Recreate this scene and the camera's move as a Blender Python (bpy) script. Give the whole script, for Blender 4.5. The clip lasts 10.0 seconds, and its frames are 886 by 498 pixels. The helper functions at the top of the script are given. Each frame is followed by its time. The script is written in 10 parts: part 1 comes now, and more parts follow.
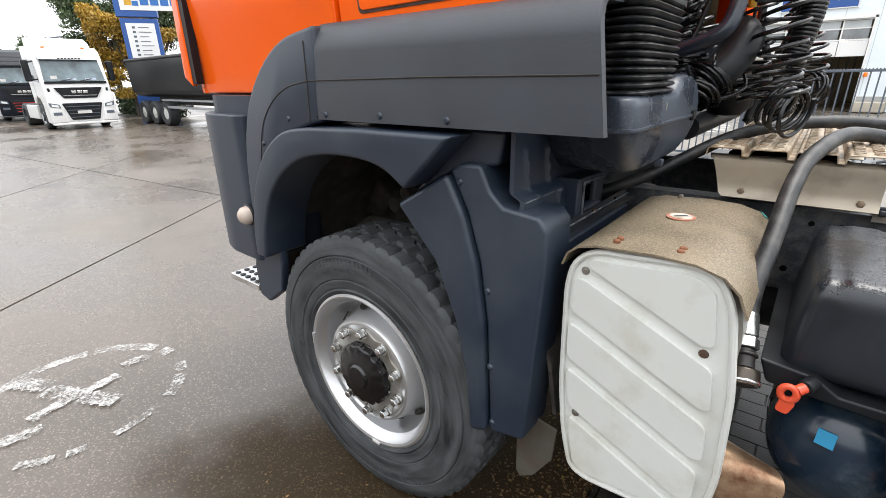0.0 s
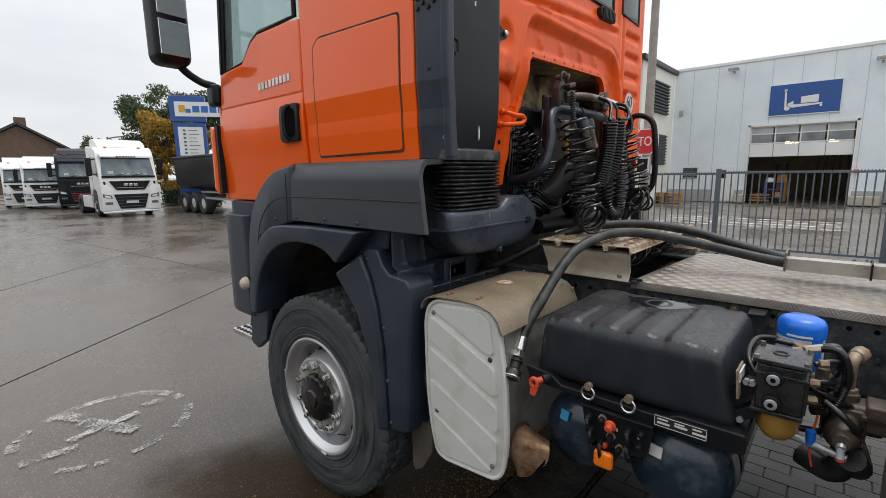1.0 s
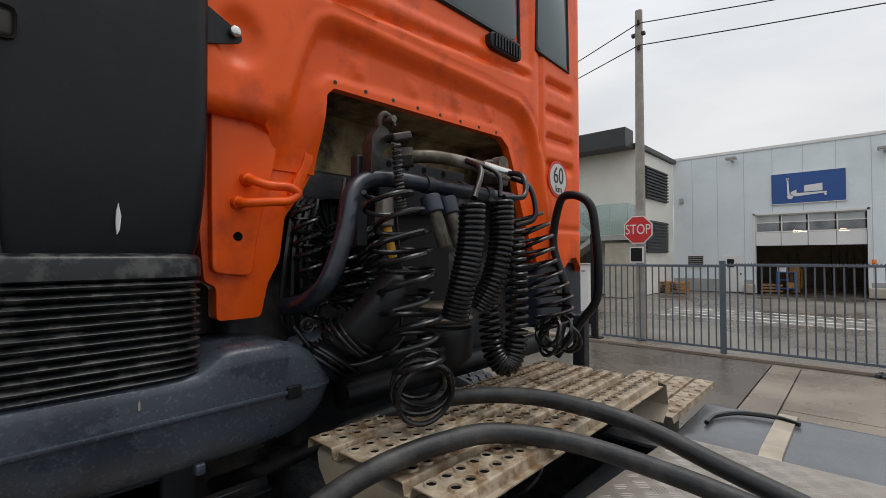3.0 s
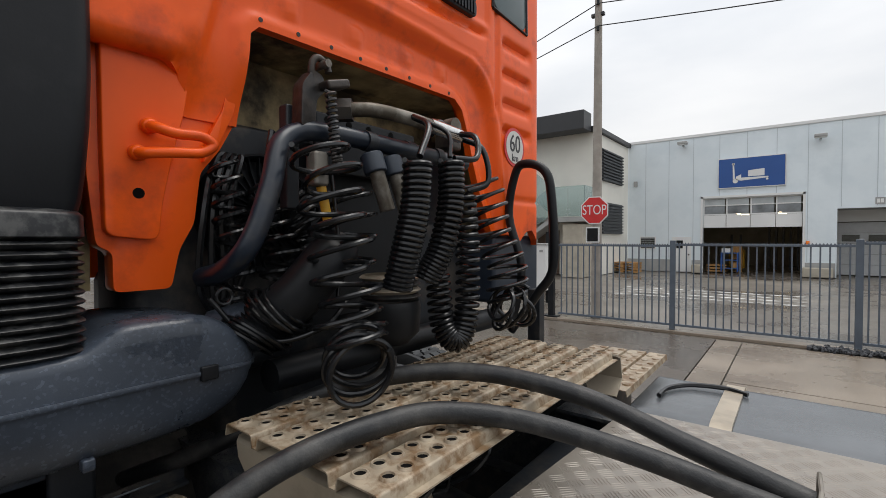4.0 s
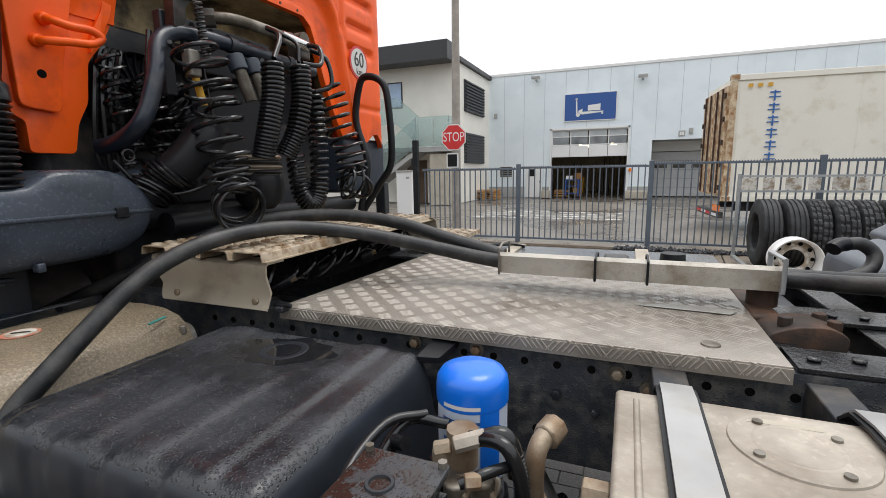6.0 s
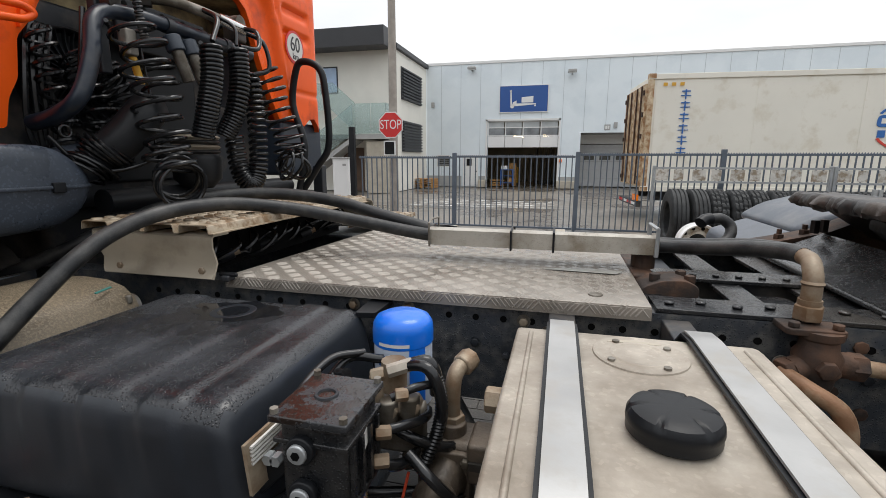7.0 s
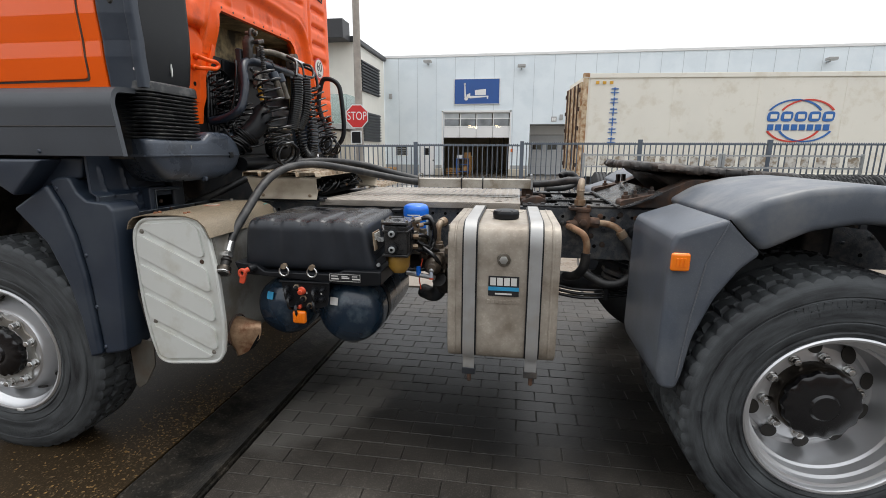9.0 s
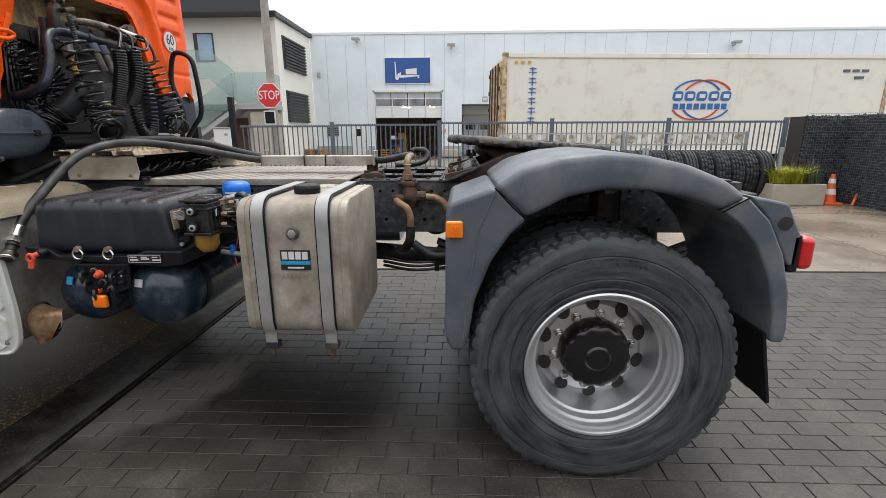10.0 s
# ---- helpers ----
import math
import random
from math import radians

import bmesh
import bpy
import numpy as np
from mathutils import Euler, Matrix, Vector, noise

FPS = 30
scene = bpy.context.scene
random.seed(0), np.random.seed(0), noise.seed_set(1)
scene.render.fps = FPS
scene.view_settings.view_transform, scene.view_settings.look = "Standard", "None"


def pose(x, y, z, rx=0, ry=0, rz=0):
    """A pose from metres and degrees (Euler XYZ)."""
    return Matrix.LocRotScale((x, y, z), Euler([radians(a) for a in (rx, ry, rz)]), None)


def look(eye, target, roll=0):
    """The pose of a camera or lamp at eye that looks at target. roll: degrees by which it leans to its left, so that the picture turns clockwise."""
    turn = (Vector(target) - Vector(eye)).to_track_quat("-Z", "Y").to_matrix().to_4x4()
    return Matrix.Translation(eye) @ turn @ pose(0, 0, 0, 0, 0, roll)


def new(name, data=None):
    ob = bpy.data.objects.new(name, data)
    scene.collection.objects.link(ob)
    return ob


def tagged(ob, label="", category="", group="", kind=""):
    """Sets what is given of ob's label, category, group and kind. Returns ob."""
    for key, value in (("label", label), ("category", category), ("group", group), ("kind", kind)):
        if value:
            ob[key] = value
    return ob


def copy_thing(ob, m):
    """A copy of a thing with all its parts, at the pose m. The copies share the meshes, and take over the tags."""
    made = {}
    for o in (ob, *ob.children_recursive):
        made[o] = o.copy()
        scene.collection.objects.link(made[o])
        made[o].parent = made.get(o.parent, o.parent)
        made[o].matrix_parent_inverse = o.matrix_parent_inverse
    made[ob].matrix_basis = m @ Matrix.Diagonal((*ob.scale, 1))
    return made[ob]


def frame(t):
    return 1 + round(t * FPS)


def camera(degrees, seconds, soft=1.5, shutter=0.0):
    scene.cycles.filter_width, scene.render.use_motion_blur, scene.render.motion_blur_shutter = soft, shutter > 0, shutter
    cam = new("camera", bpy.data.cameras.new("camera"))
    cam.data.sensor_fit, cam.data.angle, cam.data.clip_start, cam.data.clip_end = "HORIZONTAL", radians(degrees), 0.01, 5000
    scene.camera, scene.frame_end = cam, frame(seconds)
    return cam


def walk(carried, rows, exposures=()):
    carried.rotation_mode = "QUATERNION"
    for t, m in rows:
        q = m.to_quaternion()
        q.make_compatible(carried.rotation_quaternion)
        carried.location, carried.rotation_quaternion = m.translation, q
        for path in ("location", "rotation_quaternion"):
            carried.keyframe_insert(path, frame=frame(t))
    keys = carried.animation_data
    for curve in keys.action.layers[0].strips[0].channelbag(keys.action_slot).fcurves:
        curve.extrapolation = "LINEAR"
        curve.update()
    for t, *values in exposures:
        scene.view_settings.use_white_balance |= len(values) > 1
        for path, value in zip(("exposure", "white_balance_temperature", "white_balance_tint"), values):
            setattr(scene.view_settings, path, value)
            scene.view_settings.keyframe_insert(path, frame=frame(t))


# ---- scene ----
cam = camera(88.1, 10.0, soft=0.4)
METRES, EYE, TILT, LEAN, TURN = 5.94, 1.5705, 0.0, 0.0, 38.9
ROWS = [
    (0.0, 0.0, 0.0, 0.0, -0.35, -20.27, 0.94),
    (0.5, 0.0388, -0.0779, 0.0081, 1.2, -14.07, 0.87),
    (1.0, 0.0784, -0.1257, 0.019, 2.34, -9.46, 0.82),
    (1.5, 0.1361, -0.118, 0.0174, 3.13, -4.99, 0.66),
    (2.0, 0.1682, -0.0546, 0.0215, 3.2, -1.3, 0.49),
    (2.5, 0.1879, 0.0241, 0.0339, 4.39, 1.34, 0.41),
    (4.0, 0.2089, 0.0893, 0.0266, -1.28, -1.33, 0.12),
    (4.5, 0.1958, 0.0638, 0.0052, -3.69, -3.64, 0.58),
    (5.0, 0.1597, 0.0427, 0.0007, -5.51, -6.51, 0.62),
    (5.5, 0.1804, 0.0159, -0.0042, -10.44, -8.44, 0.65),
    (6.0, 0.2137, -0.0039, -0.0024, -17.07, -9.64, 0.83),
    (7.5, 0.1779, -0.0672, -0.007, -25.51, -11.24, -0.46),
    (8.0, 0.1279, -0.122, -0.0055, -24.9, -11.31, -0.68),
    (8.5, 0.098, -0.1883, -0.0113, -26.55, -11.59, -0.54),
    (9.0, 0.0838, -0.231, -0.0143, -30.11, -12.18, -0.24),
    (9.5, 0.1047, -0.2637, -0.0148, -33.21, -12.93, 0.08),
    (10.0, 0.1664, -0.2936, -0.0193, -36.97, -14.42, 0.21),
]
walk(cam, [(t, pose(0, 0, EYE, TILT, LEAN, TURN) @ pose(METRES * x, METRES * y, METRES * z, 90 + pitch, roll, yaw)) for t, x, y, z, yaw, pitch, roll in ROWS],
     exposures=[(0, 1.35), (.5, .85), (1, .28), (1.5, .0), (2.5, -.13), (4, .12), (4.5, .2), (5.0, .35), (5.5, .50), (6.0, .50), (7.5, .31), (8.5, .56), (9.0, .60), (10, .69)])

# ---- world and light ----
world = bpy.data.worlds.new("overcast_sky")
scene.world = world
world.use_nodes = True
wn, wl = world.node_tree.nodes, world.node_tree.links
wn.clear()
w_out, w_bg = wn.new("ShaderNodeOutputWorld"), wn.new("ShaderNodeBackground")
w_sky = wn.new("ShaderNodeTexSky")
w_sky.sky_type, w_sky.sun_disc = "NISHITA", False
w_sky.sun_elevation, w_sky.sun_rotation, w_sky.dust_density = radians(60), radians(18), 4.0
w_scale = wn.new("ShaderNodeMixRGB")
w_scale.blend_type, w_scale.inputs[0].default_value = "MULTIPLY", 1.0
w_scale.inputs[2].default_value = (0.05, 0.05, 0.05, 1)
w_co, w_map = wn.new("ShaderNodeTexCoord"), wn.new("ShaderNodeMapping")
w_map.inputs["Scale"].default_value = (1.0, 1.0, 3.2)
w_noise = wn.new("ShaderNodeTexNoise")
w_noise.inputs["Scale"].default_value, w_noise.inputs["Detail"].default_value = 1.7, 6.0
w_ramp = wn.new("ShaderNodeValToRGB")
w_ramp.color_ramp.elements[0].position, w_ramp.color_ramp.elements[0].color = 0.30, (0.70, 0.735, 0.78, 1)
w_ramp.color_ramp.elements[1].position, w_ramp.color_ramp.elements[1].color = 0.72, (1.0, 1.0, 1.0, 1)
w_mix = wn.new("ShaderNodeMixRGB")
w_mix.inputs[0].default_value = 0.86
wl.new(w_sky.outputs[0], w_scale.inputs[1])
wl.new(w_co.outputs["Generated"], w_map.inputs[0])
wl.new(w_map.outputs[0], w_noise.inputs["Vector"])
wl.new(w_noise.outputs[0], w_ramp.inputs[0])
wl.new(w_scale.outputs[0], w_mix.inputs[1])
w_sep, w_up = wn.new("ShaderNodeSeparateXYZ"), wn.new("ShaderNodeValToRGB")
w_up.color_ramp.interpolation = "EASE"
w_up.color_ramp.elements[0].position, w_up.color_ramp.elements[0].color = 0.05, (0.57, 0.57, 0.57, 1)
w_up.color_ramp.elements[1].position, w_up.color_ramp.elements[1].color = 1.0, (1.0, 1.0, 1.0, 1)
w_mul = wn.new("ShaderNodeMixRGB")
w_mul.blend_type, w_mul.inputs[0].default_value = "MULTIPLY", 1.0
wl.new(w_co.outputs["Generated"], w_sep.inputs[0])
wl.new(w_sep.outputs[2], w_up.inputs[0])
wl.new(w_ramp.outputs[0], w_mul.inputs[1])
wl.new(w_up.outputs[0], w_mul.inputs[2])
wl.new(w_mul.outputs[0], w_mix.inputs[2])
wl.new(w_mix.outputs[0], w_bg.inputs[0])
wl.new(w_bg.outputs[0], w_out.inputs[0])
w_bg.inputs[1].default_value = 1.58

sun = new("sun", bpy.data.lights.new("sun", "SUN"))
sun.data.energy, sun.data.angle, sun.data.color = 1.1, radians(30), (1.0, 0.97, 0.92)
sun.matrix_basis = look((3, 4, 17), (0, 0, 0))

# ---- materials ----
def mat(name, color, rough=0.5, metal=0.0, scale=6.0, vary=0.15, bump=0.0, bscale=80.0, coat=0.0, second=None, amount=0.0,
        sscale=2.0, srough=None, spec=0.5, edge=0.08, obj=0.0, speck=0.0, sp_scale=150.0, zone=None, polar=None, drops=None, world=False):
    """A procedural surface: colour grain at two scales, stains of a second colour, bump, and roughness that varies with the stains."""
    m = bpy.data.materials.new(name)
    m.use_nodes = True
    n, l = m.node_tree.nodes, m.node_tree.links
    b = n["Principled BSDF"]
    b.inputs["Metallic"].default_value = metal
    b.inputs["Coat Weight"].default_value = coat
    b.inputs["Coat Roughness"].default_value = 0.05
    b.inputs["Specular IOR Level"].default_value = spec
    co = n.new("ShaderNodeTexCoord")
    src = n.new("ShaderNodeNewGeometry").outputs["Position"] if world else co.outputs["Object"]
    a = n.new("ShaderNodeTexNoise")
    a.inputs["Scale"].default_value, a.inputs["Detail"].default_value = scale, 8.0
    l.new(src, a.inputs["Vector"])
    ramp = n.new("ShaderNodeValToRGB")
    lo, hi = [max(0.0, c * (1 - vary)) for c in color], [min(1.0, c * (1 + vary)) for c in color]
    ramp.color_ramp.elements[0].position, ramp.color_ramp.elements[0].color = 0.3, (*lo, 1)
    ramp.color_ramp.elements[1].position, ramp.color_ramp.elements[1].color = 0.7, (*hi, 1)
    l.new(a.outputs[0], ramp.inputs[0])
    col = ramp.outputs[0]
    rn = n.new("ShaderNodeMapRange")
    rn.inputs["To Min"].default_value, rn.inputs["To Max"].default_value = max(0.02, rough * 0.8), min(1.0, rough * 1.2)
    l.new(a.outputs[0], rn.inputs["Value"])
    ro = rn.outputs[0]
    if obj:
        info, hv = n.new("ShaderNodeObjectInfo"), n.new("ShaderNodeHueSaturation")
        mr = n.new("ShaderNodeMapRange")
        mr.inputs["To Min"].default_value, mr.inputs["To Max"].default_value = 1 - obj, 1 + obj
        l.new(info.outputs["Random"], mr.inputs["Value"])
        l.new(mr.outputs[0], hv.inputs["Value"])
        l.new(col, hv.inputs["Color"])
        col = hv.outputs[0]
    if second:
        s2 = n.new("ShaderNodeTexNoise")
        s2.inputs["Scale"].default_value, s2.inputs["Detail"].default_value, s2.inputs["Roughness"].default_value = sscale, 7.0, 0.62
        if polar:
            sp, dx, dz, an, ra, hy, cb = [n.new(k) for k in ("ShaderNodeSeparateXYZ", "ShaderNodeMath", "ShaderNodeMath", "ShaderNodeMath", "ShaderNodeVectorMath", "ShaderNodeCombineXYZ", "ShaderNodeCombineXYZ")]
            l.new(src, sp.inputs[0])
            for node, out, c in ((dx, 0, polar[0]), (dz, 2, polar[1])):
                node.operation = "SUBTRACT"
                l.new(sp.outputs[out], node.inputs[0])
                node.inputs[1].default_value = c
            an.operation, ra.operation = "ARCTAN2", "LENGTH"
            l.new(dz.outputs[0], an.inputs[0])
            l.new(dx.outputs[0], an.inputs[1])
            l.new(dx.outputs[0], hy.inputs[0])
            l.new(dz.outputs[0], hy.inputs[1])
            l.new(hy.outputs[0], ra.inputs[0])
            for node, val, f in ((n.new("ShaderNodeMath"), an.outputs[0], 0.55), (n.new("ShaderNodeMath"), ra.outputs["Value"], 7.0)):
                node.operation = "MULTIPLY"
                node.inputs[1].default_value = f
                l.new(val, node.inputs[0])
                l.new(node.outputs[0], cb.inputs[0 if f < 1 else 1])
            l.new(cb.outputs[0], s2.inputs["Vector"])
        else:
            l.new(src, s2.inputs["Vector"])
        mask = n.new("ShaderNodeMapRange")
        mask.inputs["From Min"].default_value, mask.inputs["From Max"].default_value = 0.62 - 0.25 * amount - edge, 0.62 - 0.25 * amount + edge
        l.new(s2.outputs[0], mask.inputs["Value"])
        mix = n.new("ShaderNodeMixRGB")
        mix.inputs[2].default_value = (*second, 1)
        l.new(mask.outputs[0], mix.inputs[0])
        l.new(col, mix.inputs[1])
        col = mix.outputs[0]
        if srough is not None:
            rm = n.new("ShaderNodeMix")
            rm.inputs["B"].default_value = srough
            l.new(mask.outputs[0], rm.inputs["Factor"])
            l.new(ro, rm.inputs["A"])
            ro = rm.outputs[0]
    # zone: another colour, rougher and less glossy, by position along x and y
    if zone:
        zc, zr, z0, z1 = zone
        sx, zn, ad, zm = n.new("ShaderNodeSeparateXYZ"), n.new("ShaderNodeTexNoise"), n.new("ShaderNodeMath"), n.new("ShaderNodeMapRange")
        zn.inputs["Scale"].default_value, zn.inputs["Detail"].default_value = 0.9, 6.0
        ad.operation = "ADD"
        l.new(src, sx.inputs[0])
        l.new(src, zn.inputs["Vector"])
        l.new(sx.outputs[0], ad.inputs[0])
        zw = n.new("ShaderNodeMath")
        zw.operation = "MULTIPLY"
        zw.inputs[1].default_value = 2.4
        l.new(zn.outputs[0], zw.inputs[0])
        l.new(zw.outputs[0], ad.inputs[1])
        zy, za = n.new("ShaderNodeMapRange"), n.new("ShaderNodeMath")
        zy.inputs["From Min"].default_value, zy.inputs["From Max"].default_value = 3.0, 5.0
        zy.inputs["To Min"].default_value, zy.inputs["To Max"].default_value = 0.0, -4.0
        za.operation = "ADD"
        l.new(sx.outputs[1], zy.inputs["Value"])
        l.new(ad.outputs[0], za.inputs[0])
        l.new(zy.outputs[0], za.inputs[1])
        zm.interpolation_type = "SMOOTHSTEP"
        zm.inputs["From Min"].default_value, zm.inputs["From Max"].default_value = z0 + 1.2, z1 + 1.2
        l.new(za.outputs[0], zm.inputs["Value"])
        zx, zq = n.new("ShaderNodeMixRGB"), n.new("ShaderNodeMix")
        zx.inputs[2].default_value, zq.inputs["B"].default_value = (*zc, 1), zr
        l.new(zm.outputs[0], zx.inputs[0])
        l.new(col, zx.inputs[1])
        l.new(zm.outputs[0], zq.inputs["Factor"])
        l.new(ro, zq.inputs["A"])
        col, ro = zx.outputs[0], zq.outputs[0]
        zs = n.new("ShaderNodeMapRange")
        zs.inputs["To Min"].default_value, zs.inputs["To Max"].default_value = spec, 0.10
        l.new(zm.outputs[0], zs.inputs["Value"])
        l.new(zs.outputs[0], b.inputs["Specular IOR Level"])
    if speck:
        vo, sep, sr = n.new("ShaderNodeTexVoronoi"), n.new("ShaderNodeSeparateColor"), n.new("ShaderNodeMapRange")
        vo.inputs["Scale"].default_value = sp_scale
        l.new(src, vo.inputs["Vector"])
        l.new(vo.outputs["Color"], sep.inputs[0])
        sr.inputs["From Min"].default_value, sr.inputs["From Max"].default_value = 0.80, 0.99
        sr.inputs["To Min"].default_value, sr.inputs["To Max"].default_value = 1.0 - 0.12 * speck, 1.0 + speck
        l.new(sep.outputs[0], sr.inputs["Value"])
        sm = n.new("ShaderNodeVectorMath")
        sm.operation = "SCALE"
        l.new(col, sm.inputs[0])
        l.new(sr.outputs[0], sm.inputs["Scale"])
        col = sm.outputs[0]
    l.new(col, b.inputs["Base Color"])
    l.new(ro, b.inputs["Roughness"])
    if bump:
        f = n.new("ShaderNodeTexNoise")
        f.inputs["Scale"].default_value, f.inputs["Detail"].default_value = bscale, 4.0
        l.new(src, f.inputs["Vector"])
        bp = n.new("ShaderNodeBump")
        bp.inputs["Strength"].default_value, bp.inputs["Distance"].default_value = min(1.0, bump), 0.004
        l.new(f.outputs[0], bp.inputs["Height"])
        l.new(bp.outputs[0], b.inputs["Normal"])
    if drops:
        # raindrops of many sizes standing on the surface
        size, share = drops
        dn, dv, ds = n.new("ShaderNodeTexNoise"), n.new("ShaderNodeTexVoronoi"), n.new("ShaderNodeSeparateColor")
        dn.inputs["Scale"].default_value, dn.inputs["Detail"].default_value = 9.0, 4.0
        dv.inputs["Scale"].default_value = size
        l.new(src, dn.inputs["Vector"])
        l.new(src, dv.inputs["Vector"])
        l.new(dv.outputs["Color"], ds.inputs[0])
        dm, dr_, dk, dh = n.new("ShaderNodeMath"), n.new("ShaderNodeMapRange"), n.new("ShaderNodeMapRange"), n.new("ShaderNodeMath")
        dm.operation, dh.operation = "ADD", "MULTIPLY"
        l.new(ds.outputs[0], dm.inputs[0])
        l.new(dn.outputs[0], dm.inputs[1])
        dr_.inputs["From Min"].default_value, dr_.inputs["From Max"].default_value = 1.5 - share, 1.55 - share
        l.new(dm.outputs[0], dr_.inputs["Value"])
        dk.interpolation_type = "SMOOTHSTEP"
        dk.inputs["From Min"].default_value, dk.inputs["From Max"].default_value = 0.48, 0.22
        l.new(dv.outputs["Distance"], dk.inputs["Value"])
        l.new(dr_.outputs[0], dh.inputs[0])
        l.new(dk.outputs[0], dh.inputs[1])
        db = n.new("ShaderNodeBump")
        db.inputs["Strength"].default_value, db.inputs["Distance"].default_value = 0.8, 0.22 / size
        l.new(dh.outputs[0], db.inputs["Height"])
        if bump:
            l.new(bp.outputs[0], db.inputs["Normal"])
        l.new(db.outputs[0], b.inputs["Normal"])
        dx_ = n.new("ShaderNodeMix")
        dx_.inputs["B"].default_value = 0.06
        l.new(dh.outputs[0], dx_.inputs["Factor"])
        l.new(ro, dx_.inputs["A"])
        l.new(dx_.outputs[0], b.inputs["Roughness"])
    return m


def glass_mat(name, tint, rough=0.03, mix=0.35):
    m = bpy.data.materials.new(name)
    m.use_nodes = True
    b = m.node_tree.nodes["Principled BSDF"]
    b.inputs["Base Color"].default_value = (*tint, 1)
    b.inputs["Roughness"].default_value = rough
    b.inputs["Transmission Weight"].default_value = mix
    b.inputs["IOR"].default_value = 1.45
    return m


def glow_mat(name, color, strength):
    m = bpy.data.materials.new(name)
    m.use_nodes = True
    b = m.node_tree.nodes["Principled BSDF"]
    b.inputs["Base Color"].default_value = (*color, 1)
    b.inputs["Emission Color"].default_value = (*color, 1)
    b.inputs["Emission Strength"].default_value = strength
    return m


ORANGE = mat("orange_paint", (0.97, 0.124, 0.004), 0.24, scale=3, vary=0.03, coat=0.7, bump=0.02, bscale=4, spec=0.2)
ORANGE_FLAT = mat("orange_rear_paint", (0.92, 0.110, 0.005), 0.40, scale=5, vary=0.06, coat=0.1, second=(0.58, 0.066, 0.010), amount=0.05, sscale=5, bump=0.04, bscale=60, spec=0.3)
PLASTIC = mat("dark_grey_plastic", (0.017, 0.026, 0.043), 0.40, scale=5, vary=0.12, bump=0.10, bscale=300, second=(0.030, 0.040, 0.056), amount=0.35, sscale=3, srough=0.48, spec=0.55)
COVER_GREY = mat("grey_cover_plastic", (0.040, 0.046, 0.056), 0.46, scale=5, vary=0.12, bump=0.10, bscale=300, second=(0.042, 0.047, 0.054), amount=0.35, sscale=3, srough=0.52, spec=0.55)
PLASTIC_FADED = mat("weathered_grey_plastic", (0.086, 0.100, 0.122), 0.45, scale=4, vary=0.15, bump=0.08, bscale=250, second=(0.140, 0.146, 0.154), amount=0.35, sscale=4, srough=0.4)
GUARD_FRONT = mat("streaked_blue_grey_plastic", (0.075, 0.088, 0.110), 0.36, scale=6, vary=0.2, bump=0.08, bscale=250, second=(0.105, 0.115, 0.130), amount=0.26, sscale=5, srough=0.5, edge=0.14, speck=0.15, sp_scale=300)
CONT_RUST = mat("rusted_cream_steel", (0.62, 0.50, 0.34), 0.6, scale=5, vary=0.15, second=(0.30, 0.15, 0.06), amount=0.5, sscale=6, edge=0.1)
WORN_EDGE = mat("worn_blue_grey_edge", (0.16, 0.18, 0.20), 0.5, scale=30, vary=0.4, second=(0.04, 0.05, 0.06), amount=0.5, sscale=20, edge=0.1)
ARCH = mat("mud_caked_arch", (0.085, 0.075, 0.064), 0.8, scale=14, vary=0.4, bump=0.6, bscale=60, second=(0.035, 0.032, 0.030), amount=0.5, sscale=8, edge=0.12)
BLACK = mat("black_plastic", (0.008, 0.009, 0.011), 0.42, scale=8, vary=0.2, bump=0.05, bscale=200, second=(0.020, 0.021, 0.023), amount=0.12, sscale=3, spec=0.28)
BATTERY = mat("black_cover", (0.019, 0.023, 0.030), 0.42, scale=7, vary=0.2, bump=0.06, bscale=260, second=(0.013, 0.016, 0.021), amount=0.40, sscale=4, srough=0.30, edge=0.12)
BATTERY_WET = mat("rain_wet_black_cover", (0.026, 0.029, 0.034), 0.40, scale=14, vary=0.25, bump=0.10, bscale=420, second=(0.013, 0.014, 0.017), amount=0.42, sscale=6, srough=0.20, edge=0.07, speck=0.6, sp_scale=420, drops=(210, 0.95))
WATER = mat("rain_water_film", (0.010, 0.011, 0.013), 0.06, scale=4, vary=0.1, bump=0.02, bscale=20, spec=0.5)
WET_BLACK = mat("wet_black_steel", (0.013, 0.014, 0.016), 0.22, scale=9, vary=0.3, bump=0.30, bscale=60, second=(0.030, 0.026, 0.022), amount=0.3, sscale=6, srough=0.4, drops=(250, 0.7))
SLIDE = mat("wet_grey_ramp", (0.085, 0.088, 0.092), 0.20, metal=0.4, scale=9, vary=0.3, bump=0.15, bscale=70, second=(0.030, 0.028, 0.026), amount=0.35, sscale=7, srough=0.35, drops=(220, 0.5))
RAIL = mat("dusty_frame_rail", (0.036, 0.041, 0.049), 0.42, scale=8, vary=0.4, bump=0.15, bscale=150, second=(0.105, 0.103, 0.098), amount=0.26, sscale=26, edge=0.10, drops=(230, 0.4))
TUBE_BLACK = mat("satin_black_tube", (0.010, 0.016, 0.027), 0.33, scale=8, vary=0.25, bump=0.05, bscale=120, spec=0.5, second=(0.035, 0.037, 0.042), amount=0.12, sscale=9)
RUST_BRIGHT = mat("orange_rust", (0.19, 0.072, 0.030), 0.75, scale=90, vary=0.45, bump=0.3, bscale=300, second=(0.12, 0.045, 0.022), amount=0.35, sscale=60)
# near-black that paints the shade of holes and recesses onto solid pieces
PITCH_BLACK = mat("recess_shade", (0.003, 0.003, 0.003), 0.9, vary=0.1, spec=0.1)
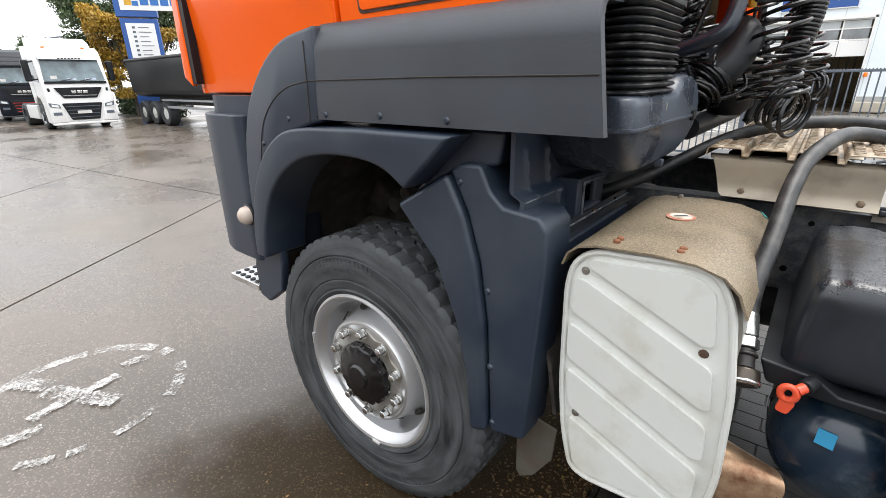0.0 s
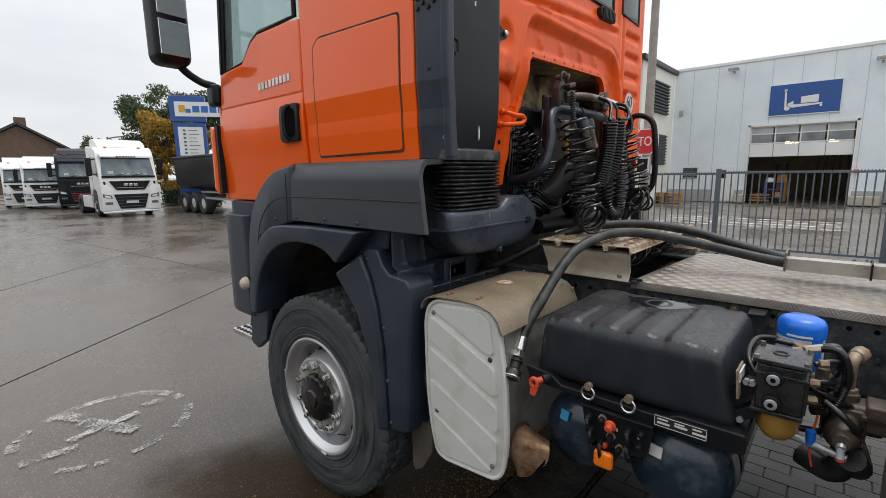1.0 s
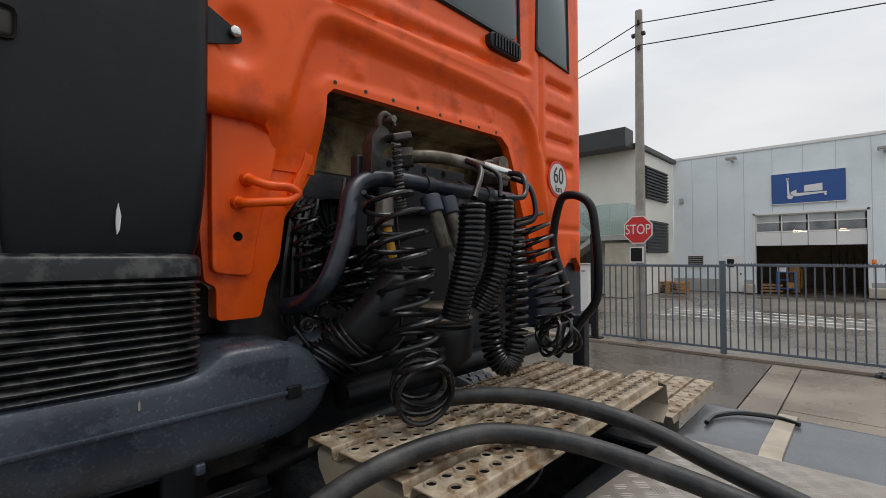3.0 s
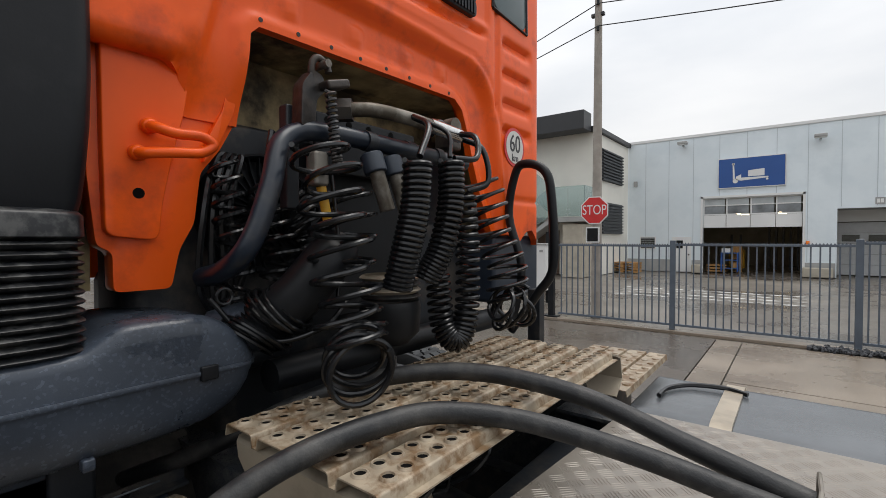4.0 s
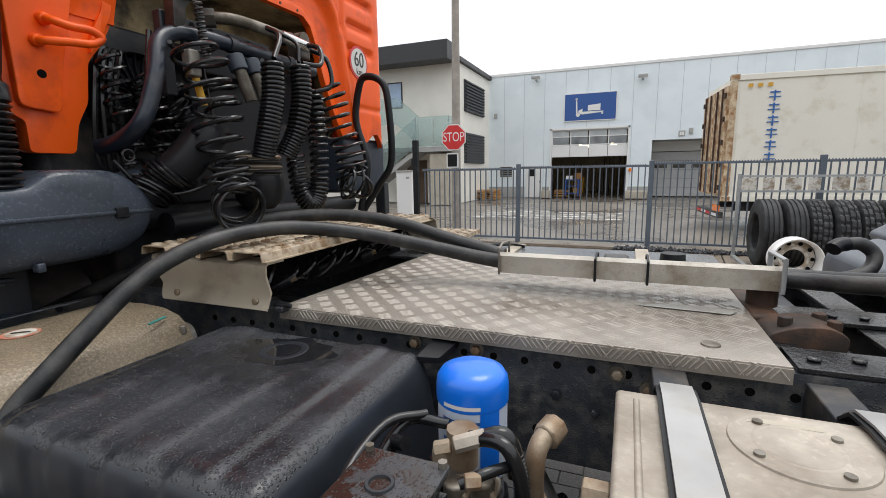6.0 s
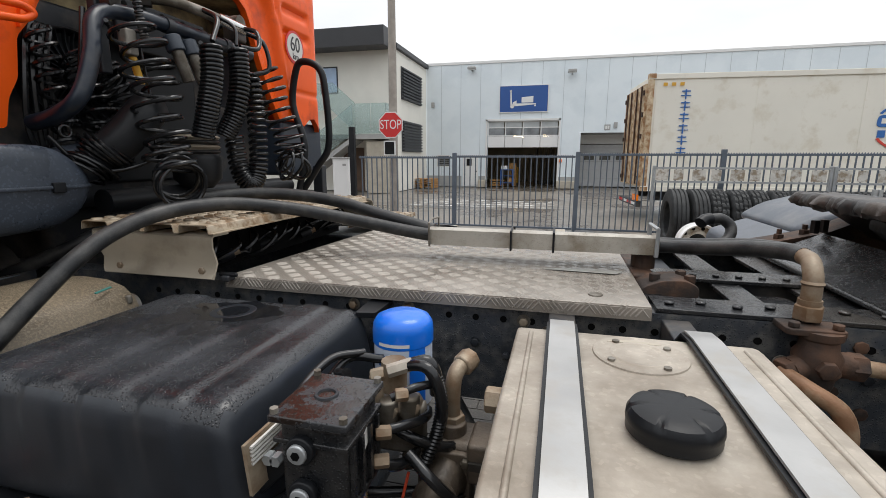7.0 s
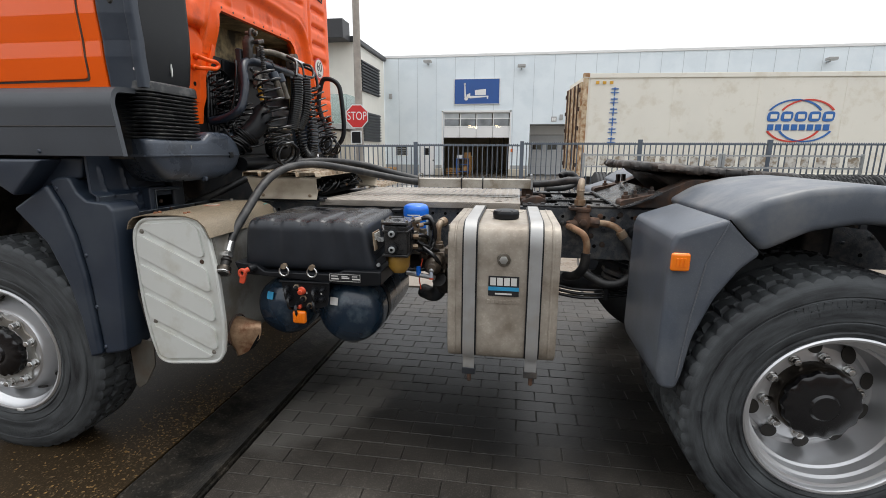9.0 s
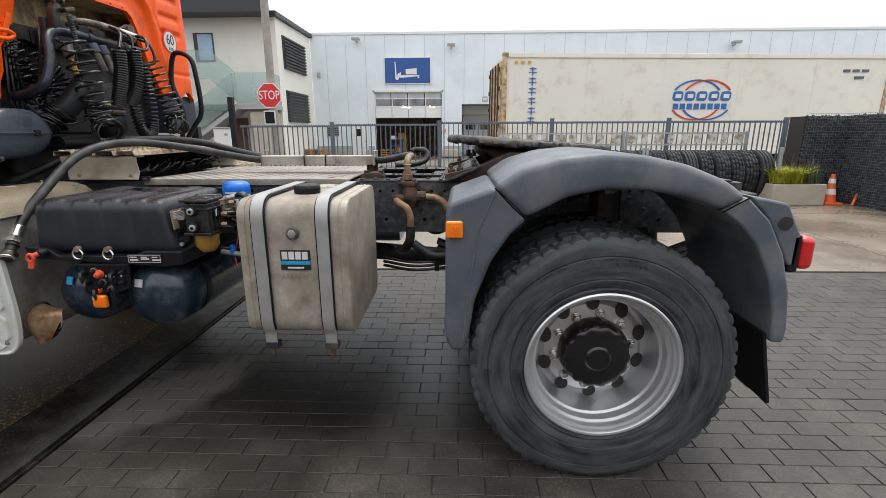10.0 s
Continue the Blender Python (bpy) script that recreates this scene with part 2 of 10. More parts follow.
FADED_RED = mat("faded_red_print", (0.50, 0.17, 0.11), 0.5, scale=20, vary=0.2, second=(0.42, 0.30, 0.22), amount=0.4, sscale=60)
TANK_FAR = mat("wet_grey_tank", (0.13, 0.14, 0.15), 0.25, metal=0.4, scale=5, vary=0.2, bump=0.1, bscale=120)
RUBBER = mat("tyre_rubber", (0.015, 0.016, 0.018), 0.6, scale=9, vary=0.3, bump=0.18, bscale=140, second=(0.055, 0.060, 0.063), amount=0.5, sscale=3.5, srough=0.75, edge=0.16, spec=0.35)
RUBBER_FRONT = mat("front_tyre_rubber", (0.013, 0.014, 0.016), 0.55, scale=16, vary=0.4, bump=0.2, bscale=160, second=(0.074, 0.080, 0.083), amount=0.58, sscale=3.0, srough=0.78, edge=0.17, spec=0.35, polar=(-1.165, 0.525))
RUBBER_REAR = mat("rear_tyre_rubber", (0.013, 0.014, 0.016), 0.55, scale=16, vary=0.4, bump=0.2, bscale=160, second=(0.075, 0.082, 0.086), amount=0.48, sscale=3.4, srough=0.78, edge=0.17, spec=0.35, polar=(2.46, 0.518))
GLOSS_BLACK = mat("glossy_black_hub", (0.006, 0.006, 0.007), 0.20, scale=8, vary=0.2, spec=0.6)
TYRE_STORE = mat("stored_tyre_rubber", (0.014, 0.015, 0.016), 0.65, scale=9, vary=0.4, bump=0.2, bscale=140, second=(0.045, 0.047, 0.048), amount=0.35, sscale=5, edge=0.15, spec=0.3)
BOARD = mat("weathered_white_board", (0.62, 0.60, 0.55), 0.6, scale=6, vary=0.1, second=(0.30, 0.24, 0.17), amount=0.35, sscale=9, edge=0.08)
HOSE = mat("hose_rubber", (0.011, 0.012, 0.0135), 0.48, scale=9, vary=0.3, bump=0.22, bscale=240, second=(0.052, 0.050, 0.047), amount=0.24, sscale=15, edge=0.12)
CABLE = mat("coil_black", (0.0085, 0.0092, 0.0105), 0.24, scale=8, vary=0.2, spec=0.5)
BELLOWS = mat("bellows_rubber", (0.011, 0.012, 0.014), 0.34, scale=10, vary=0.3, second=(0.075, 0.075, 0.073), amount=0.20, sscale=26, edge=0.08, srough=0.45, spec=0.45)
FRAME = mat("chassis_black", (0.017, 0.020, 0.025), 0.5, scale=6, vary=0.3, bump=0.12, bscale=150, second=(0.075, 0.065, 0.055), amount=0.22, sscale=7)
GREASE = mat("greasy_steel", (0.022, 0.020, 0.019), 0.45, metal=0.3, scale=9, vary=0.35, bump=0.5, bscale=45, second=(0.07, 0.055, 0.045), amount=0.3, sscale=7)
SILVER = mat("silver_paint", (0.60, 0.605, 0.615), 0.30, metal=0.78, scale=3, vary=0.02)
STEEL = mat("bright_steel", (0.62, 0.62, 0.61), 0.22, metal=0.95, scale=15, vary=0.10, second=(0.38, 0.35, 0.32), amount=0.1, sscale=11)
STRAP = mat("brushed_strap", (0.38, 0.38, 0.375), 0.50, metal=0.45, scale=12, vary=0.10, second=(0.36, 0.345, 0.32), amount=0.2, sscale=9, bump=0.05, bscale=200)
TANK = mat("dirty_aluminium", (0.43, 0.385, 0.325), 0.48, metal=0.15, scale=30, vary=0.10, second=(0.215, 0.18, 0.14), amount=0.42, sscale=6, bump=0.08, bscale=160, edge=0.16, speck=0.12, sp_scale=160)
CHECKER = mat("checker_aluminium", (0.31, 0.28, 0.245), 0.42, metal=0.30, scale=7, vary=0.14, second=(0.22, 0.195, 0.165), amount=0.50, sscale=3.2, srough=0.20, edge=0.14)
SAND = mat("sandy_steel_cover", (0.160, 0.127, 0.086), 0.50, metal=0.10, scale=9, vary=0.30, bump=0.10, bscale=420, second=(0.260, 0.208, 0.142), amount=0.34, sscale=190, srough=0.40, edge=0.06, drops=(420, 0.35))
CHECKER_BAR = mat("worn_checker_bars", (0.33, 0.30, 0.262), 0.54, metal=0.15, scale=7, vary=0.14, second=(0.22, 0.195, 0.165), amount=0.50, sscale=3.2, srough=0.28, edge=0.14)
CHANNEL_STEEL = mat("stained_channel_steel", (0.43, 0.405, 0.355), 0.42, metal=0.25, scale=9, vary=0.12, bump=0.06, bscale=120, second=(0.25, 0.215, 0.165), amount=0.34, sscale=11, edge=0.12, srough=0.3, drops=(330, 0.2))
LITTER = mat("leaf_litter", (0.20, 0.115, 0.034), 0.7, scale=55, vary=0.7, second=(0.06, 0.04, 0.018), amount=0.5, sscale=45, edge=0.1)
BEIGE = mat("beige_bracket", (0.42, 0.365, 0.285), 0.42, metal=0.25, scale=7, vary=0.12, bump=0.05, bscale=100, second=(0.30, 0.255, 0.195), amount=0.25, sscale=6, srough=0.35)
TREAD = mat("rusty_beige_tread", (0.38, 0.315, 0.232), 0.45, metal=0.2, scale=22, vary=0.25, bump=0.10, bscale=150, second=(0.20, 0.125, 0.065), amount=0.36, sscale=26, edge=0.08)
SHIELD = mat("pale_heat_shield", (0.66, 0.67, 0.635), 0.36, metal=0.10, scale=4, vary=0.03, second=(0.56, 0.55, 0.49), amount=0.10, sscale=5, bump=0.02)
SHIELD_SIDE = mat("grey_box_steel", (0.36, 0.36, 0.34), 0.4, metal=0.5, scale=5, vary=0.12, second=(0.22, 0.20, 0.17), amount=0.25, sscale=4)
RUST = mat("rusty_steel", (0.095, 0.050, 0.030), 0.75, metal=0.2, scale=20, vary=0.4, bump=0.3, bscale=120, second=(0.035, 0.026, 0.022), amount=0.45, sscale=9)
BRASS = mat("dull_pipe_fitting", (0.29, 0.237, 0.173), 0.55, metal=0.30, scale=14, vary=0.3, bump=0.2, bscale=150, second=(0.19, 0.115, 0.062), amount=0.42, sscale=16, edge=0.12)
ALU_CAST = mat("cast_alloy", (0.24, 0.22, 0.19), 0.5, metal=0.5, scale=16, vary=0.25, bump=0.15, bscale=150, second=(0.10, 0.085, 0.065), amount=0.4, sscale=10)
RUST_PIPE = mat("rust_brown_pipe", (0.20, 0.105, 0.055), 0.6, metal=0.15, scale=16, vary=0.35, bump=0.2, bscale=160, second=(0.34, 0.25, 0.16), amount=0.25, sscale=14, edge=0.1)
PIPE_EXH = mat("heated_exhaust", (0.52, 0.36, 0.23), 0.36, metal=0.65, scale=6, vary=0.2, second=(0.20, 0.095, 0.05), amount=0.46, sscale=12, edge=0.12)
AIR_TANK = mat("dark_blue_tank", (0.010, 0.024, 0.044), 0.26, scale=5, vary=0.2, coat=0.3, second=(0.06, 0.085, 0.105), amount=0.10, sscale=6)
BLUE_CAP = mat("blue_cartridge", (0.003, 0.15, 0.70), 0.32, scale=4, vary=0.05, coat=0.3)
LABEL_BLUE = mat("pale_blue_label", (0.50, 0.56, 0.66), 0.4, scale=8, vary=0.08)
WHITE = mat("white_enamel", (0.78, 0.78, 0.77), 0.35, scale=3, vary=0.04, coat=0.4)
DARKGLASS = mat("dark_glass", (0.012, 0.017, 0.02), 0.04, scale=2, vary=0.1, spec=0.8)
SIDEGLASS = glass_mat("tinted_glass", (0.62, 0.74, 0.73), 0.02, 0.85)
MIRROR = mat("mirror_glass", (0.8, 0.83, 0.85), 0.02, metal=1.0, vary=0.01)
AMBER = mat("amber_lens", (1.0, 0.21, 0.005), 0.2, scale=20, vary=0.10, coat=0.5)
RED = mat("red_lens", (0.60, 0.015, 0.015), 0.18, scale=20, vary=0.1, coat=0.6)
RED_PLASTIC = mat("red_plastic", (0.62, 0.075, 0.03), 0.4, scale=8, vary=0.1)
YELLOWISH = mat("amber_bowl", (0.30, 0.17, 0.03), 0.2, scale=9, vary=0.3, coat=0.5)
YELLOW = mat("yellow_paint", (0.62, 0.34, 0.03), 0.45, vary=0.15)
CAVITY = mat("grimy_insulation", (0.42, 0.33, 0.18), 0.85, scale=9, vary=0.35, bump=0.6, bscale=30, second=(0.06, 0.048, 0.032), amount=0.40, sscale=6, edge=0.1)
STICKER = mat("sticker_white", (0.62, 0.61, 0.58), 0.45, scale=12, vary=0.08)
STICKER_BLACK = mat("sticker_black", (0.02, 0.02, 0.022), 0.4, scale=12, vary=0.1)
STICKER_CYAN = mat("sticker_cyan", (0.03, 0.28, 0.50), 0.4, scale=12, vary=0.1)
RED_RING = mat("sign_red", (0.60, 0.03, 0.03), 0.4, scale=6, vary=0.06)
# the zone holds wet dirt and the shade by the truck as one colour
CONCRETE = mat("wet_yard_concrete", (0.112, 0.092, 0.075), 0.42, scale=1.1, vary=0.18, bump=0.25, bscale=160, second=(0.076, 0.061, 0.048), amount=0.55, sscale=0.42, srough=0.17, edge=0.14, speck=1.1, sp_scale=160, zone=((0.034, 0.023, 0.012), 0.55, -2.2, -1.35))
STRIP = mat("wet_brown_strip", (0.26, 0.215, 0.17), 0.42, scale=1.1, vary=0.14, bump=0.25, bscale=160, second=(0.17, 0.135, 0.10), amount=0.50, sscale=0.5, srough=0.15, edge=0.14, speck=0.4, sp_scale=170)
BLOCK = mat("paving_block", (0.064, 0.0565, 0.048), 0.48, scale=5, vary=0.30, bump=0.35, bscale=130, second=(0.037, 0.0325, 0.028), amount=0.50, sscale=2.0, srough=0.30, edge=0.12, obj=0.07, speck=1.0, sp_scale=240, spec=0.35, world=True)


def ground_patch(m, centre, radii, turn, color, rough, wobble, scale, soft):
    """A patch across many pieces: an ellipse on the ground with a ragged rim."""
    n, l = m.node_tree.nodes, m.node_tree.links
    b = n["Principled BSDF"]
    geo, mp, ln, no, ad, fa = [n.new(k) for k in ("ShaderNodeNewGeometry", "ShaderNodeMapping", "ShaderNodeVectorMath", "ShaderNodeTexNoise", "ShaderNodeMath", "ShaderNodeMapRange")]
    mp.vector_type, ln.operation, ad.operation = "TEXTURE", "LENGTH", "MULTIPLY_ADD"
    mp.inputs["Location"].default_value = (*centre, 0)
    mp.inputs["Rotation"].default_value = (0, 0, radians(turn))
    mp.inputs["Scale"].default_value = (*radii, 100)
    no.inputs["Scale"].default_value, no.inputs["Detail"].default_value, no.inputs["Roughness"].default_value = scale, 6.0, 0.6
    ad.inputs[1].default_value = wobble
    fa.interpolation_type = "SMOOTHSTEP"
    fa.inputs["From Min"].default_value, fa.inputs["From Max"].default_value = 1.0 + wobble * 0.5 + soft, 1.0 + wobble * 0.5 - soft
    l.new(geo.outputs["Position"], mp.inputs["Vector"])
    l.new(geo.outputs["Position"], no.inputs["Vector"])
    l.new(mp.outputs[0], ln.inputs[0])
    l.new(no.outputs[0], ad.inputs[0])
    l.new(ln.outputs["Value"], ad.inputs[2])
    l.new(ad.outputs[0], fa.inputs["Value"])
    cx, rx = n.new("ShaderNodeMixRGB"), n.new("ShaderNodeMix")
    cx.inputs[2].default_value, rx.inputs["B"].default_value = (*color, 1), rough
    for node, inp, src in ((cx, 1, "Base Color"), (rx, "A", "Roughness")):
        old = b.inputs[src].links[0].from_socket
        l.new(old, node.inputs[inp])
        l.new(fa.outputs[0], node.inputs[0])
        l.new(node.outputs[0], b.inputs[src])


# wet dirt together with the truck's shade, both painted into the block colour
ground_patch(BLOCK, (1.0, 2.02), (1.40, 0.72), -17, (0.0095, 0.0088, 0.0080), 0.32, 1.0, 1.9, 0.34)
# lighter, rougher ellipse laid over the edge of the dark one
ground_patch(BLOCK, (0.24, 1.56), (0.46, 0.21), 57, (0.125, 0.116, 0.103), 0.60, 1.3, 3.6, 0.35)
PUMP_BROWN = mat("grimy_brown_casting", (0.092, 0.071, 0.052), 0.5, metal=0.2, scale=18, vary=0.35, bump=0.35, bscale=140, second=(0.045, 0.036, 0.028), amount=0.45, sscale=12, edge=0.1)
LID_WET = mat("rain_streaked_lid", (0.034, 0.036, 0.040), 0.34, scale=14, vary=0.3, bump=0.15, bscale=160, second=(0.019, 0.013, 0.011), amount=0.55, sscale=30, srough=0.09, edge=0.03, drops=(230, 0.5))
DRIER = mat("wet_black_casting", (0.009, 0.010, 0.012), 0.28, scale=14, vary=0.3, bump=0.22, bscale=120, second=(0.030, 0.029, 0.028), amount=0.30, sscale=14, srough=0.42, edge=0.1, spec=0.5, drops=(260, 0.55))
# base colour lightened to carry the sky's reflection in the rear panes
REARGLASS = mat("sky_toned_cab_glass", (0.075, 0.105, 0.110), 0.06, scale=1.5, vary=0.25, spec=0.6)
FLAP = mat("muddy_rubber_flap", (0.085, 0.082, 0.070), 0.6, scale=6, vary=0.3, second=(0.07, 0.045, 0.028), amount=0.4, sscale=5, edge=0.15)
AIRBOX = mat("wet_air_box", (0.047, 0.058, 0.077), 0.36, scale=7, vary=0.25, bump=0.08, bscale=260, spec=0.42, second=(0.034, 0.042, 0.056), amount=0.26, sscale=6, srough=0.14, edge=0.025, speck=0.5, sp_scale=200)
HUB = mat("oily_hub_steel", (0.10, 0.085, 0.07), 0.33, metal=0.85, scale=12, vary=0.25, second=(0.03, 0.027, 0.024), amount=0.35, sscale=6)
# dirt in joints; on hole discs and slots it paints their shaded inside
JOINT = mat("joint_dirt_hole_shade", (0.024, 0.021, 0.017), 0.6, scale=30, vary=0.3, bump=0.2)
CHANNEL = mat("wet_gutter", (0.015, 0.0138, 0.0118), 0.50, scale=3, vary=0.55, bump=0.6, bscale=60, second=(0.036, 0.031, 0.025), amount=0.34, sscale=7, spec=0.10, speck=1.0, sp_scale=120)
ASPHALT = mat("wet_asphalt", (0.175, 0.155, 0.132), 0.45, scale=0.9, vary=0.22, bump=0.3, bscale=140, second=(0.115, 0.100, 0.085), amount=0.5, sscale=0.25, srough=0.2)
CHALK = mat("worn_chalk", (0.42, 0.41, 0.395), 0.8, scale=30, vary=0.2)
ck_n, ck_l = CHALK.node_tree.nodes, CHALK.node_tree.links
ck_co, ck_a, ck_b, ck_add, ck_map = [ck_n.new(k) for k in ("ShaderNodeTexCoord", "ShaderNodeTexNoise", "ShaderNodeTexNoise", "ShaderNodeMath", "ShaderNodeMapRange")]
ck_a.inputs["Scale"].default_value, ck_a.inputs["Detail"].default_value = 9.0, 6.0
ck_b.inputs["Scale"].default_value, ck_b.inputs["Detail"].default_value = 70.0, 5.0
ck_map.inputs["From Min"].default_value, ck_map.inputs["From Max"].default_value = 0.82, 1.24
for node in (ck_a, ck_b):
    ck_l.new(ck_co.outputs["Object"], node.inputs["Vector"])
ck_l.new(ck_a.outputs[0], ck_add.inputs[0])
ck_l.new(ck_b.outputs[0], ck_add.inputs[1])
ck_l.new(ck_add.outputs[0], ck_map.inputs["Value"])
ck_l.new(ck_map.outputs[0], ck_n["Principled BSDF"].inputs["Alpha"])
WALL_SEAM = mat("cladding_joint", (0.50, 0.55, 0.58), 0.6, scale=1, vary=0.05)
WALL_BLUE = mat("pale_blue_cladding", (0.745, 0.81, 0.845), 0.5, scale=0.5, vary=0.03, second=(0.69, 0.76, 0.80), amount=0.3, sscale=0.7)
WALL_WHITE = mat("cream_render", (0.78, 0.76, 0.69), 0.8, scale=1.2, vary=0.04, bump=0.1)
PLINTH = mat("grey_plinth", (0.36, 0.36, 0.35), 0.8, scale=2, vary=0.1)
ROOF_DARK = mat("dark_fascia", (0.030, 0.031, 0.034), 0.5, scale=2, vary=0.1)
LOUVRE = mat("dark_louvre", (0.035, 0.038, 0.042), 0.45, scale=4, vary=0.1)
SIGN_BLUE = mat("sign_blue", (0.022, 0.085, 0.30), 0.4, scale=1, vary=0.05)
STRIPE = mat("worn_road_paint", (0.62, 0.62, 0.60), 0.6, scale=5, vary=0.2, second=(0.13, 0.12, 0.105), amount=0.5, sscale=3, edge=0.1)
SIGN_WHITE = mat("sign_white", (0.75, 0.75, 0.74), 0.45, scale=1, vary=0.04)
FENCE = mat("grey_fence", (0.095, 0.118, 0.148), 0.45, scale=6, vary=0.1)
GALV = mat("galvanised", (0.42, 0.44, 0.45), 0.42, metal=0.6, scale=12, vary=0.12)
CONTAINER = mat("cream_container", (0.80, 0.77, 0.68), 0.5, scale=1.0, vary=0.03, second=(0.70, 0.65, 0.54), amount=0.02, sscale=2.3)
CONT_BLUE = mat("logo_blue", (0.03, 0.14, 0.42), 0.45, vary=0.04)
CONT_RED = mat("logo_red", (0.62, 0.06, 0.04), 0.45, vary=0.04)
POLE = mat("weathered_pole", (0.33, 0.30, 0.265), 0.85, scale=5, vary=0.2, bump=0.3, bscale=40)
WOOD = mat("pallet_wood", (0.42, 0.22, 0.075), 0.75, scale=9, vary=0.25)
INSIDE = mat("dark_interior", (0.24, 0.225, 0.20), 0.8, scale=1.5, vary=0.3)
LEAF_GREEN = mat("dull_green_leaves", (0.055, 0.085, 0.028), 0.6, scale=1.2, vary=0.45, obj=0.2)
LEAF_YELLOW = mat("autumn_leaves", (0.32, 0.195, 0.018), 0.6, scale=1.2, vary=0.4)
LEAF_LIME = mat("lime_leaves", (0.42, 0.42, 0.03), 0.5, scale=5, vary=0.3)
BARK = mat("bark", (0.07, 0.055, 0.042), 0.9, scale=6, vary=0.3, bump=0.4, bscale=30)
HEDGE = mat("hedge_leaves", (0.035, 0.06, 0.022), 0.6, scale=2, vary=0.4)
BRICK_FAR = mat("brown_house", (0.125, 0.082, 0.058), 0.85, scale=2, vary=0.2)
GABION = mat("dark_stone", (0.050, 0.052, 0.058), 0.65, scale=9, vary=0.55, bump=0.4, bscale=60)
PLANTER = mat("pale_concrete", (0.42, 0.38, 0.31), 0.8, scale=4, vary=0.12, bump=0.15)
CONE = mat("cone_orange", (0.75, 0.13, 0.03), 0.5, vary=0.1)
NAVY = mat("navy_paint", (0.010, 0.012, 0.018), 0.35, vary=0.1, spec=0.2)
TIPPER = mat("black_tipper", (0.010, 0.010, 0.011), 0.35, vary=0.2, spec=0.25)

# ---- mesh helpers ----
AX = {"x": 0, "y": 1, "z": 2}


def flat_normals(me, limit=0.64):
    """Corner normals weighted by face area, joined across edges bent by less than about 50 degrees."""
    pol = [(Vector(p.normal), p.area, tuple(p.vertices)) for p in me.polygons]
    at = [[] for _ in me.vertices]
    for i, (_, _, vs) in enumerate(pol):
        for v in vs:
            at[v].append(i)
    out = []
    for n, a, vs in pol:
        for v in vs:
            s = n * a
            for j in at[v]:
                m, b, _ = pol[j]
                if m is not n and m.dot(n) > limit:
                    s = s + m * b
            out.append(s.normalized() if s.length > 1e-12 else n)
    me.normals_split_custom_set([tuple(q) for q in out])


def finish(name, bm, material, parent=None, label="", angle=38):
    me = bpy.data.meshes.new(name)
    bmesh.ops.recalc_face_normals(bm, faces=bm.faces[:])
    bm.to_mesh(me)
    bm.free()
    me.materials.append(material)
    me.polygons.foreach_set("use_smooth", [True] * len(me.polygons))
    me.set_sharp_from_angle(angle=radians(angle))
    if len(me.polygons) < 420 and angle == 38:
        flat_normals(me)
    ob = new(name, me)
    if parent is not None:
        ob.parent = parent
        if parent.type == "EMPTY":
            ob.matrix_parent_inverse = parent.matrix_basis.inverted()
    if label:
        ob["label"] = label
    return ob


def part(name, bm, material, parent, label="", angle=38):
    return finish(name, bm, material, parent, label, angle)


def thing(name, base, label, category, group="", kind=""):
    ob = new(name)
    ob.location = base
    ob.empty_display_size = 0.1
    return tagged(ob, label, category, group, kind)


def solo(name, bm, material, label, category, group="", kind="", angle=38):
    return tagged(finish(name, bm, material, angle=angle), label, category, group, kind)


def box(x0, x1, y0, y1, z0, z1, bevel=0.0, bm=None, seg=2, rot=None):
    """A bevelled block; rot: a matrix that turns it about its middle."""
    out = bm if bm is not None else bmesh.new()
    made = bmesh.ops.create_cube(out, size=1.0)["verts"]
    c = Vector(((x0 + x1) / 2, (y0 + y1) / 2, (z0 + z1) / 2))
    m = Matrix.Translation(c) @ (rot.to_4x4() if rot is not None else Matrix()) @ Matrix.Diagonal((abs(x1 - x0), abs(y1 - y0), abs(z1 - z0), 1))
    bmesh.ops.transform(out, matrix=m, verts=made)
    if bevel:
        edges = {e for v in made for e in v.link_edges}
        bmesh.ops.bevel(out, geom=list(edges), offset=bevel, segments=seg, affect="EDGES", profile=0.5)
    return out


def prism(points, axis, a0, a1, bevel=0.0, bm=None, seg=2):
    """A polygon, given in the two other axes in order, drawn out along axis from a0 to a1."""
    out = bm if bm is not None else bmesh.new()
    k = AX[axis]

    def at(p, a):
        q = list(p)
        q.insert(k, a)
        return q
    lo = [out.verts.new(at(p, a0)) for p in points]
    hi = [out.verts.new(at(p, a1)) for p in points]
    faces = [out.faces.new(lo), out.faces.new(list(reversed(hi)))]
    for i in range(len(points)):
        j = (i + 1) % len(points)
        faces.append(out.faces.new((lo[j], lo[i], hi[i], hi[j])))
    bmesh.ops.recalc_face_normals(out, faces=faces)
    if bevel:
        edges = {e for v in lo + hi for e in v.link_edges}
        bmesh.ops.bevel(out, geom=list(edges), offset=bevel, segments=seg, affect="EDGES", profile=0.5, clamp_overlap=True)
    return out


def round_poly(points, r, n=4):
    """Rounds the corners of a polygon."""
    out = []
    for i, p in enumerate(points):
        a, c = Vector(points[i - 1]), Vector(points[(i + 1) % len(points)])
        p = Vector(p)
        d = min(r, (a - p).length * 0.48, (c - p).length * 0.48)
        s, e = p + (a - p).normalized() * d, p + (c - p).normalized() * d
        for k in range(n + 1):
            t = k / n
            out.append(tuple((1 - t) ** 2 * s + 2 * t * (1 - t) * p + t * t * e))
    return out


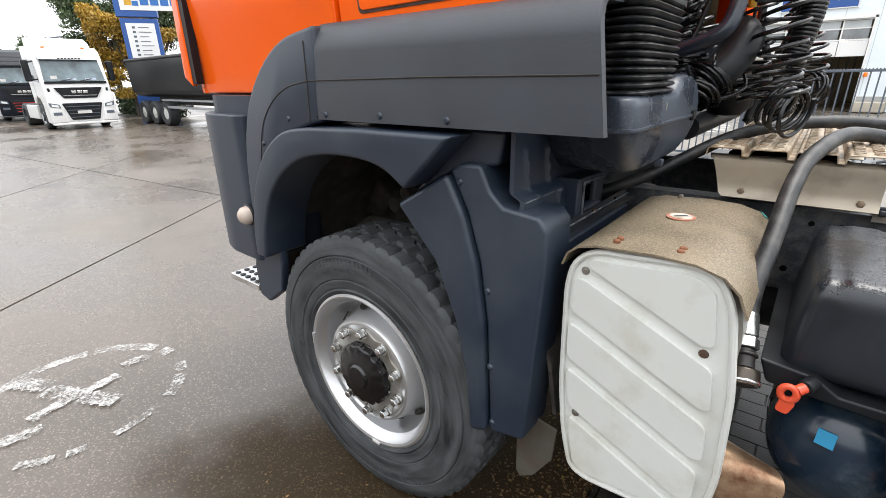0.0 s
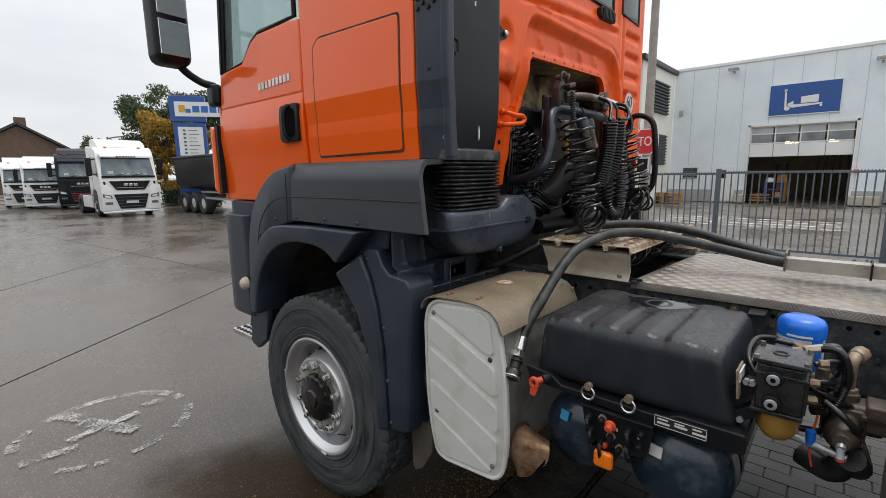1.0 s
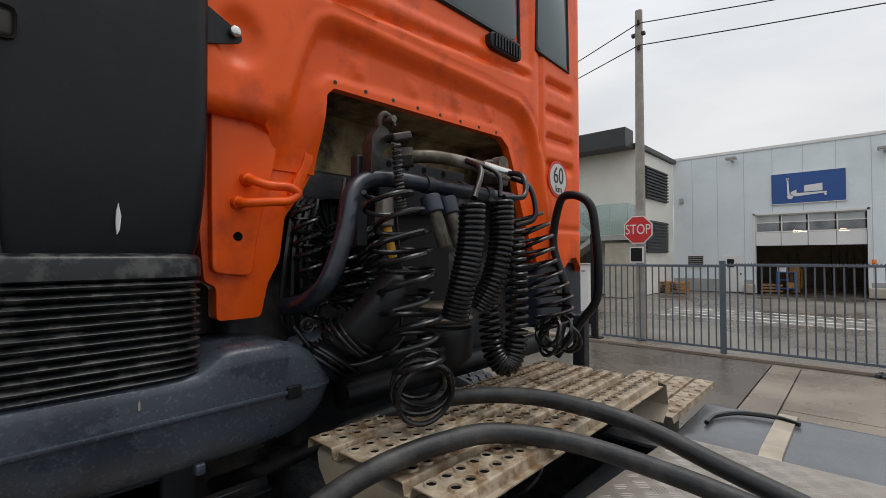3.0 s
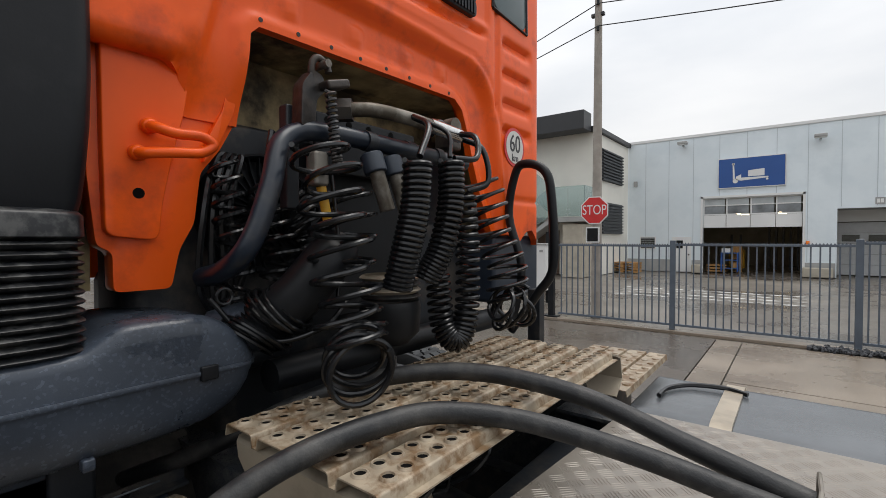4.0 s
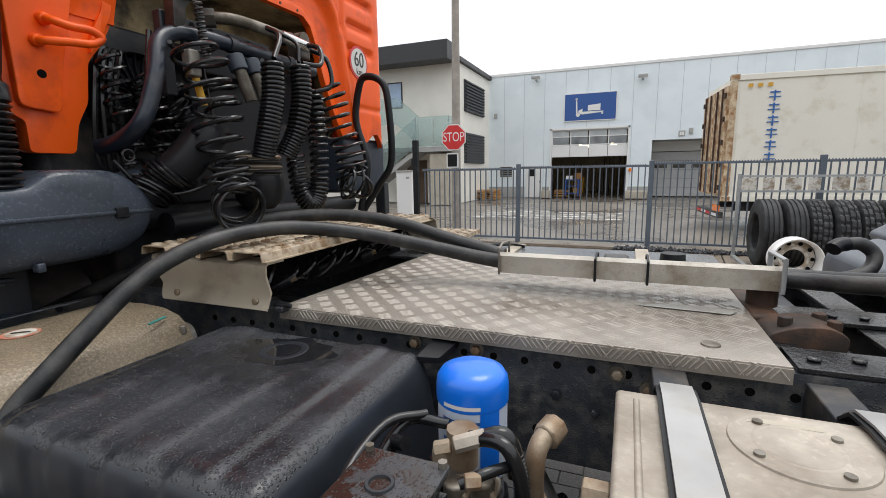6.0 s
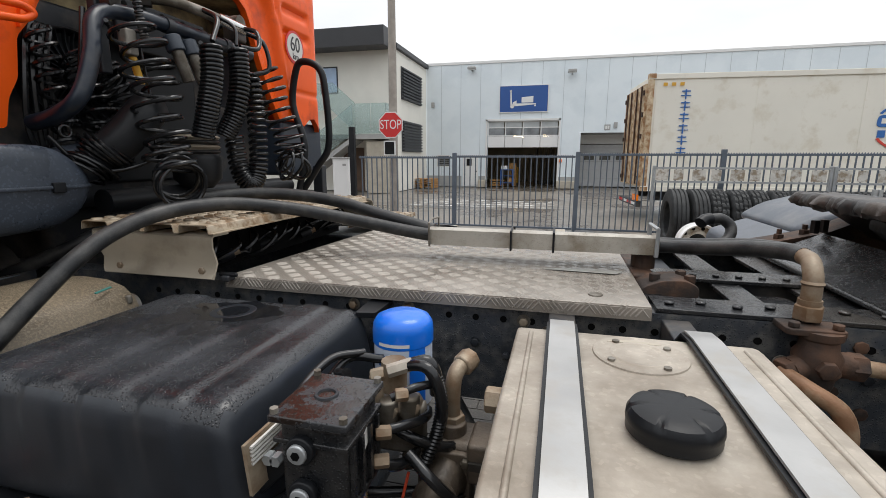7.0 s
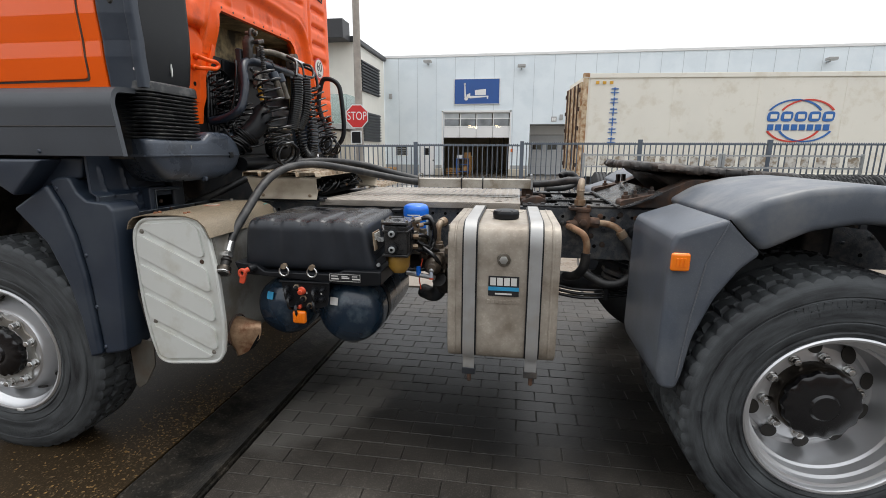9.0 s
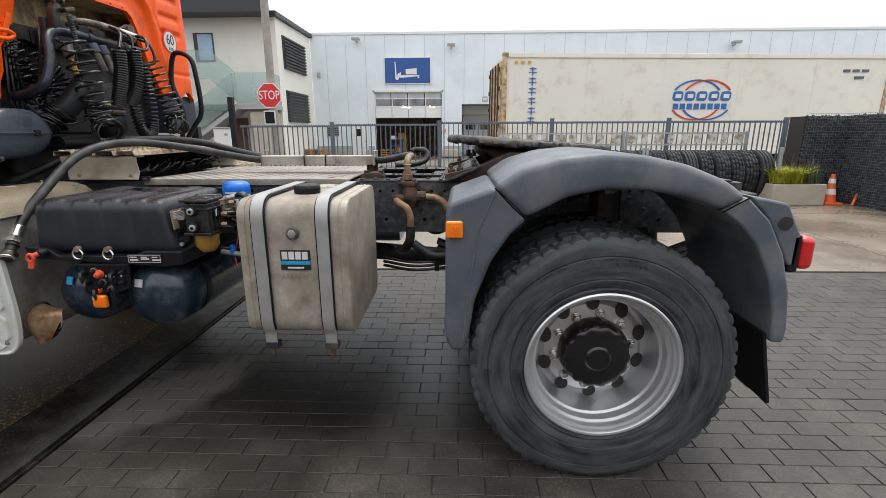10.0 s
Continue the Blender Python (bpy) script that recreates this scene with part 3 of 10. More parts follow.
def lathe(profile, centre, axis="y", seg=48, bm=None, a0=0.0, a1=360.0, warp=None):
    """Turns a profile of (radius, along) about an axis through centre. warp(i, j, r, h) may change a point."""
    out = bm if bm is not None else bmesh.new()
    k = AX[axis]
    full = abs(a1 - a0) >= 359.9
    rows = []
    steps = seg if full else seg + 1
    for j in range(steps):
        ang = radians(a0 + (a1 - a0) * j / seg)
        ring = []
        for i, (r, h) in enumerate(profile):
            if warp:
                r, h = warp(i, j, r, h)
            u, v = r * math.cos(ang), r * math.sin(ang)
            p = [u, v]
            p.insert(k, h)
            ring.append(out.verts.new(Vector(p) + Vector(centre)))
        rows.append(ring)
    for j in range(seg):
        a, b = rows[j], rows[(j + 1) % steps]
        for i in range(len(profile) - 1):
            try:
                out.faces.new((a[i], a[i + 1], b[i + 1], b[i]))
            except ValueError:
                pass
    bmesh.ops.remove_doubles(out, verts=[v for r in rows for v in r], dist=1e-5)
    return out


def cyl(a, b, r, seg=16, bm=None, r2=None, bevel=0.0):
    """A cylinder from a to b."""
    out = bm if bm is not None else bmesh.new()
    a, b = Vector(a), Vector(b)
    r2 = r if r2 is None else r2
    q = (b - a).to_track_quat("Z", "Y").to_matrix()
    ln = (b - a).length
    prof = [(0, 0), (r - bevel, 0), (r, bevel), (r2, ln - bevel), (r2 - bevel, ln), (0, ln)] if bevel else [(0, 0), (r, 0), (r2, ln), (0, ln)]
    rings = []
    for rad, h in prof:
        if rad <= 1e-6:
            rings.append([out.verts.new(a + q @ Vector((0, 0, h)))])
        else:
            rings.append([out.verts.new(a + q @ Vector((rad * math.cos(2 * math.pi * i / seg), rad * math.sin(2 * math.pi * i / seg), h))) for i in range(seg)])
    for s, t in zip(rings, rings[1:]):
        for i in range(seg):
            j = (i + 1) % seg
            if len(s) == 1:
                out.faces.new((s[0], t[j], t[i]))
            elif len(t) == 1:
                out.faces.new((s[i], s[j], t[0]))
            else:
                out.faces.new((s[i], s[j], t[j], t[i]))
    return out


def smooth_path(points, n=6):
    """A Catmull-Rom line through points."""
    p = [Vector(q) for q in points]
    p = [2 * p[0] - p[1]] + p + [2 * p[-1] - p[-2]]
    out = []
    for i in range(1, len(p) - 2):
        for k in range(n):
            t = k / n
            out.append(0.5 * (2 * p[i] + (p[i + 1] - p[i - 1]) * t + (2 * p[i - 1] - 5 * p[i] + 4 * p[i + 1] - p[i + 2]) * t * t
                              + (3 * p[i] - p[i - 1] - 3 * p[i + 1] + p[i + 2]) * t ** 3))
    out.append(p[-2])
    return out


def tube(path, r, seg=10, bm=None, radii=None):
    """A round bar or hose along a path."""
    out = bm if bm is not None else bmesh.new()
    p = [Vector(q) for q in path]
    side = None
    rings = []
    for i, q in enumerate(p):
        d = (p[min(i + 1, len(p) - 1)] - p[max(i - 1, 0)]).normalized()
        if side is None:
            side = d.orthogonal().normalized()
        side = (side - d * side.dot(d)).normalized()
        up = d.cross(side)
        rr = radii[i] if radii else r
        rings.append([out.verts.new(q + rr * (math.cos(2 * math.pi * k / seg) * side + math.sin(2 * math.pi * k / seg) * up)) for k in range(seg)])
    for s, t in zip(rings, rings[1:]):
        for k in range(seg):
            out.faces.new((s[k], s[(k + 1) % seg], t[(k + 1) % seg], t[k]))
    out.faces.new(list(reversed(rings[0])))
    out.faces.new(rings[-1])
    return out


def coil(path, radius, turns, r, seg=7, bm=None, per=14, wobble=0.0):
    """A helix of wire radius r wound about a path."""
    p = smooth_path(path, 12)
    total = int(turns * per)
    pts = []
    side = None
    for i in range(total + 1):
        f = i / total * (len(p) - 1)
        k = min(int(f), len(p) - 2)
        q = p[k].lerp(p[k + 1], f - k)
        d = (p[k + 1] - p[k]).normalized()
        if side is None:
            side = d.orthogonal().normalized()
        side = (side - d * side.dot(d)).normalized()
        up = d.cross(side)
        a = 2 * math.pi * i / per
        rr = radius * (1 + wobble * math.sin(i * 0.37))
        pts.append(q + rr * (math.cos(a) * side + math.sin(a) * up))
    return tube(pts, r, seg, bm)


def loft(rings, bm=None, cap=True):
    out = bm if bm is not None else bmesh.new()
    rows = [[out.verts.new(q) for q in r] for r in rings]
    n = len(rows[0])
    for s, t in zip(rows, rows[1:]):
        for k in range(n):
            out.faces.new((s[k], s[(k + 1) % n], t[(k + 1) % n], t[k]))
    if cap:
        out.faces.new(list(reversed(rows[0])))
        out.faces.new(rows[-1])
    return out


def sheet(rows, thick, bm=None):
    """A curved plate from a grid of points, with thickness along its normals."""
    out = bm if bm is not None else bmesh.new()
    g = [[Vector(p) for p in r] for r in rows]
    ni, nj = len(g), len(g[0])
    top = [[out.verts.new(p) for p in r] for r in g]
    low = []
    for i in range(ni):
        line = []
        for j in range(nj):
            u = g[min(i + 1, ni - 1)][j] - g[max(i - 1, 0)][j]
            v = g[i][min(j + 1, nj - 1)] - g[i][max(j - 1, 0)]
            line.append(out.verts.new(g[i][j] - u.cross(v).normalized() * thick))
        low.append(line)
    for i in range(ni - 1):
        for j in range(nj - 1):
            out.faces.new((top[i][j], top[i + 1][j], top[i + 1][j + 1], top[i][j + 1]))
            out.faces.new((low[i][j], low[i][j + 1], low[i + 1][j + 1], low[i + 1][j]))
    ring = [(i, 0) for i in range(ni)] + [(ni - 1, j) for j in range(1, nj)] + [(i, nj - 1) for i in range(ni - 2, -1, -1)] + [(0, j) for j in range(nj - 2, 0, -1)]
    for a, b in zip(ring, ring[1:] + ring[:1]):
        out.faces.new((top[a[0]][a[1]], low[a[0]][a[1]], low[b[0]][b[1]], top[b[0]][b[1]]))
    return out


def lettering(name, body, size, m, material, parent, label="", extrude=0.001):
    cu = bpy.data.curves.new(name, "FONT")
    cu.body, cu.size, cu.extrude, cu.align_x, cu.align_y = body, size, extrude, "CENTER", "CENTER"
    tmp = bpy.data.objects.new(name, cu)
    scene.collection.objects.link(tmp)
    me = bpy.data.meshes.new_from_object(tmp.evaluated_get(bpy.context.evaluated_depsgraph_get()))
    bpy.data.objects.remove(tmp)
    me.transform(m)
    me.materials.clear()
    me.materials.append(material)
    ob = new(name, me)
    ob.parent = parent
    if parent.type == "EMPTY":
        ob.matrix_parent_inverse = parent.matrix_basis.inverted()
    if label:
        ob["label"] = label
    return ob


# ---- setting: ground, yard, gutter ----
def flat(x0, x1, y0, y1, z, bm=None, step=None):
    out = bm if bm is not None else bmesh.new()
    out.faces.new([out.verts.new(p) for p in ((x0, y0, z), (x1, y0, z), (x1, y1, z), (x0, y1, z))])
    return out


tagged(finish("ground", flat(-500, 500, -500, 500, -0.03), ASPHALT), "wet dark asphalt ground reaching to the horizon", "ground", kind="structure")

# yard slabs west of the gutter, parted by saw joints
yard = tagged(finish("pavement", prism([(-34, -14), (-0.43, -14), (-0.43, 10.2), (-34, 10.2)], "z", -0.028, -0.010), JOINT),
              "wet brownish concrete yard with dark open joints", "pavement", kind="structure")


def cut_slabs(x0, x1, y0, y1, lines, gap=0.013):
    bm = flat(x0, x1, y0, y1, 0.0)
    for p, d in lines:
        n = Vector((-d[1], d[0], 0)).normalized()
        bmesh.ops.bisect_plane(bm, geom=bm.verts[:] + bm.edges[:] + bm.faces[:], plane_co=(p[0], p[1], 0), plane_no=n)
    polys = [[v.co.copy() for v in f.verts] for f in bm.faces]
    bm.free()
    out = []
    for poly in polys:
        c = sum(poly, Vector()) / len(poly)
        shr = []
        for i, v in enumerate(poly):
            a, b = poly[i - 1], poly[(i + 1) % len(poly)]
            d1, d2 = (v - a).normalized(), (b - v).normalized()
            n1, n2 = Vector((-d1.y, d1.x, 0)), Vector((-d2.y, d2.x, 0))
            if n1.dot(c - v) < 0:
                n1, n2 = -n1, -n2
            s = (n1 + n2)
            s = s / max(0.3, s.length_squared / 2)
            shr.append(v + s * gap)
        out.append([(q.x, q.y) for q in shr])
    return out


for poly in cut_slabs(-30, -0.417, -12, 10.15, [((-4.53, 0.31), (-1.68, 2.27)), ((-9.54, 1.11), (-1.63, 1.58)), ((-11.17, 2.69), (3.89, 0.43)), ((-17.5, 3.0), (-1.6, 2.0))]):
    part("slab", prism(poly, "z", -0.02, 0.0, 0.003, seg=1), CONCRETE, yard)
bm = bmesh.new()
flat(-0.05, 14.0, -12, 10.15, -0.02, bm)
tagged(finish("pavement", bm, JOINT), "dark sand bed under grey paving blocks", "pavement", kind="structure")
bm = bmesh.new()
for poly in cut_slabs(-0.05, 14.0, 4.05, 10.15, [((2.2, 6), (0.1, 1)), ((7.0, 6), (0.05, 1)), ((0, 7.6), (1, 0.0))]):
    prism(poly, "z", -0.018, 0.0, 0.003, bm, seg=1)
tagged(finish("pavement", bm, STRIP), "wet brown concrete strip before the fence", "pavement", kind="structure")

# gutter: two edge stones and a shallow trough
gutter = tagged(finish("drain_channel", sheet([[(-0.400 + 0.330 * k / 8, y, -0.004 - 0.034 * math.sin(math.pi * k / 8)) for k in range(9)] for y in (-12, -4, 0, 1, 2, 3, 4.04)], 0.02), CHANNEL),
                "dark wet drainage gutter between concrete and paving", "gutter", kind="structure")
for x in (-0.415, -0.067):
    for k in range(15):
        part("edge_stone", box(x, x + 0.014 if x < -0.3 else x + 0.016, -11 + k, -10.012 + k, -0.03, 0.004, 0.002, seg=1), CHANNEL, gutter)

tagged(finish("pavement", box(-0.414, -0.054, 4.052, 10.15, -0.02, 0.0, 0.003), STRIP), "wet brown concrete strip beyond the gutter end", "pavement", kind="structure")
# small leaves and grit washed up along the gutter
random.seed(31)
bm = bmesh.new()
for k in range(3600):
    y = random.uniform(0.15, 3.4)
    x = -0.425 - abs(random.gauss(0, 0.17 + 0.30 * max(0.0, 1.35 - y)))
    if x < -1.7 or (y > 1.6 and random.random() < 0.55):
        continue
    s, a, z = random.uniform(0.0025, 0.0085), random.uniform(0, 6.28), random.uniform(0.0015, 0.004)
    q = [bm.verts.new((x + s * f * math.cos(a + g), y + s * f * math.sin(a + g), z + h)) for f, g, h in ((1.3, 0, 0), (0.6, 1.4, 0.002), (1.2, 3.1, 0.001), (0.7, 4.6, 0))]
    bm.faces.new(q)
tagged(finish("leaf_litter", bm, LITTER), "brown leaf bits and grit along the gutter edge", "litter", kind="stuff")

# fence line base strip
tagged(finish("kerb", box(-9, 14, 10.36, 10.62, -0.03, 0.03, 0.01), STRIP), "low concrete strip under the metal fence", "kerb", kind="structure")

# chalk mark on the slabs
mark = thing("floor_marking", (-3.0, 0.4, 0), "worn white sprayed ring marking on wet concrete", "marking")


def stroke(points, width, parent, high):
    p = smooth_path([(x, y, 0) for x, y in points], 5)
    bm = bmesh.new()
    rows = []
    for i, q in enumerate(p):
        d = (p[min(i + 1, len(p) - 1)] - p[max(0, i - 1)]).normalized()
        n = Vector((-d.y, d.x, 0)) * width * (0.66 + 0.10 * math.sin(i * 1.3) + 0.09 * math.sin(i * 3.1))
        rows.append([bm.verts.new((q.x + n.x, q.y + n.y, high)), bm.verts.new((q.x - n.x, q.y - n.y, high))])
    for a, b in zip(rows, rows[1:]):
        bm.faces.new((a[0], a[1], b[1], b[0]))
    if sum(f.normal.z for f in bm.faces) == 0:
        bm.normal_update()
    part("stroke", bm, CHALK, parent)


RING, RING_R = Vector((-2.83, 0.357)), 0.488
dashes = [([(RING.x + RING_R * math.cos(radians(a + (b - a) * k / 6)), RING.y + RING_R * math.sin(radians(a + (b - a) * k / 6))) for k in range(7)], w)
          for a, b, w in ((-200, -146, 0.045), (112, 156, 0.05), (96, 106, 0.045), (66, 78, 0.04), (38, 62, 0.04), (2, 28, 0.028), (-20, -11, 0.03), (-42, -25, 0.03), (-133, -116, 0.035), (-113, -100, 0.045))]
for a, b, w in (((-2.71, -0.11), (-2.68, 0.17), 0.05), ((-2.79, 0.14), (-2.88, 0.56), 0.045), ((-2.95, 0.61), (-2.95, 0.74), 0.045), ((-3.25, 0.16), (-3.07, 0.28), 0.065), ((-3.02, 0.25), (-2.85, 0.35), 0.07), ((-2.80, 0.36), (-2.62, 0.47), 0.065)):
    p, q = Vector(a), Vector(b)
    dashes.append(([p.lerp(q, k / 4) + Vector((0.008 * math.sin(5 * k), 0)) for k in range(5)], w))
for k, (pts, w) in enumerate(dashes):
    stroke(pts, w * 1.15, mark, 0.002 + 0.0006 * k)

# ---- fence ----
FENCE_Y = 10.5
for x0, x1, z1 in ((-3.45, -1.17, 1.60), (-1.17, 1.40, 1.62), (1.40, 4.05, 1.66), (4.05, 6.75, 1.66), (6.75, 9.42, 1.66)):
    f = thing("fence_panel", ((x0 + x1) / 2, FENCE_Y, 0), "grey painted metal bar fence panel", "fence", "fence panels along the yard")
    part("post", box(x1 - 0.045, x1 + 0.045, FENCE_Y - 0.04, FENCE_Y + 0.04, 0.03, z1 + 0.08, 0.006), FENCE, f)
    part("top_rail", box(x0 + 0.05, x1 - 0.05, FENCE_Y - 0.02, FENCE_Y + 0.02, z1 - 0.04, z1, 0.004), FENCE, f)
    bm = bmesh.new()
    for k in range(int((x1 - x0 - 0.1) / 0.045)):
        a = x0 + 0.06 + 0.045 * k
        prism([(a, z1 - 0.001), (a + 0.032, z1 - 0.001), (a + 0.016, z1 + 0.022)], "y", FENCE_Y - 0.004, FENCE_Y + 0.004, bm=bm)
    part("tooth_strip", bm, FENCE, f)
    part("bottom_rail", box(x0 + 0.05, x1 - 0.05, FENCE_Y - 0.02, FENCE_Y + 0.02, 0.10, 0.14, 0.004), FENCE, f)
    n = int((x1 - x0 - 0.1) / 0.115)
    bar = None
    for k in range(n):
        x = x0 + 0.05 + (k + 0.5) * (x1 - x0 - 0.1) / n
        if bar is None:
            bar = part("bar", box(-0.011, 0.011, -0.011, 0.011, 0.14, z1 - 0.04), FENCE, f)
            bar.location = (x, FENCE_Y, 0)
        else:
            b2 = new("bar", bar.data)
            b2.parent, b2.matrix_parent_inverse, b2.location = f, bar.matrix_parent_inverse, (x, FENCE_Y, 0)
f = thing("gate_post", (-3.55, FENCE_Y, 0), "black square steel gate post with feet", "post")
part("post", box(-3.62, -3.50, FENCE_Y - 0.06, FENCE_Y + 0.06, 0.03, 2.26, 0.01), BLACK, f)
part("foot_plate", box(-3.72, -3.40, FENCE_Y - 0.10, FENCE_Y + 0.10, 0.03, 0.06, 0.005), BLACK, f)
f = thing("gate_post", (-4.6, 12.6, 0), "slim dark green gate post", "post")
part("post", box(-4.66, -4.54, 12.54, 12.66, 0.0, 1.9, 0.01), BLACK, f)

random.seed(9)
bm = bmesh.new()
for k in range(900):
    x = random.uniform(0.8, 3.3) if k % 3 else random.uniform(3.3, 6.4)
    c = Vector((x, 10.26 + random.gauss(0, 0.07), 0.012 + abs(random.gauss(0, 0.018))))
    m = Matrix.Translation(c) @ Euler((random.random() * 6, random.random() * 6, random.random() * 6)).to_matrix().to_4x4()
    s = random.uniform(0.015, 0.05)
    q = [bm.verts.new(m @ Vector((a * s * random.uniform(0.6, 1.2), b * s, d2 * s * 0.6))) for a, b, d2 in ((1, 0, 0), (-1, 0, 0), (0, 1, 0), (0, -1, 0), (0, 0, 1), (0, 0, -1))]
    for f3 in ((0, 2, 4), (2, 1, 4), (1, 3, 4), (3, 0, 4), (2, 0, 5), (1, 2, 5), (3, 1, 5), (0, 3, 5)):
        bm.faces.new([q[i] for i in f3])
solo("rubble", bm, GABION, "dark crushed stones strewn along the foot of the fence", "rubble", kind="stuff", angle=10)

# ---- stop sign and pole ----
pole = thing("utility_pole", (-2.85, 11.25, 0), "tall weathered grey utility pole carrying overhead wires", "pole")
part("shaft", cyl((-2.85, 11.25, -0.02), (-2.83, 11.25, 7.1), 0.115, 14, r2=0.075), POLE, pole)
part("crossbar", box(-2.98, -2.70, 11.20, 11.30, 6.55, 6.62, 0.01), FRAME, pole)
for z in (6.75, 6.20):
    part("insulator", cyl((-2.80, 11.13, z), (-2.80, 11.13, z + 0.09), 0.03, 10), BLACK, pole)
for z0, end in ((6.78, (25, 17, 6.2)), (6.30, (25, 15, 5.5)), (6.78, (-25, 17, 5.2)), (6.30, (-25, 15.5, 4.8))):
    a, b = Vector((-2.80, 11.14, z0)), Vector(end)
    solo("overhead_wire", tube([a.lerp(b, k / 14) - Vector((0, 0, 0.9 * 4 * (k / 14) * (1 - k / 14) * 0.5)) for k in range(15)], 0.012, 5), CABLE, "thin black overhead wire strung from the pole", "wire")
stop = thing("stop_sign", (-2.80, 10.9, 0), "red octagonal stop sign with white border on post", "sign")
oct_pts = [(-2.78 + 0.315 * math.cos(radians(22.5 + 45 * k)), 2.32 + 0.315 * math.sin(radians(22.5 + 45 * k))) for k in range(8)]
oct_in = [(-2.78 + 0.290 * math.cos(radians(22.5 + 45 * k)), 2.32 + 0.290 * math.sin(radians(22.5 + 45 * k))) for k in range(8)]
part("plate", prism(oct_pts, "y", 10.905, 10.915), SIGN_WHITE, stop, "white octagonal backing plate")
part("face", prism(oct_in, "y", 10.899, 10.904), RED_RING, stop)
lettering("text", "STOP", 0.235, pose(-2.78, 10.897, 2.32, 90) @ Matrix.Diagonal((0.92, 1.25, 1, 1)), SIGN_WHITE, stop)
part("bracket", box(-2.90, -2.72, 10.92, 11.14, 2.28, 2.33), GALV, stop)
part("mirror_back", box(-2.97, -2.68, 10.93, 10.95, 1.63, 1.97, 0.02), SIGN_WHITE, stop)
part("mirror_face", box(-2.94, -2.71, 10.922, 10.929, 1.66, 1.94, 0.002), DARKGLASS, stop)

# ---- hall ----
HY = 27.0
hall = tagged(finish("wall_north", prism([(-6.6, 0.0), (-3.03, 0.0), (-3.03, 3.66), (0.86, 3.66), (0.86, 0.0), (2.02, 0.0), (2.02, 2.97), (5.9, 2.97), (5.9, 0.0), (60, 0.0), (60, 6.75), (-6.6, 6.75)], "y", HY, HY + 0.25), WALL_BLUE),
              "pale blue metal cladding wall of an industrial hall", "wall", kind="structure")
part("roof_trim", box(-6.65, 60, HY - 0.05, HY + 0.3, 6.72, 6.86, 0.01), SIGN_WHITE, hall)
for x0, x1 in ((-6.6, -4.5), (-3.5, -3.08), (0.92, 1.98), (5.95, 60)):
    part("plinth", box(x0, x1, HY - 0.03, HY - 0.003, 0.0, 0.62), PLINTH, hall)
x = -5.7
while x < 40:
    lo = 3.75 if -3.1 < x < 0.9 else (3.05 if 2.0 < x < 5.95 else 0.65)
    part("panel_joint", box(x - 0.012, x + 0.012, HY - 0.008, HY - 0.001, lo, 6.7), WALL_SEAM, hall)
    x += 1.12
part("side_wall", box(-6.6, -6.4, HY + 0.26, HY + 30, 0, 6.75), WALL_BLUE, hall)
part("roof", box(-6.6, 60, HY + 0.26, HY + 30, 6.5, 6.7), PLINTH, hall)
part("back_wall", box(-6.3, 60, HY + 29.7, HY + 30, 0, 6.45), INSIDE, hall)
part("partition", box(5.92, 6.1, HY + 0.26, HY + 29.6, 0, 6.4), INSIDE, hall)
part("rear_partition", box(-6.3, 5.9, HY + 9, HY + 9.2, 0, 6.4), INSIDE, hall)
# big roller door, half raised
d = tagged(new("door_1"), "half-open white sectional door with glazed strip above dark hall", "door", kind="structure")
d.location = (-1.08, HY, 0)
PANE = mat("grey_pane", (0.20, 0.215, 0.225), 0.2, scale=2, vary=0.4)
PANE_LIGHT = mat("frosted_pane", (0.46, 0.49, 0.50), 0.3, scale=2, vary=0.15)
for k in range(4):
    x0 = -3.03 + k * 0.9725
    part("door_panel", box(x0 + 0.01, x0 + 0.96, HY + 0.10, HY + 0.15, 2.22, 2.82, 0.008), SIGN_WHITE, d)
    part("pane", box(x0 + 0.06, x0 + 0.91, HY + 0.12, HY + 0.13, 2.90, 3.27), PANE, d)
    part("pane", box(x0 + 0.06, x0 + 0.91, HY + 0.12, HY + 0.13, 3.33, 3.60), PANE_LIGHT, d)
    part("pane_frame", box(x0 + 0.0, x0 + 0.055, HY + 0.095, HY + 0.15, 2.83, 3.60), SIGN_WHITE, d)
part("door_bar", box(-3.03, 0.86, HY + 0.10, HY + 0.15, 3.275, 3.325), SIGN_WHITE, d)
part("door_bar", box(-3.03, 0.86, HY + 0.10, HY + 0.15, 3.61, 3.66), SIGN_WHITE, d)
part("door_bar", box(-3.03, 0.86, HY + 0.10, HY + 0.15, 2.83, 2.89), SIGN_WHITE, d)
for x0, x1 in ((-3.12, -3.03), (0.86, 0.95)):
    part("jamb", box(x0, x1, HY - 0.05, HY - 0.002, 0, 3.75), SIGN_WHITE, d)
part("lintel", box(-3.12, 0.95, HY - 0.05, HY - 0.002, 3.66, 3.76), SIGN_WHITE, d)
for x0, x1 in ((-3.45, -3.05), (0.86, 1.9)):
    part("guard_block", box(x0, x1, HY - 0.55, HY - 0.1, 0, 0.42, 0.05), PLANTER, d)
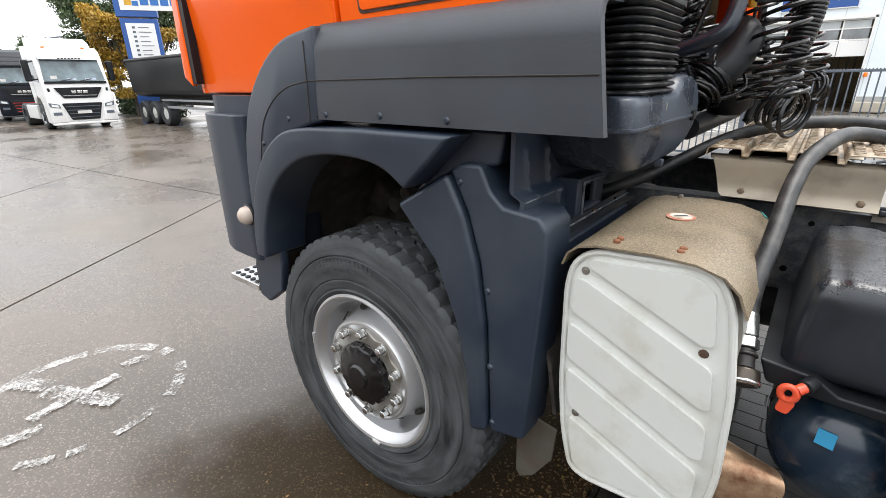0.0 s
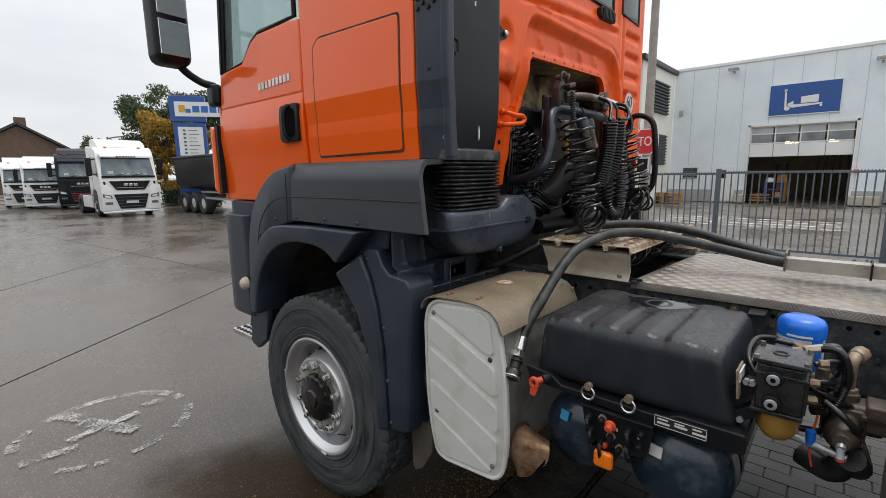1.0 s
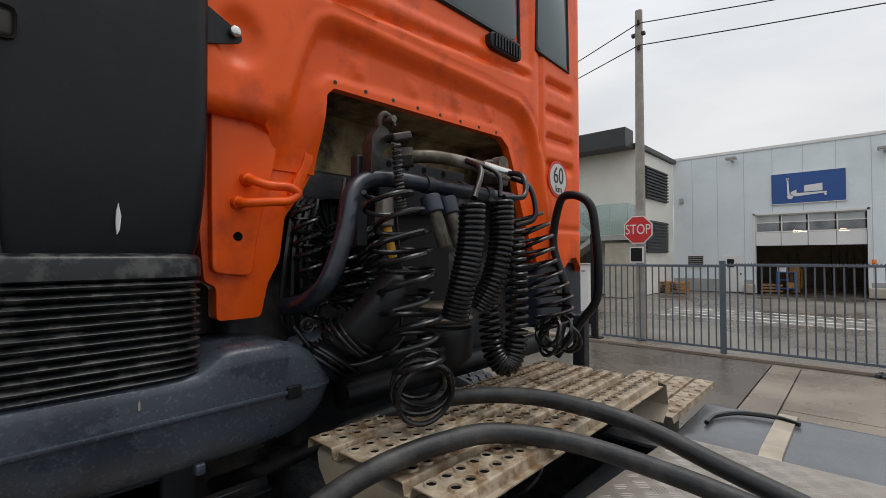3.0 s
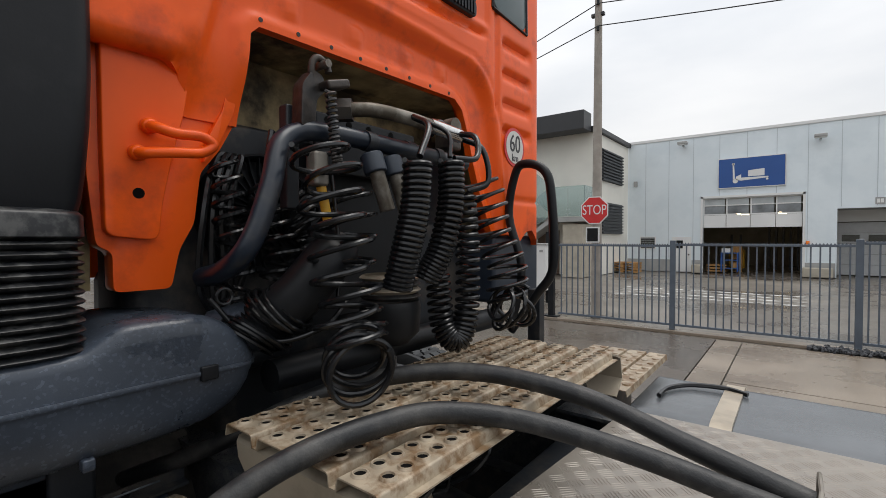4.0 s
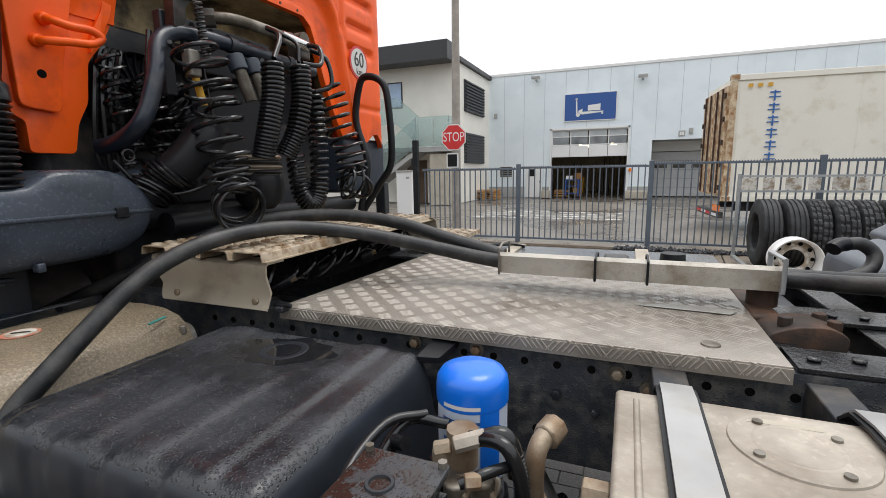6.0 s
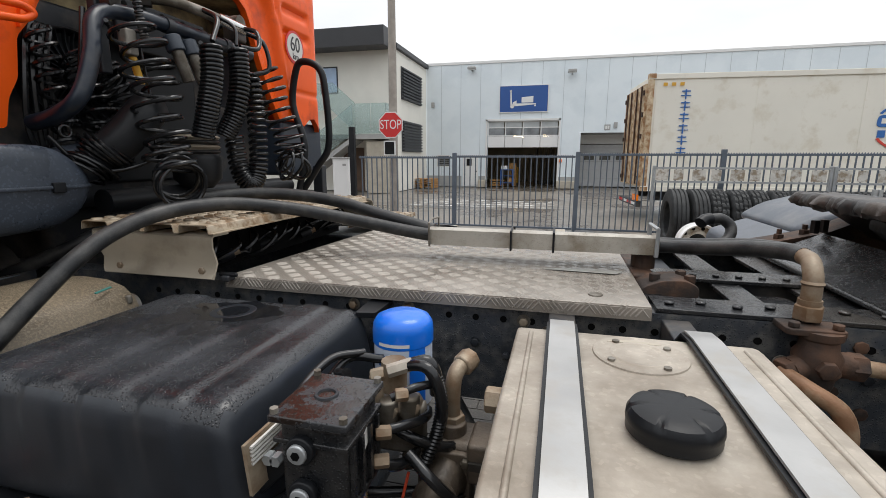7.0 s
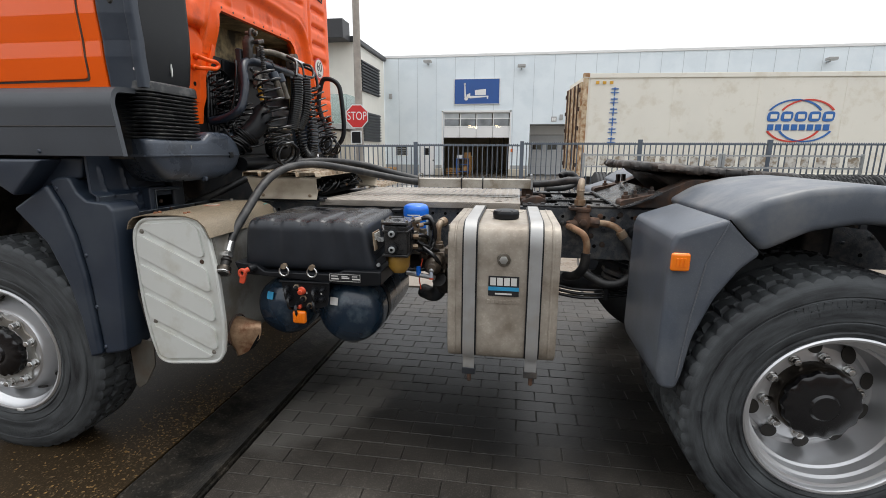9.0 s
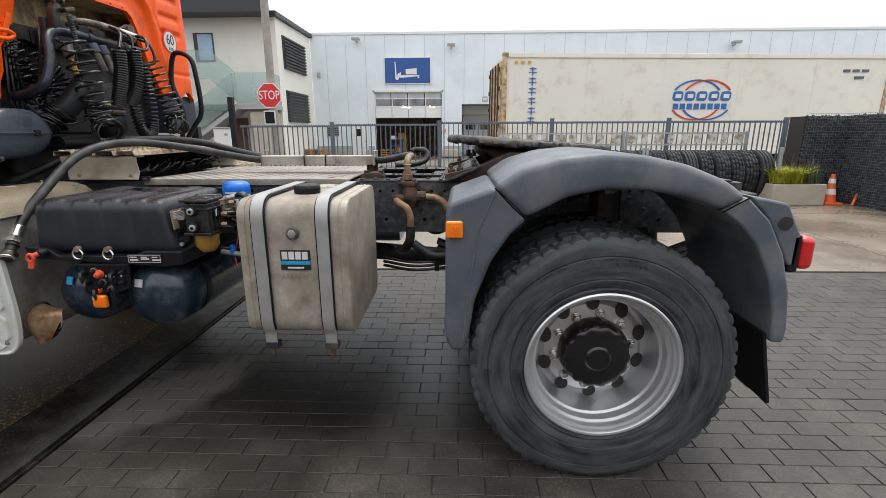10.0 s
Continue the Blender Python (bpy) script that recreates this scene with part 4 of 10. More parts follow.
# second door recess
d = tagged(new("door_2"), "closed grey sectional door in a recessed bay", "door", kind="structure")
d.location = (3.9, HY, 0)
for k in range(5):
    part("door_panel", box(2.1, 5.8, HY + 2.0, HY + 2.06, 0.02 + 0.48 * k, 0.49 + 0.48 * k, 0.008), mat("grey_door", (0.52, 0.53, 0.54), 0.5, vary=0.05) if k == 0 else bpy.data.materials["grey_door"], d)
part("bay_ceiling", box(2.03, 5.89, HY + 0.26, HY + 2.6, 2.97, 3.05), PLINTH, d)
part("bay_head", box(2.03, 5.89, HY + 2.0, HY + 2.08, 2.45, 2.97), SIGN_WHITE, d)
for x in (2.02, 5.86):
    part("bay_side", box(x - 0.03, x + 0.02, HY + 0.26, HY + 2.6, 0, 2.97), PLINTH, d)
for k in range(4):
    part("pane", box(2.3 + 0.9 * k, 2.9 + 0.9 * k, HY + 1.985, HY + 1.998, 1.55, 1.85), DARKGLASS, d)
# side door and window
d = tagged(finish("door_3", box(-4.42, -3.52, HY - 0.045, HY - 0.004, 0.02, 1.78, 0.01), SIGN_WHITE), "white steel service door", "door", kind="structure")
part("door_handle", box(-3.66, -3.60, HY - 0.09, HY - 0.046, 0.85, 0.92), BLACK, d)
part("pane", box(-4.2, -3.9, HY - 0.052, HY - 0.0455, 1.2, 1.6), DARKGLASS, d)
d = tagged(finish("window_1", box(-5.97, -5.18, HY - 0.03, HY - 0.004, 1.14, 1.80), SIGN_WHITE), "small barred ground floor window", "window", kind="structure")
part("pane", box(-5.92, -5.23, HY - 0.04, HY - 0.031, 1.19, 1.75), DARKGLASS, d)
for k in range(5):
    part("bar", box(-5.92, -5.23, HY - 0.06, HY - 0.045, 1.24 + 0.11 * k, 1.26 + 0.11 * k), PLINTH, d)
# sign with pallet truck
sg = thing("hall_sign", (-1.06, HY, 4.2), "blue sign with white hand pallet truck pictogram", "sign")
part("board", box(-2.36, 0.21, HY - 0.08, HY - 0.01, 4.12, 5.48, 0.01), SIGN_BLUE, sg)
for x0, x1, z0, z1 in ((-2.40, 0.25, 5.48, 5.51), (-2.40, 0.25, 4.09, 4.12), (-2.40, -2.37, 4.12, 5.48), (0.22, 0.25, 4.12, 5.48)):
    part("edge_strip", box(x0, x1, HY - 0.085, HY - 0.012, z0, z1), SIGN_WHITE, sg)
bm = prism([(-1.45, 4.42), (-0.40, 4.50), (-0.40, 4.56), (-1.45, 4.56)], "y", HY - 0.088, HY - 0.081)
prism([(-1.78, 4.50), (-1.70, 4.50), (-1.74, 5.25), (-1.80, 5.25)], "y", HY - 0.088, HY - 0.081, bm=bm)
prism([(-1.66, 4.46), (-1.45, 4.42), (-1.45, 4.72), (-1.66, 4.62)], "y", HY - 0.088, HY - 0.081, bm=bm)
cyl((-1.68, HY - 0.081, 4.42), (-1.68, HY - 0.088, 4.42), 0.11, 20, bm)
cyl((-0.45, HY - 0.081, 4.44), (-0.45, HY - 0.088, 4.44), 0.05, 16, bm)
cyl((-1.77, HY - 0.081, 5.22), (-1.77, HY - 0.088, 5.22), 0.06, 16, bm)
prism([(-1.18, 4.60), (-0.55, 4.60), (-0.55, 4.93), (-1.18, 4.88)], "y", HY - 0.088, HY - 0.081, bm=bm)
part("pictogram", bm, SIGN_WHITE, sg)


def floodlight(x, z):
    g = thing("floodlight", (x, HY, z), "grey wall-mounted floodlight under the roof edge", "lamp", "floodlights on the hall")
    part("arm", box(x - 0.04, x + 0.04, HY - 0.28, HY - 0.001, z - 0.05, z + 0.02), GALV, g)
    part("head", box(x - 0.22, x + 0.22, HY - 0.55, HY - 0.2, z + 0.02, z + 0.16, 0.03), PLINTH, g)
    part("lens", box(x - 0.19, x + 0.19, HY - 0.52, HY - 0.24, z + 0.005, z + 0.019), SIGN_WHITE, g)


for x in (1.42, 16.9, -3.9):
    floodlight(x, 6.0 if x > 0 else 6.35)
for x, z in ((3.75, 3.35), (-6.2, 4.6)):
    solo("wall_box", box(x - 0.09, x + 0.09, HY - 0.1, HY - 0.002, z - 0.14, z + 0.14, 0.01), PLINTH, "small grey electrical box on the hall wall", "box")
# pallets and goods by the door
pl = thing("pallet_stack", (-6.0, 25.0, 0), "low stack of orange-brown wooden pallets", "pallets")
for k in range(4):
    for j in range(5):
        part("board", box(-6.9, -5.5, 24.6 + 0.2 * j, 24.75 + 0.2 * j, 0.11 + 0.13 * k, 0.13 + 0.13 * k), WOOD, pl)
    for j in range(3):
        part("block", box(-6.9 + 0.62 * j, -6.75 + 0.62 * j, 24.6, 25.55, 0.02 + 0.13 * k, 0.108 + 0.13 * k), WOOD, pl)
pl = thing("pallet_stack", (-2.5, HY + 1, 0), "small pile of wooden pallets inside the door", "pallets")
for k in range(3):
    part("board", box(-2.95, -2.1, HY + 0.8, HY + 1.6, 0.03 + 0.14 * k, 0.11 + 0.14 * k), WOOD, pl)
tk = thing("hand_truck", (-1.9, HY + 3, 0), "yellow and dark stacker truck parked inside the hall", "forklift")
part("mast", box(-2.1, -2.0, HY + 2.6, HY + 2.7, 0.05, 1.9), BLACK, tk)
part("mast", box(-1.7, -1.6, HY + 2.6, HY + 2.7, 0.05, 1.9), BLACK, tk)
part("body", box(-2.2, -1.5, HY + 2.75, HY + 3.5, 0.1, 1.1, 0.08), YELLOW, tk)
for k in range(5):
    solo("storage_rack", box(-0.6 + 0.32 * k, -0.5 + 0.32 * k, HY + 5, HY + 5.8, 0, 3.2), FRAME, "dark upright of a storage rack in the hall", "rack", "rack uprights")
lamp_mat = glow_mat("hall_lamp", (1.0, 0.78, 0.45), 9.0)
for x, y in ((-1.86, 4.0), (-1.72, 4.7), (-1.58, 5.4), (-0.03, 4.0), (0.05, 4.7), (0.13, 5.4)):
    solo("ceiling_lamp", cyl((x, HY + y, 2.97), (x, HY + y, 3.09), 0.09, 12), lamp_mat, "small warm hall lamp hanging under the roof", "lamp", "lamps in the hall")
tr = thing("trolley", (-1.95, HY + 1.0, 0), "blue steel trolley carrying a white box and cartons", "trolley")
for x in (-2.3, -1.62):
    for y in (0.7, 1.25):
        part("post", box(x - 0.03, x + 0.03, HY + y - 0.03, HY + y + 0.03, 0.05, 1.0), SIGN_BLUE, tr)
for z in (0.2, 0.6, 0.95):
    part("shelf", box(-2.34, -1.58, HY + 0.66, HY + 1.29, z, z + 0.04), SIGN_BLUE, tr)
part("white_box", box(-2.3, -1.95, HY + 0.75, HY + 1.2, 0.995, 1.2, 0.01), SIGN_WHITE, tr)
part("carton", box(-1.9, -1.5, HY + 1.35, HY + 1.8, 0.0, 1.35, 0.01), WOOD, tr)
part("carton", box(-1.88, -1.62, HY + 0.75, HY + 1.2, 0.245, 0.52, 0.01), WOOD, tr)
solo("warning_beacon", cyl((1.04, HY - 0.12, 1.40), (1.04, HY - 0.12, 1.58), 0.07, 14, bevel=0.02), AMBER, "small amber beacon beside the hall door", "beacon")
np_ = solo("dock_plate", box(3.20, 3.50, HY - 0.03, HY - 0.004, 3.10, 3.38), PLINTH, "small grey dock plate over the bay", "plate")
for k in range(2):
    part("plate_bar", box(3.25 + 0.11 * k, 3.34 + 0.11 * k, HY - 0.04, HY - 0.031, 3.16, 3.32), SIGN_WHITE, np_)
# grating strips on the ground before the hall
for k in range(4):
    tagged(finish("trim", box(-4.2, 0.9, 16.0 + 0.75 * k, 16.22 + 0.75 * k, -0.03, -0.024), STRIPE), "white painted stripe on asphalt", "marking", kind="structure")

# ---- office ----
off = tagged(finish("office_building", prism([(-20, 21.9), (-6.6, 21.9), (-6.6, 26.95), (-20, 26.95)], "z", 0, 6.55), WALL_WHITE), "cream rendered two-storey office with flat roof", "building")
part("roof", box(-20.2, -6.45, 21.7, 26.98, 6.56, 6.78, 0.02), ROOF_DARK, off, "dark grey flat roof edge")
part("canopy", box(-20, -6.72, 20.75, 21.68, 6.50, 7.32, 0.02), ROOF_DARK, off, "dark overhanging roof fascia")
for z0 in (4.42, 1.93):
    w = part("window", box(-6.598, -6.55, 22.6, 25.8, z0, z0 + 1.50), LOUVRE, off, "dark slatted window")
    for k in range(10):
        part("slat", box(-6.55, -6.47, 22.65, 25.75, z0 + 0.03 + 0.15 * k, z0 + 0.10 + 0.15 * k), ROOF_DARK, w)
wn_ = part("window", box(-10.48, -9.55, 21.86, 21.897, 4.65, 5.90), ROOF_DARK, off, "tall narrow upper window")
# reflected sky painted as the pane's blue base colour
part("pane", box(-10.28, -9.60, 21.84, 21.858, 4.72, 5.83), mat("sky_reflection_pane", (0.30, 0.42, 0.60), 0.08, scale=0.8, vary=0.3, spec=0.8), wn_)
part("balcony_slab", box(-14, -6.55, 20.45, 21.85, 2.45, 2.66), PLINTH, off)
part("balcony_glass", box(-8.05, -7.30, 20.42, 20.44, 2.68, 4.0), SIDEGLASS, off, "greenish glass balustrade")
part("balcony_glass", box(-7.28, -6.56, 20.42, 20.44, 2.68, 4.0), SIDEGLASS, off, "greenish glass balustrade")
part("balcony_glass", box(-6.58, -6.56, 20.46, 21.8, 2.68, 4.0), SIDEGLASS, off, "greenish glass balustrade")
part("stair_glass", prism([(-11.6, 3.75), (-9.25, 3.75), (-8.10, 2.75), (-8.10, 4.05), (-9.15, 4.95), (-11.6, 4.95)], "y", 20.55, 20.57), SIDEGLASS, off, "sloping glass stair balustrade")
part("stair_glass", prism([(-10.6, 1.05), (-8.12, 2.70), (-8.12, 3.97), (-10.6, 2.25)], "y", 20.30, 20.32), SIDEGLASS, off, "sloping glass stair balustrade")
part("stair_flight", prism([(-10.6, 0.75), (-8.1, 2.40), (-8.1, 2.62), (-10.6, 1.00)], "y", 20.36, 21.4), PLINTH, off)
for x in (-8.0, -7.35, -7.22, -6.65):
    for z in (2.80, 2.98):
        part("glass_clamp", cyl((x, 20.419, z), (x, 20.405, z), 0.028, 8), GALV, off)
part("entrance_wall", box(-7.6, -6.7, 20.6, 21.8, 0, 2.34), PLANTER, off)
part("door", box(-9.4, -8.3, 21.86, 21.895, 0, 2.1), BRICK_FAR, off, "brown entrance door")
bx = thing("meter_cabinet", (-4.6, 12.5, 0), "grey electrical meter cabinet on a post", "cabinet")
part("body", box(-5.02, -4.55, 12.3, 12.5, 0.35, 1.55, 0.01), SIGN_WHITE, bx)
part("top_cap", box(-5.05, -4.52, 12.27, 12.53, 1.552, 1.59, 0.008), PLINTH, bx)
part("door_mark", box(-4.72, -4.62, 12.292, 12.299, 1.36, 1.42), PLINTH, bx)
part("post", box(-4.88, -4.70, 12.36, 12.44, 0.0, 0.345), PLINTH, bx)

# ---- container trailer ----
ct = thing("container_trailer", (3.2, 13.9, 0), "cream refrigerated shipping container on a trailer", "trailer")
CM = Matrix.Translation((3.16, 13.9, 0)) @ Matrix.Rotation(radians(4.5), 4, "Z")


def cpart(name, bm, material, label="", parent=ct):
    bm.transform(CM)
    return part(name, bm, material, parent, label)


body = cpart("container", box(0.05, 12.1, 0.03, 2.40, 0.80, 3.65, 0.01), CONTAINER)
for z0, z1 in ((0.72, 0.86), (3.57, 3.70)):
    cpart("rail", box(0, 12.19, -0.01, 0.06, z0, z1, 0.008), CONTAINER)
for x in (0.0, 12.05):
    cpart("corner_post", box(x, x + 0.14, -0.012, 0.10, 0.86, 3.57, 0.008), CONT_RUST)
    for z in (0.72, 3.59):
        cpart("corner_casting", box(x - 0.005, x + 0.17, -0.02, 0.15, z, z + 0.12, 0.008), CONT_RUST)
for k in range(5):
    cpart("side_panel", box(0.2 + 2.38 * k, 2.54 + 2.38 * k, 0.022, 0.034, 0.90, 3.53, 0.003), CONTAINER)
for x, w in ((0.35, 0.10), (0.55, 0.10), (0.75, 0.10)):
    cpart("hazard_bar", box(x, x + w, -0.018, -0.0125, 3.40, 3.48), YELLOW)
# rear doors
for k in range(2):
    dd = cpart("rear_door", box(-0.05, 0.045, 0.10 + 1.15 * k, 1.20 + 1.15 * k, 0.86, 3.48, 0.01), CONT_RUST)
    for j in range(2):
        cpart("lock_rod", cyl((-0.08, 0.35 + 1.15 * k + 0.5 * j, 0.9), (-0.08, 0.35 + 1.15 * k + 0.5 * j, 3.45), 0.022, 8), RUST, parent=dd)
    for j in range(5):
        cpart("hinge", box(-0.09, -0.05, 0.12 + 2.1 * k, 0.2 + 2.1 * k, 1.0 + 0.55 * j, 1.12 + 0.55 * j), RUST, parent=dd)
# company mark drawn as plain shapes
for k in range(6):
    zz = 3.27 - 0.285 * k
    cpart("mark_bar", box(0.82, 1.02, -0.0, 0.018, zz - 0.02, zz + 0.01), CONT_BLUE)
    cpart("mark_bar", box(0.80, 1.04, -0.0, 0.018, zz - 0.12, zz - 0.10), CONT_BLUE)
    cpart("mark_bar", box(0.90, 0.93, -0.001, 0.017, zz - 0.20, zz + 0.04), CONT_BLUE)


def arc(cx, cz, r, a0, a1, w):
    pts = [(cx + r * math.cos(radians(a0 + (a1 - a0) * k / 16)), cz + r * 0.72 * math.sin(radians(a0 + (a1 - a0) * k / 16))) for k in range(17)]
    inn = [(cx + (r - w) * math.cos(radians(a0 + (a1 - a0) * k / 16)), cz + (r - w) * 0.72 * math.sin(radians(a0 + (a1 - a0) * k / 16))) for k in range(16, -1, -1)]
    return prism(pts + inn, "y", 0.0, 0.018)


LX, LZ = 6.22, 2.36
cpart("mark_arc", arc(LX - 0.17, LZ, 0.84, 30, 150, 0.06), CONT_BLUE)
cpart("mark_arc", arc(LX + 0.17, LZ, 0.84, 30, 150, 0.06), CONT_RED)
cpart("mark_arc", arc(LX - 0.17, LZ, 0.84, 210, 330, 0.06), CONT_RED)
cpart("mark_arc", arc(LX + 0.17, LZ, 0.84, 210, 330, 0.06), CONT_BLUE)
for k in range(5):
    cpart("mark_block", prism(round_poly([(LX - 0.93 + 0.38 * k, LZ - 0.02), (LX - 0.61 + 0.38 * k, LZ - 0.02), (LX - 0.59 + 0.38 * k, LZ + 0.26), (LX - 0.91 + 0.38 * k, LZ + 0.26)], 0.1), "y", 0.0, 0.019), CONT_BLUE)
    cpart("mark_gap", box(LX - 0.84 + 0.38 * k, LX - 0.66 + 0.38 * k, -0.004, 0.001, LZ + 0.06, LZ + 0.18), CONTAINER)
for k in range(8):
    cpart("mark_block", box(LX - 0.88 + 0.22 * k, LX - 0.72 + 0.22 * k, -0.0, 0.018, LZ - 0.27, LZ - 0.10), CONT_BLUE)
for k in range(3):
    cpart("code_bar", box(10.6 + 0.3 * k, 10.82 + 0.3 * k, 0.0, 0.018, 3.18, 3.26), FENCE)
cpart("code_bar", box(11.0, 11.3, 0.0, 0.018, 2.98, 3.06), FENCE)
cpart("chassis_beam", box(0.4, 12.0, 0.5, 0.62, 0.45, 0.70), FRAME)
cpart("chassis_beam", box(0.4, 12.0, 1.8, 1.92, 0.45, 0.70), FRAME)
cpart("bumper", box(-0.05, 0.10, 0.15, 2.35, 0.28, 0.44, 0.02), FRAME)
for k in range(4):
    cpart("bumper_strip", box(-0.058, -0.0505, 0.18 + 0.54 * k, 0.70 + 0.54 * k, 0.33, 0.40), RED_RING if k % 2 else SIGN_WHITE)
cpart("lamp_board", box(-0.06, 0.0, 0.1, 0.6, 0.45, 0.62, 0.01), AMBER)
for x in (1.6, 2.9, 4.2):
    cpart("wheel", lathe([(0.0, 0.02), (0.26, 0.0), (0.48, 0.02), (0.52, 0.08), (0.52, 0.3), (0.0, 0.3)], (x, 0.1, 0.49), "y", 28), RUBBER)

# ---- tyre rack, planter, cone, gabion ----
def loose_tyre(m, lugs, r=0.52, w=0.285):
    """lugs: 0 for a ribbed tread, else the number of steps between cross grooves."""
    def warp(i, j, rad, h):
        return (rad - (0.020 if lugs and j % lugs == (0 if i < 12 else lugs // 2) and 4 <= i <= 19 else 0), h)
    half = [(r * 0.55, -w * 0.36), (r * 0.60, -w * 0.47), (r * 0.78, -w * 0.5), (r * 0.90, -w * 0.47), (r * 0.965, -w * 0.42), (r, -w * 0.38), (r, -w * 0.28), (r - 0.016, -w * 0.26), (r - 0.016, -w * 0.20), (r + 0.003, -w * 0.18), (r + 0.003, -w * 0.04), (r - 0.014, -w * 0.02)]
    prof = half + [(a, -h) for a, h in reversed(half)] + [half[0]]
    ob = solo("loose_tyre", lathe(prof, (0, 0, 0), "x", 84, warp=warp), TYRE_STORE, "worn black truck tyre standing in a row", "tyre", "row of tyres by the fence", angle=30)
    ob.matrix_basis = m
    return ob


masters = {0: loose_tyre(pose(3.02, 9.3, 0.535), 0), 3: loose_tyre(pose(3.62, 9.33, 0.535, 20), 3), 4: loose_tyre(pose(3.92, 9.28, 0.535, 70), 4)}
copy_thing(masters[0], pose(3.32, 9.31, 0.535, 33, 0, 3))
for k in range(4, 18):
    copy_thing(masters[(3, 4, 0, 3, 4)[k % 5]], pose(3.02 + 0.30 * k, 9.3 + 0.03 * math.sin(k * 2.1), 0.535, 40 * k, 0, 2 * math.sin(k)))
rack = thing("tyre_rack", (6.0, 9.2, 0), "galvanised lattice rack frames standing over tyres", "rack")
for x0, x1 in ((2.75, 5.55), (5.62, 8.24)):
    for x in (x0, x1):
        if x > 2.8:
            part("upright", box(x - 0.025, x + 0.025, 8.70, 8.75, 0, 1.12, 0.004), GALV, rack)
        part("upright", box(x - 0.025, x + 0.025, 9.92, 9.97, 0, 1.44, 0.004), GALV, rack)
        part("foot", box(x - 0.03, x + 0.03, 8.68, 9.99, 0.0, 0.05, 0.004), GALV, rack)
    for z in (1.13, 1.38):
        part("rail", box(x0, x1, 9.92, 9.96, z, z + 0.035), GALV, rack)
    n = 9
    for k in range(n):
        a, b = x0 + (x1 - x0) * k / n, x0 + (x1 - x0) * (k + 1) / n
        part("board", box(a + 0.03, b - (0.12 if k % 2 else 0.06), 9.93, 9.945, 1.175, 1.37, 0.002), BOARD, rack)
for k in range(2):
    w = thing("loose_rim", (3.14 + 0.71 * k, 8.2, 0.0), "white truck wheel rim lying before the tyres", "rim", "loose rims")
    part("rim_ring", lathe([(0.285, -0.13), (0.295, -0.145), (0.285, -0.145), (0.262, -0.10), (0.25, 0.0), (0.262, 0.1), (0.295, 0.12), (0.30, 0.12)], (3.14 + 0.71 * k, 8.2, 0.31), "y", 30), WHITE, w)
    disc = part("disc", lathe([(0.13, 0.04), (0.17, 0.03), (0.20, 0.06), (0.25, 0.08), (0.25, 0.10), (0.13, 0.06)], (3.14 + 0.71 * k, 8.2, 0.31), "y", 30), BOARD, w)
    for j in range(10):
        a = 0.628 * j
        part("hand_hole", cyl((3.14 + 0.71 * k + 0.215 * math.cos(a), 8.262, 0.31 + 0.215 * math.sin(a)), (3.14 + 0.71 * k + 0.215 * math.cos(a), 8.25, 0.31 + 0.215 * math.sin(a)), 0.026, 12), PITCH_BLACK, disc)
pt = thing("planter", (8.55, 8.75, 0), "pale concrete planter box with grasses", "planter")
part("trough", prism([(8.06, 8.5), (9.08, 8.5), (9.08, 9.05), (8.06, 9.05)], "z", 0, 0.42, 0.015), PLANTER, pt)
part("soil", box(8.12, 9.02, 8.56, 8.99, 0.421, 0.428), JOINT, pt)


def blades(name, x0, x1, y0, y1, z, h, n, material, parent, lean=0.25, w=0.012):
    bm = bmesh.new()
    for k in range(n):
        x, y = random.uniform(x0, x1), random.uniform(y0, y1)
        a = random.uniform(0, 6.28)
        hh = h * random.uniform(0.55, 1.1)
        d = Vector((math.cos(a), math.sin(a), 0))
        s = Vector((-d.y, d.x, 0)) * w
        p0, p1, p2 = Vector((x, y, z)), Vector((x, y, z + hh * 0.6)) + d * lean * hh * 0.4, Vector((x, y, z + hh * 0.9)) + d * lean * hh * 1.6
        q = [bm.verts.new(v) for v in (p0 - s, p0 + s, p1 + s * 0.8, p1 - s * 0.8, p2)]
        bm.faces.new((q[0], q[1], q[2], q[3]))
        bm.faces.new((q[3], q[2], q[4]))
    return part(name, bm, material, parent)


blades("lime_grass", 8.12, 8.66, 8.56, 8.97, 0.43, 0.34, 900, LEAF_LIME, pt, 0.8, 0.007)
blades("dark_grass", 8.60, 9.02, 8.58, 8.97, 0.43, 0.42, 160, LEAF_GREEN, pt, 0.4, 0.007)
blades("flower_stem", 8.5, 9.02, 8.6, 8.95, 0.43, 0.65, 40, BRICK_FAR, pt, 0.2, 0.006)
cn = thing("traffic_cone", (9.35, 8.75, 0), "orange traffic cone with white bands on a base", "cone")
part("base", box(9.18, 9.52, 8.58, 8.92, 0.0, 0.04, 0.01), CONE, cn)
part("body", lathe([(0.12, 0.04), (0.035, 0.60), (0.0, 0.60)], (9.35, 8.75, 0), "z", 20), CONE, cn)
for a, b in ((0.20, 0.31), (0.42, 0.51)):
    part("band", lathe([(0.123 - 0.152 * (a - 0.04), a), (0.123 - 0.152 * (b - 0.04), b)], (9.35, 8.75, 0), "z", 20), SIGN_WHITE, cn)
solo("orange_stake", cyl((9.62, 8.5, 0.0), (9.80, 8.62, 0.28), 0.025, 8), CONE, "short orange stake leaning by the stone wall", "stake")
gb = thing("gabion_wall", (10.6, 8.5, 0), "dark wire cage wall filled with crushed stone", "wall")
part("core", box(8.85, 14.0, 9.10, 9.55, 0, 1.72), JOINT, gb)
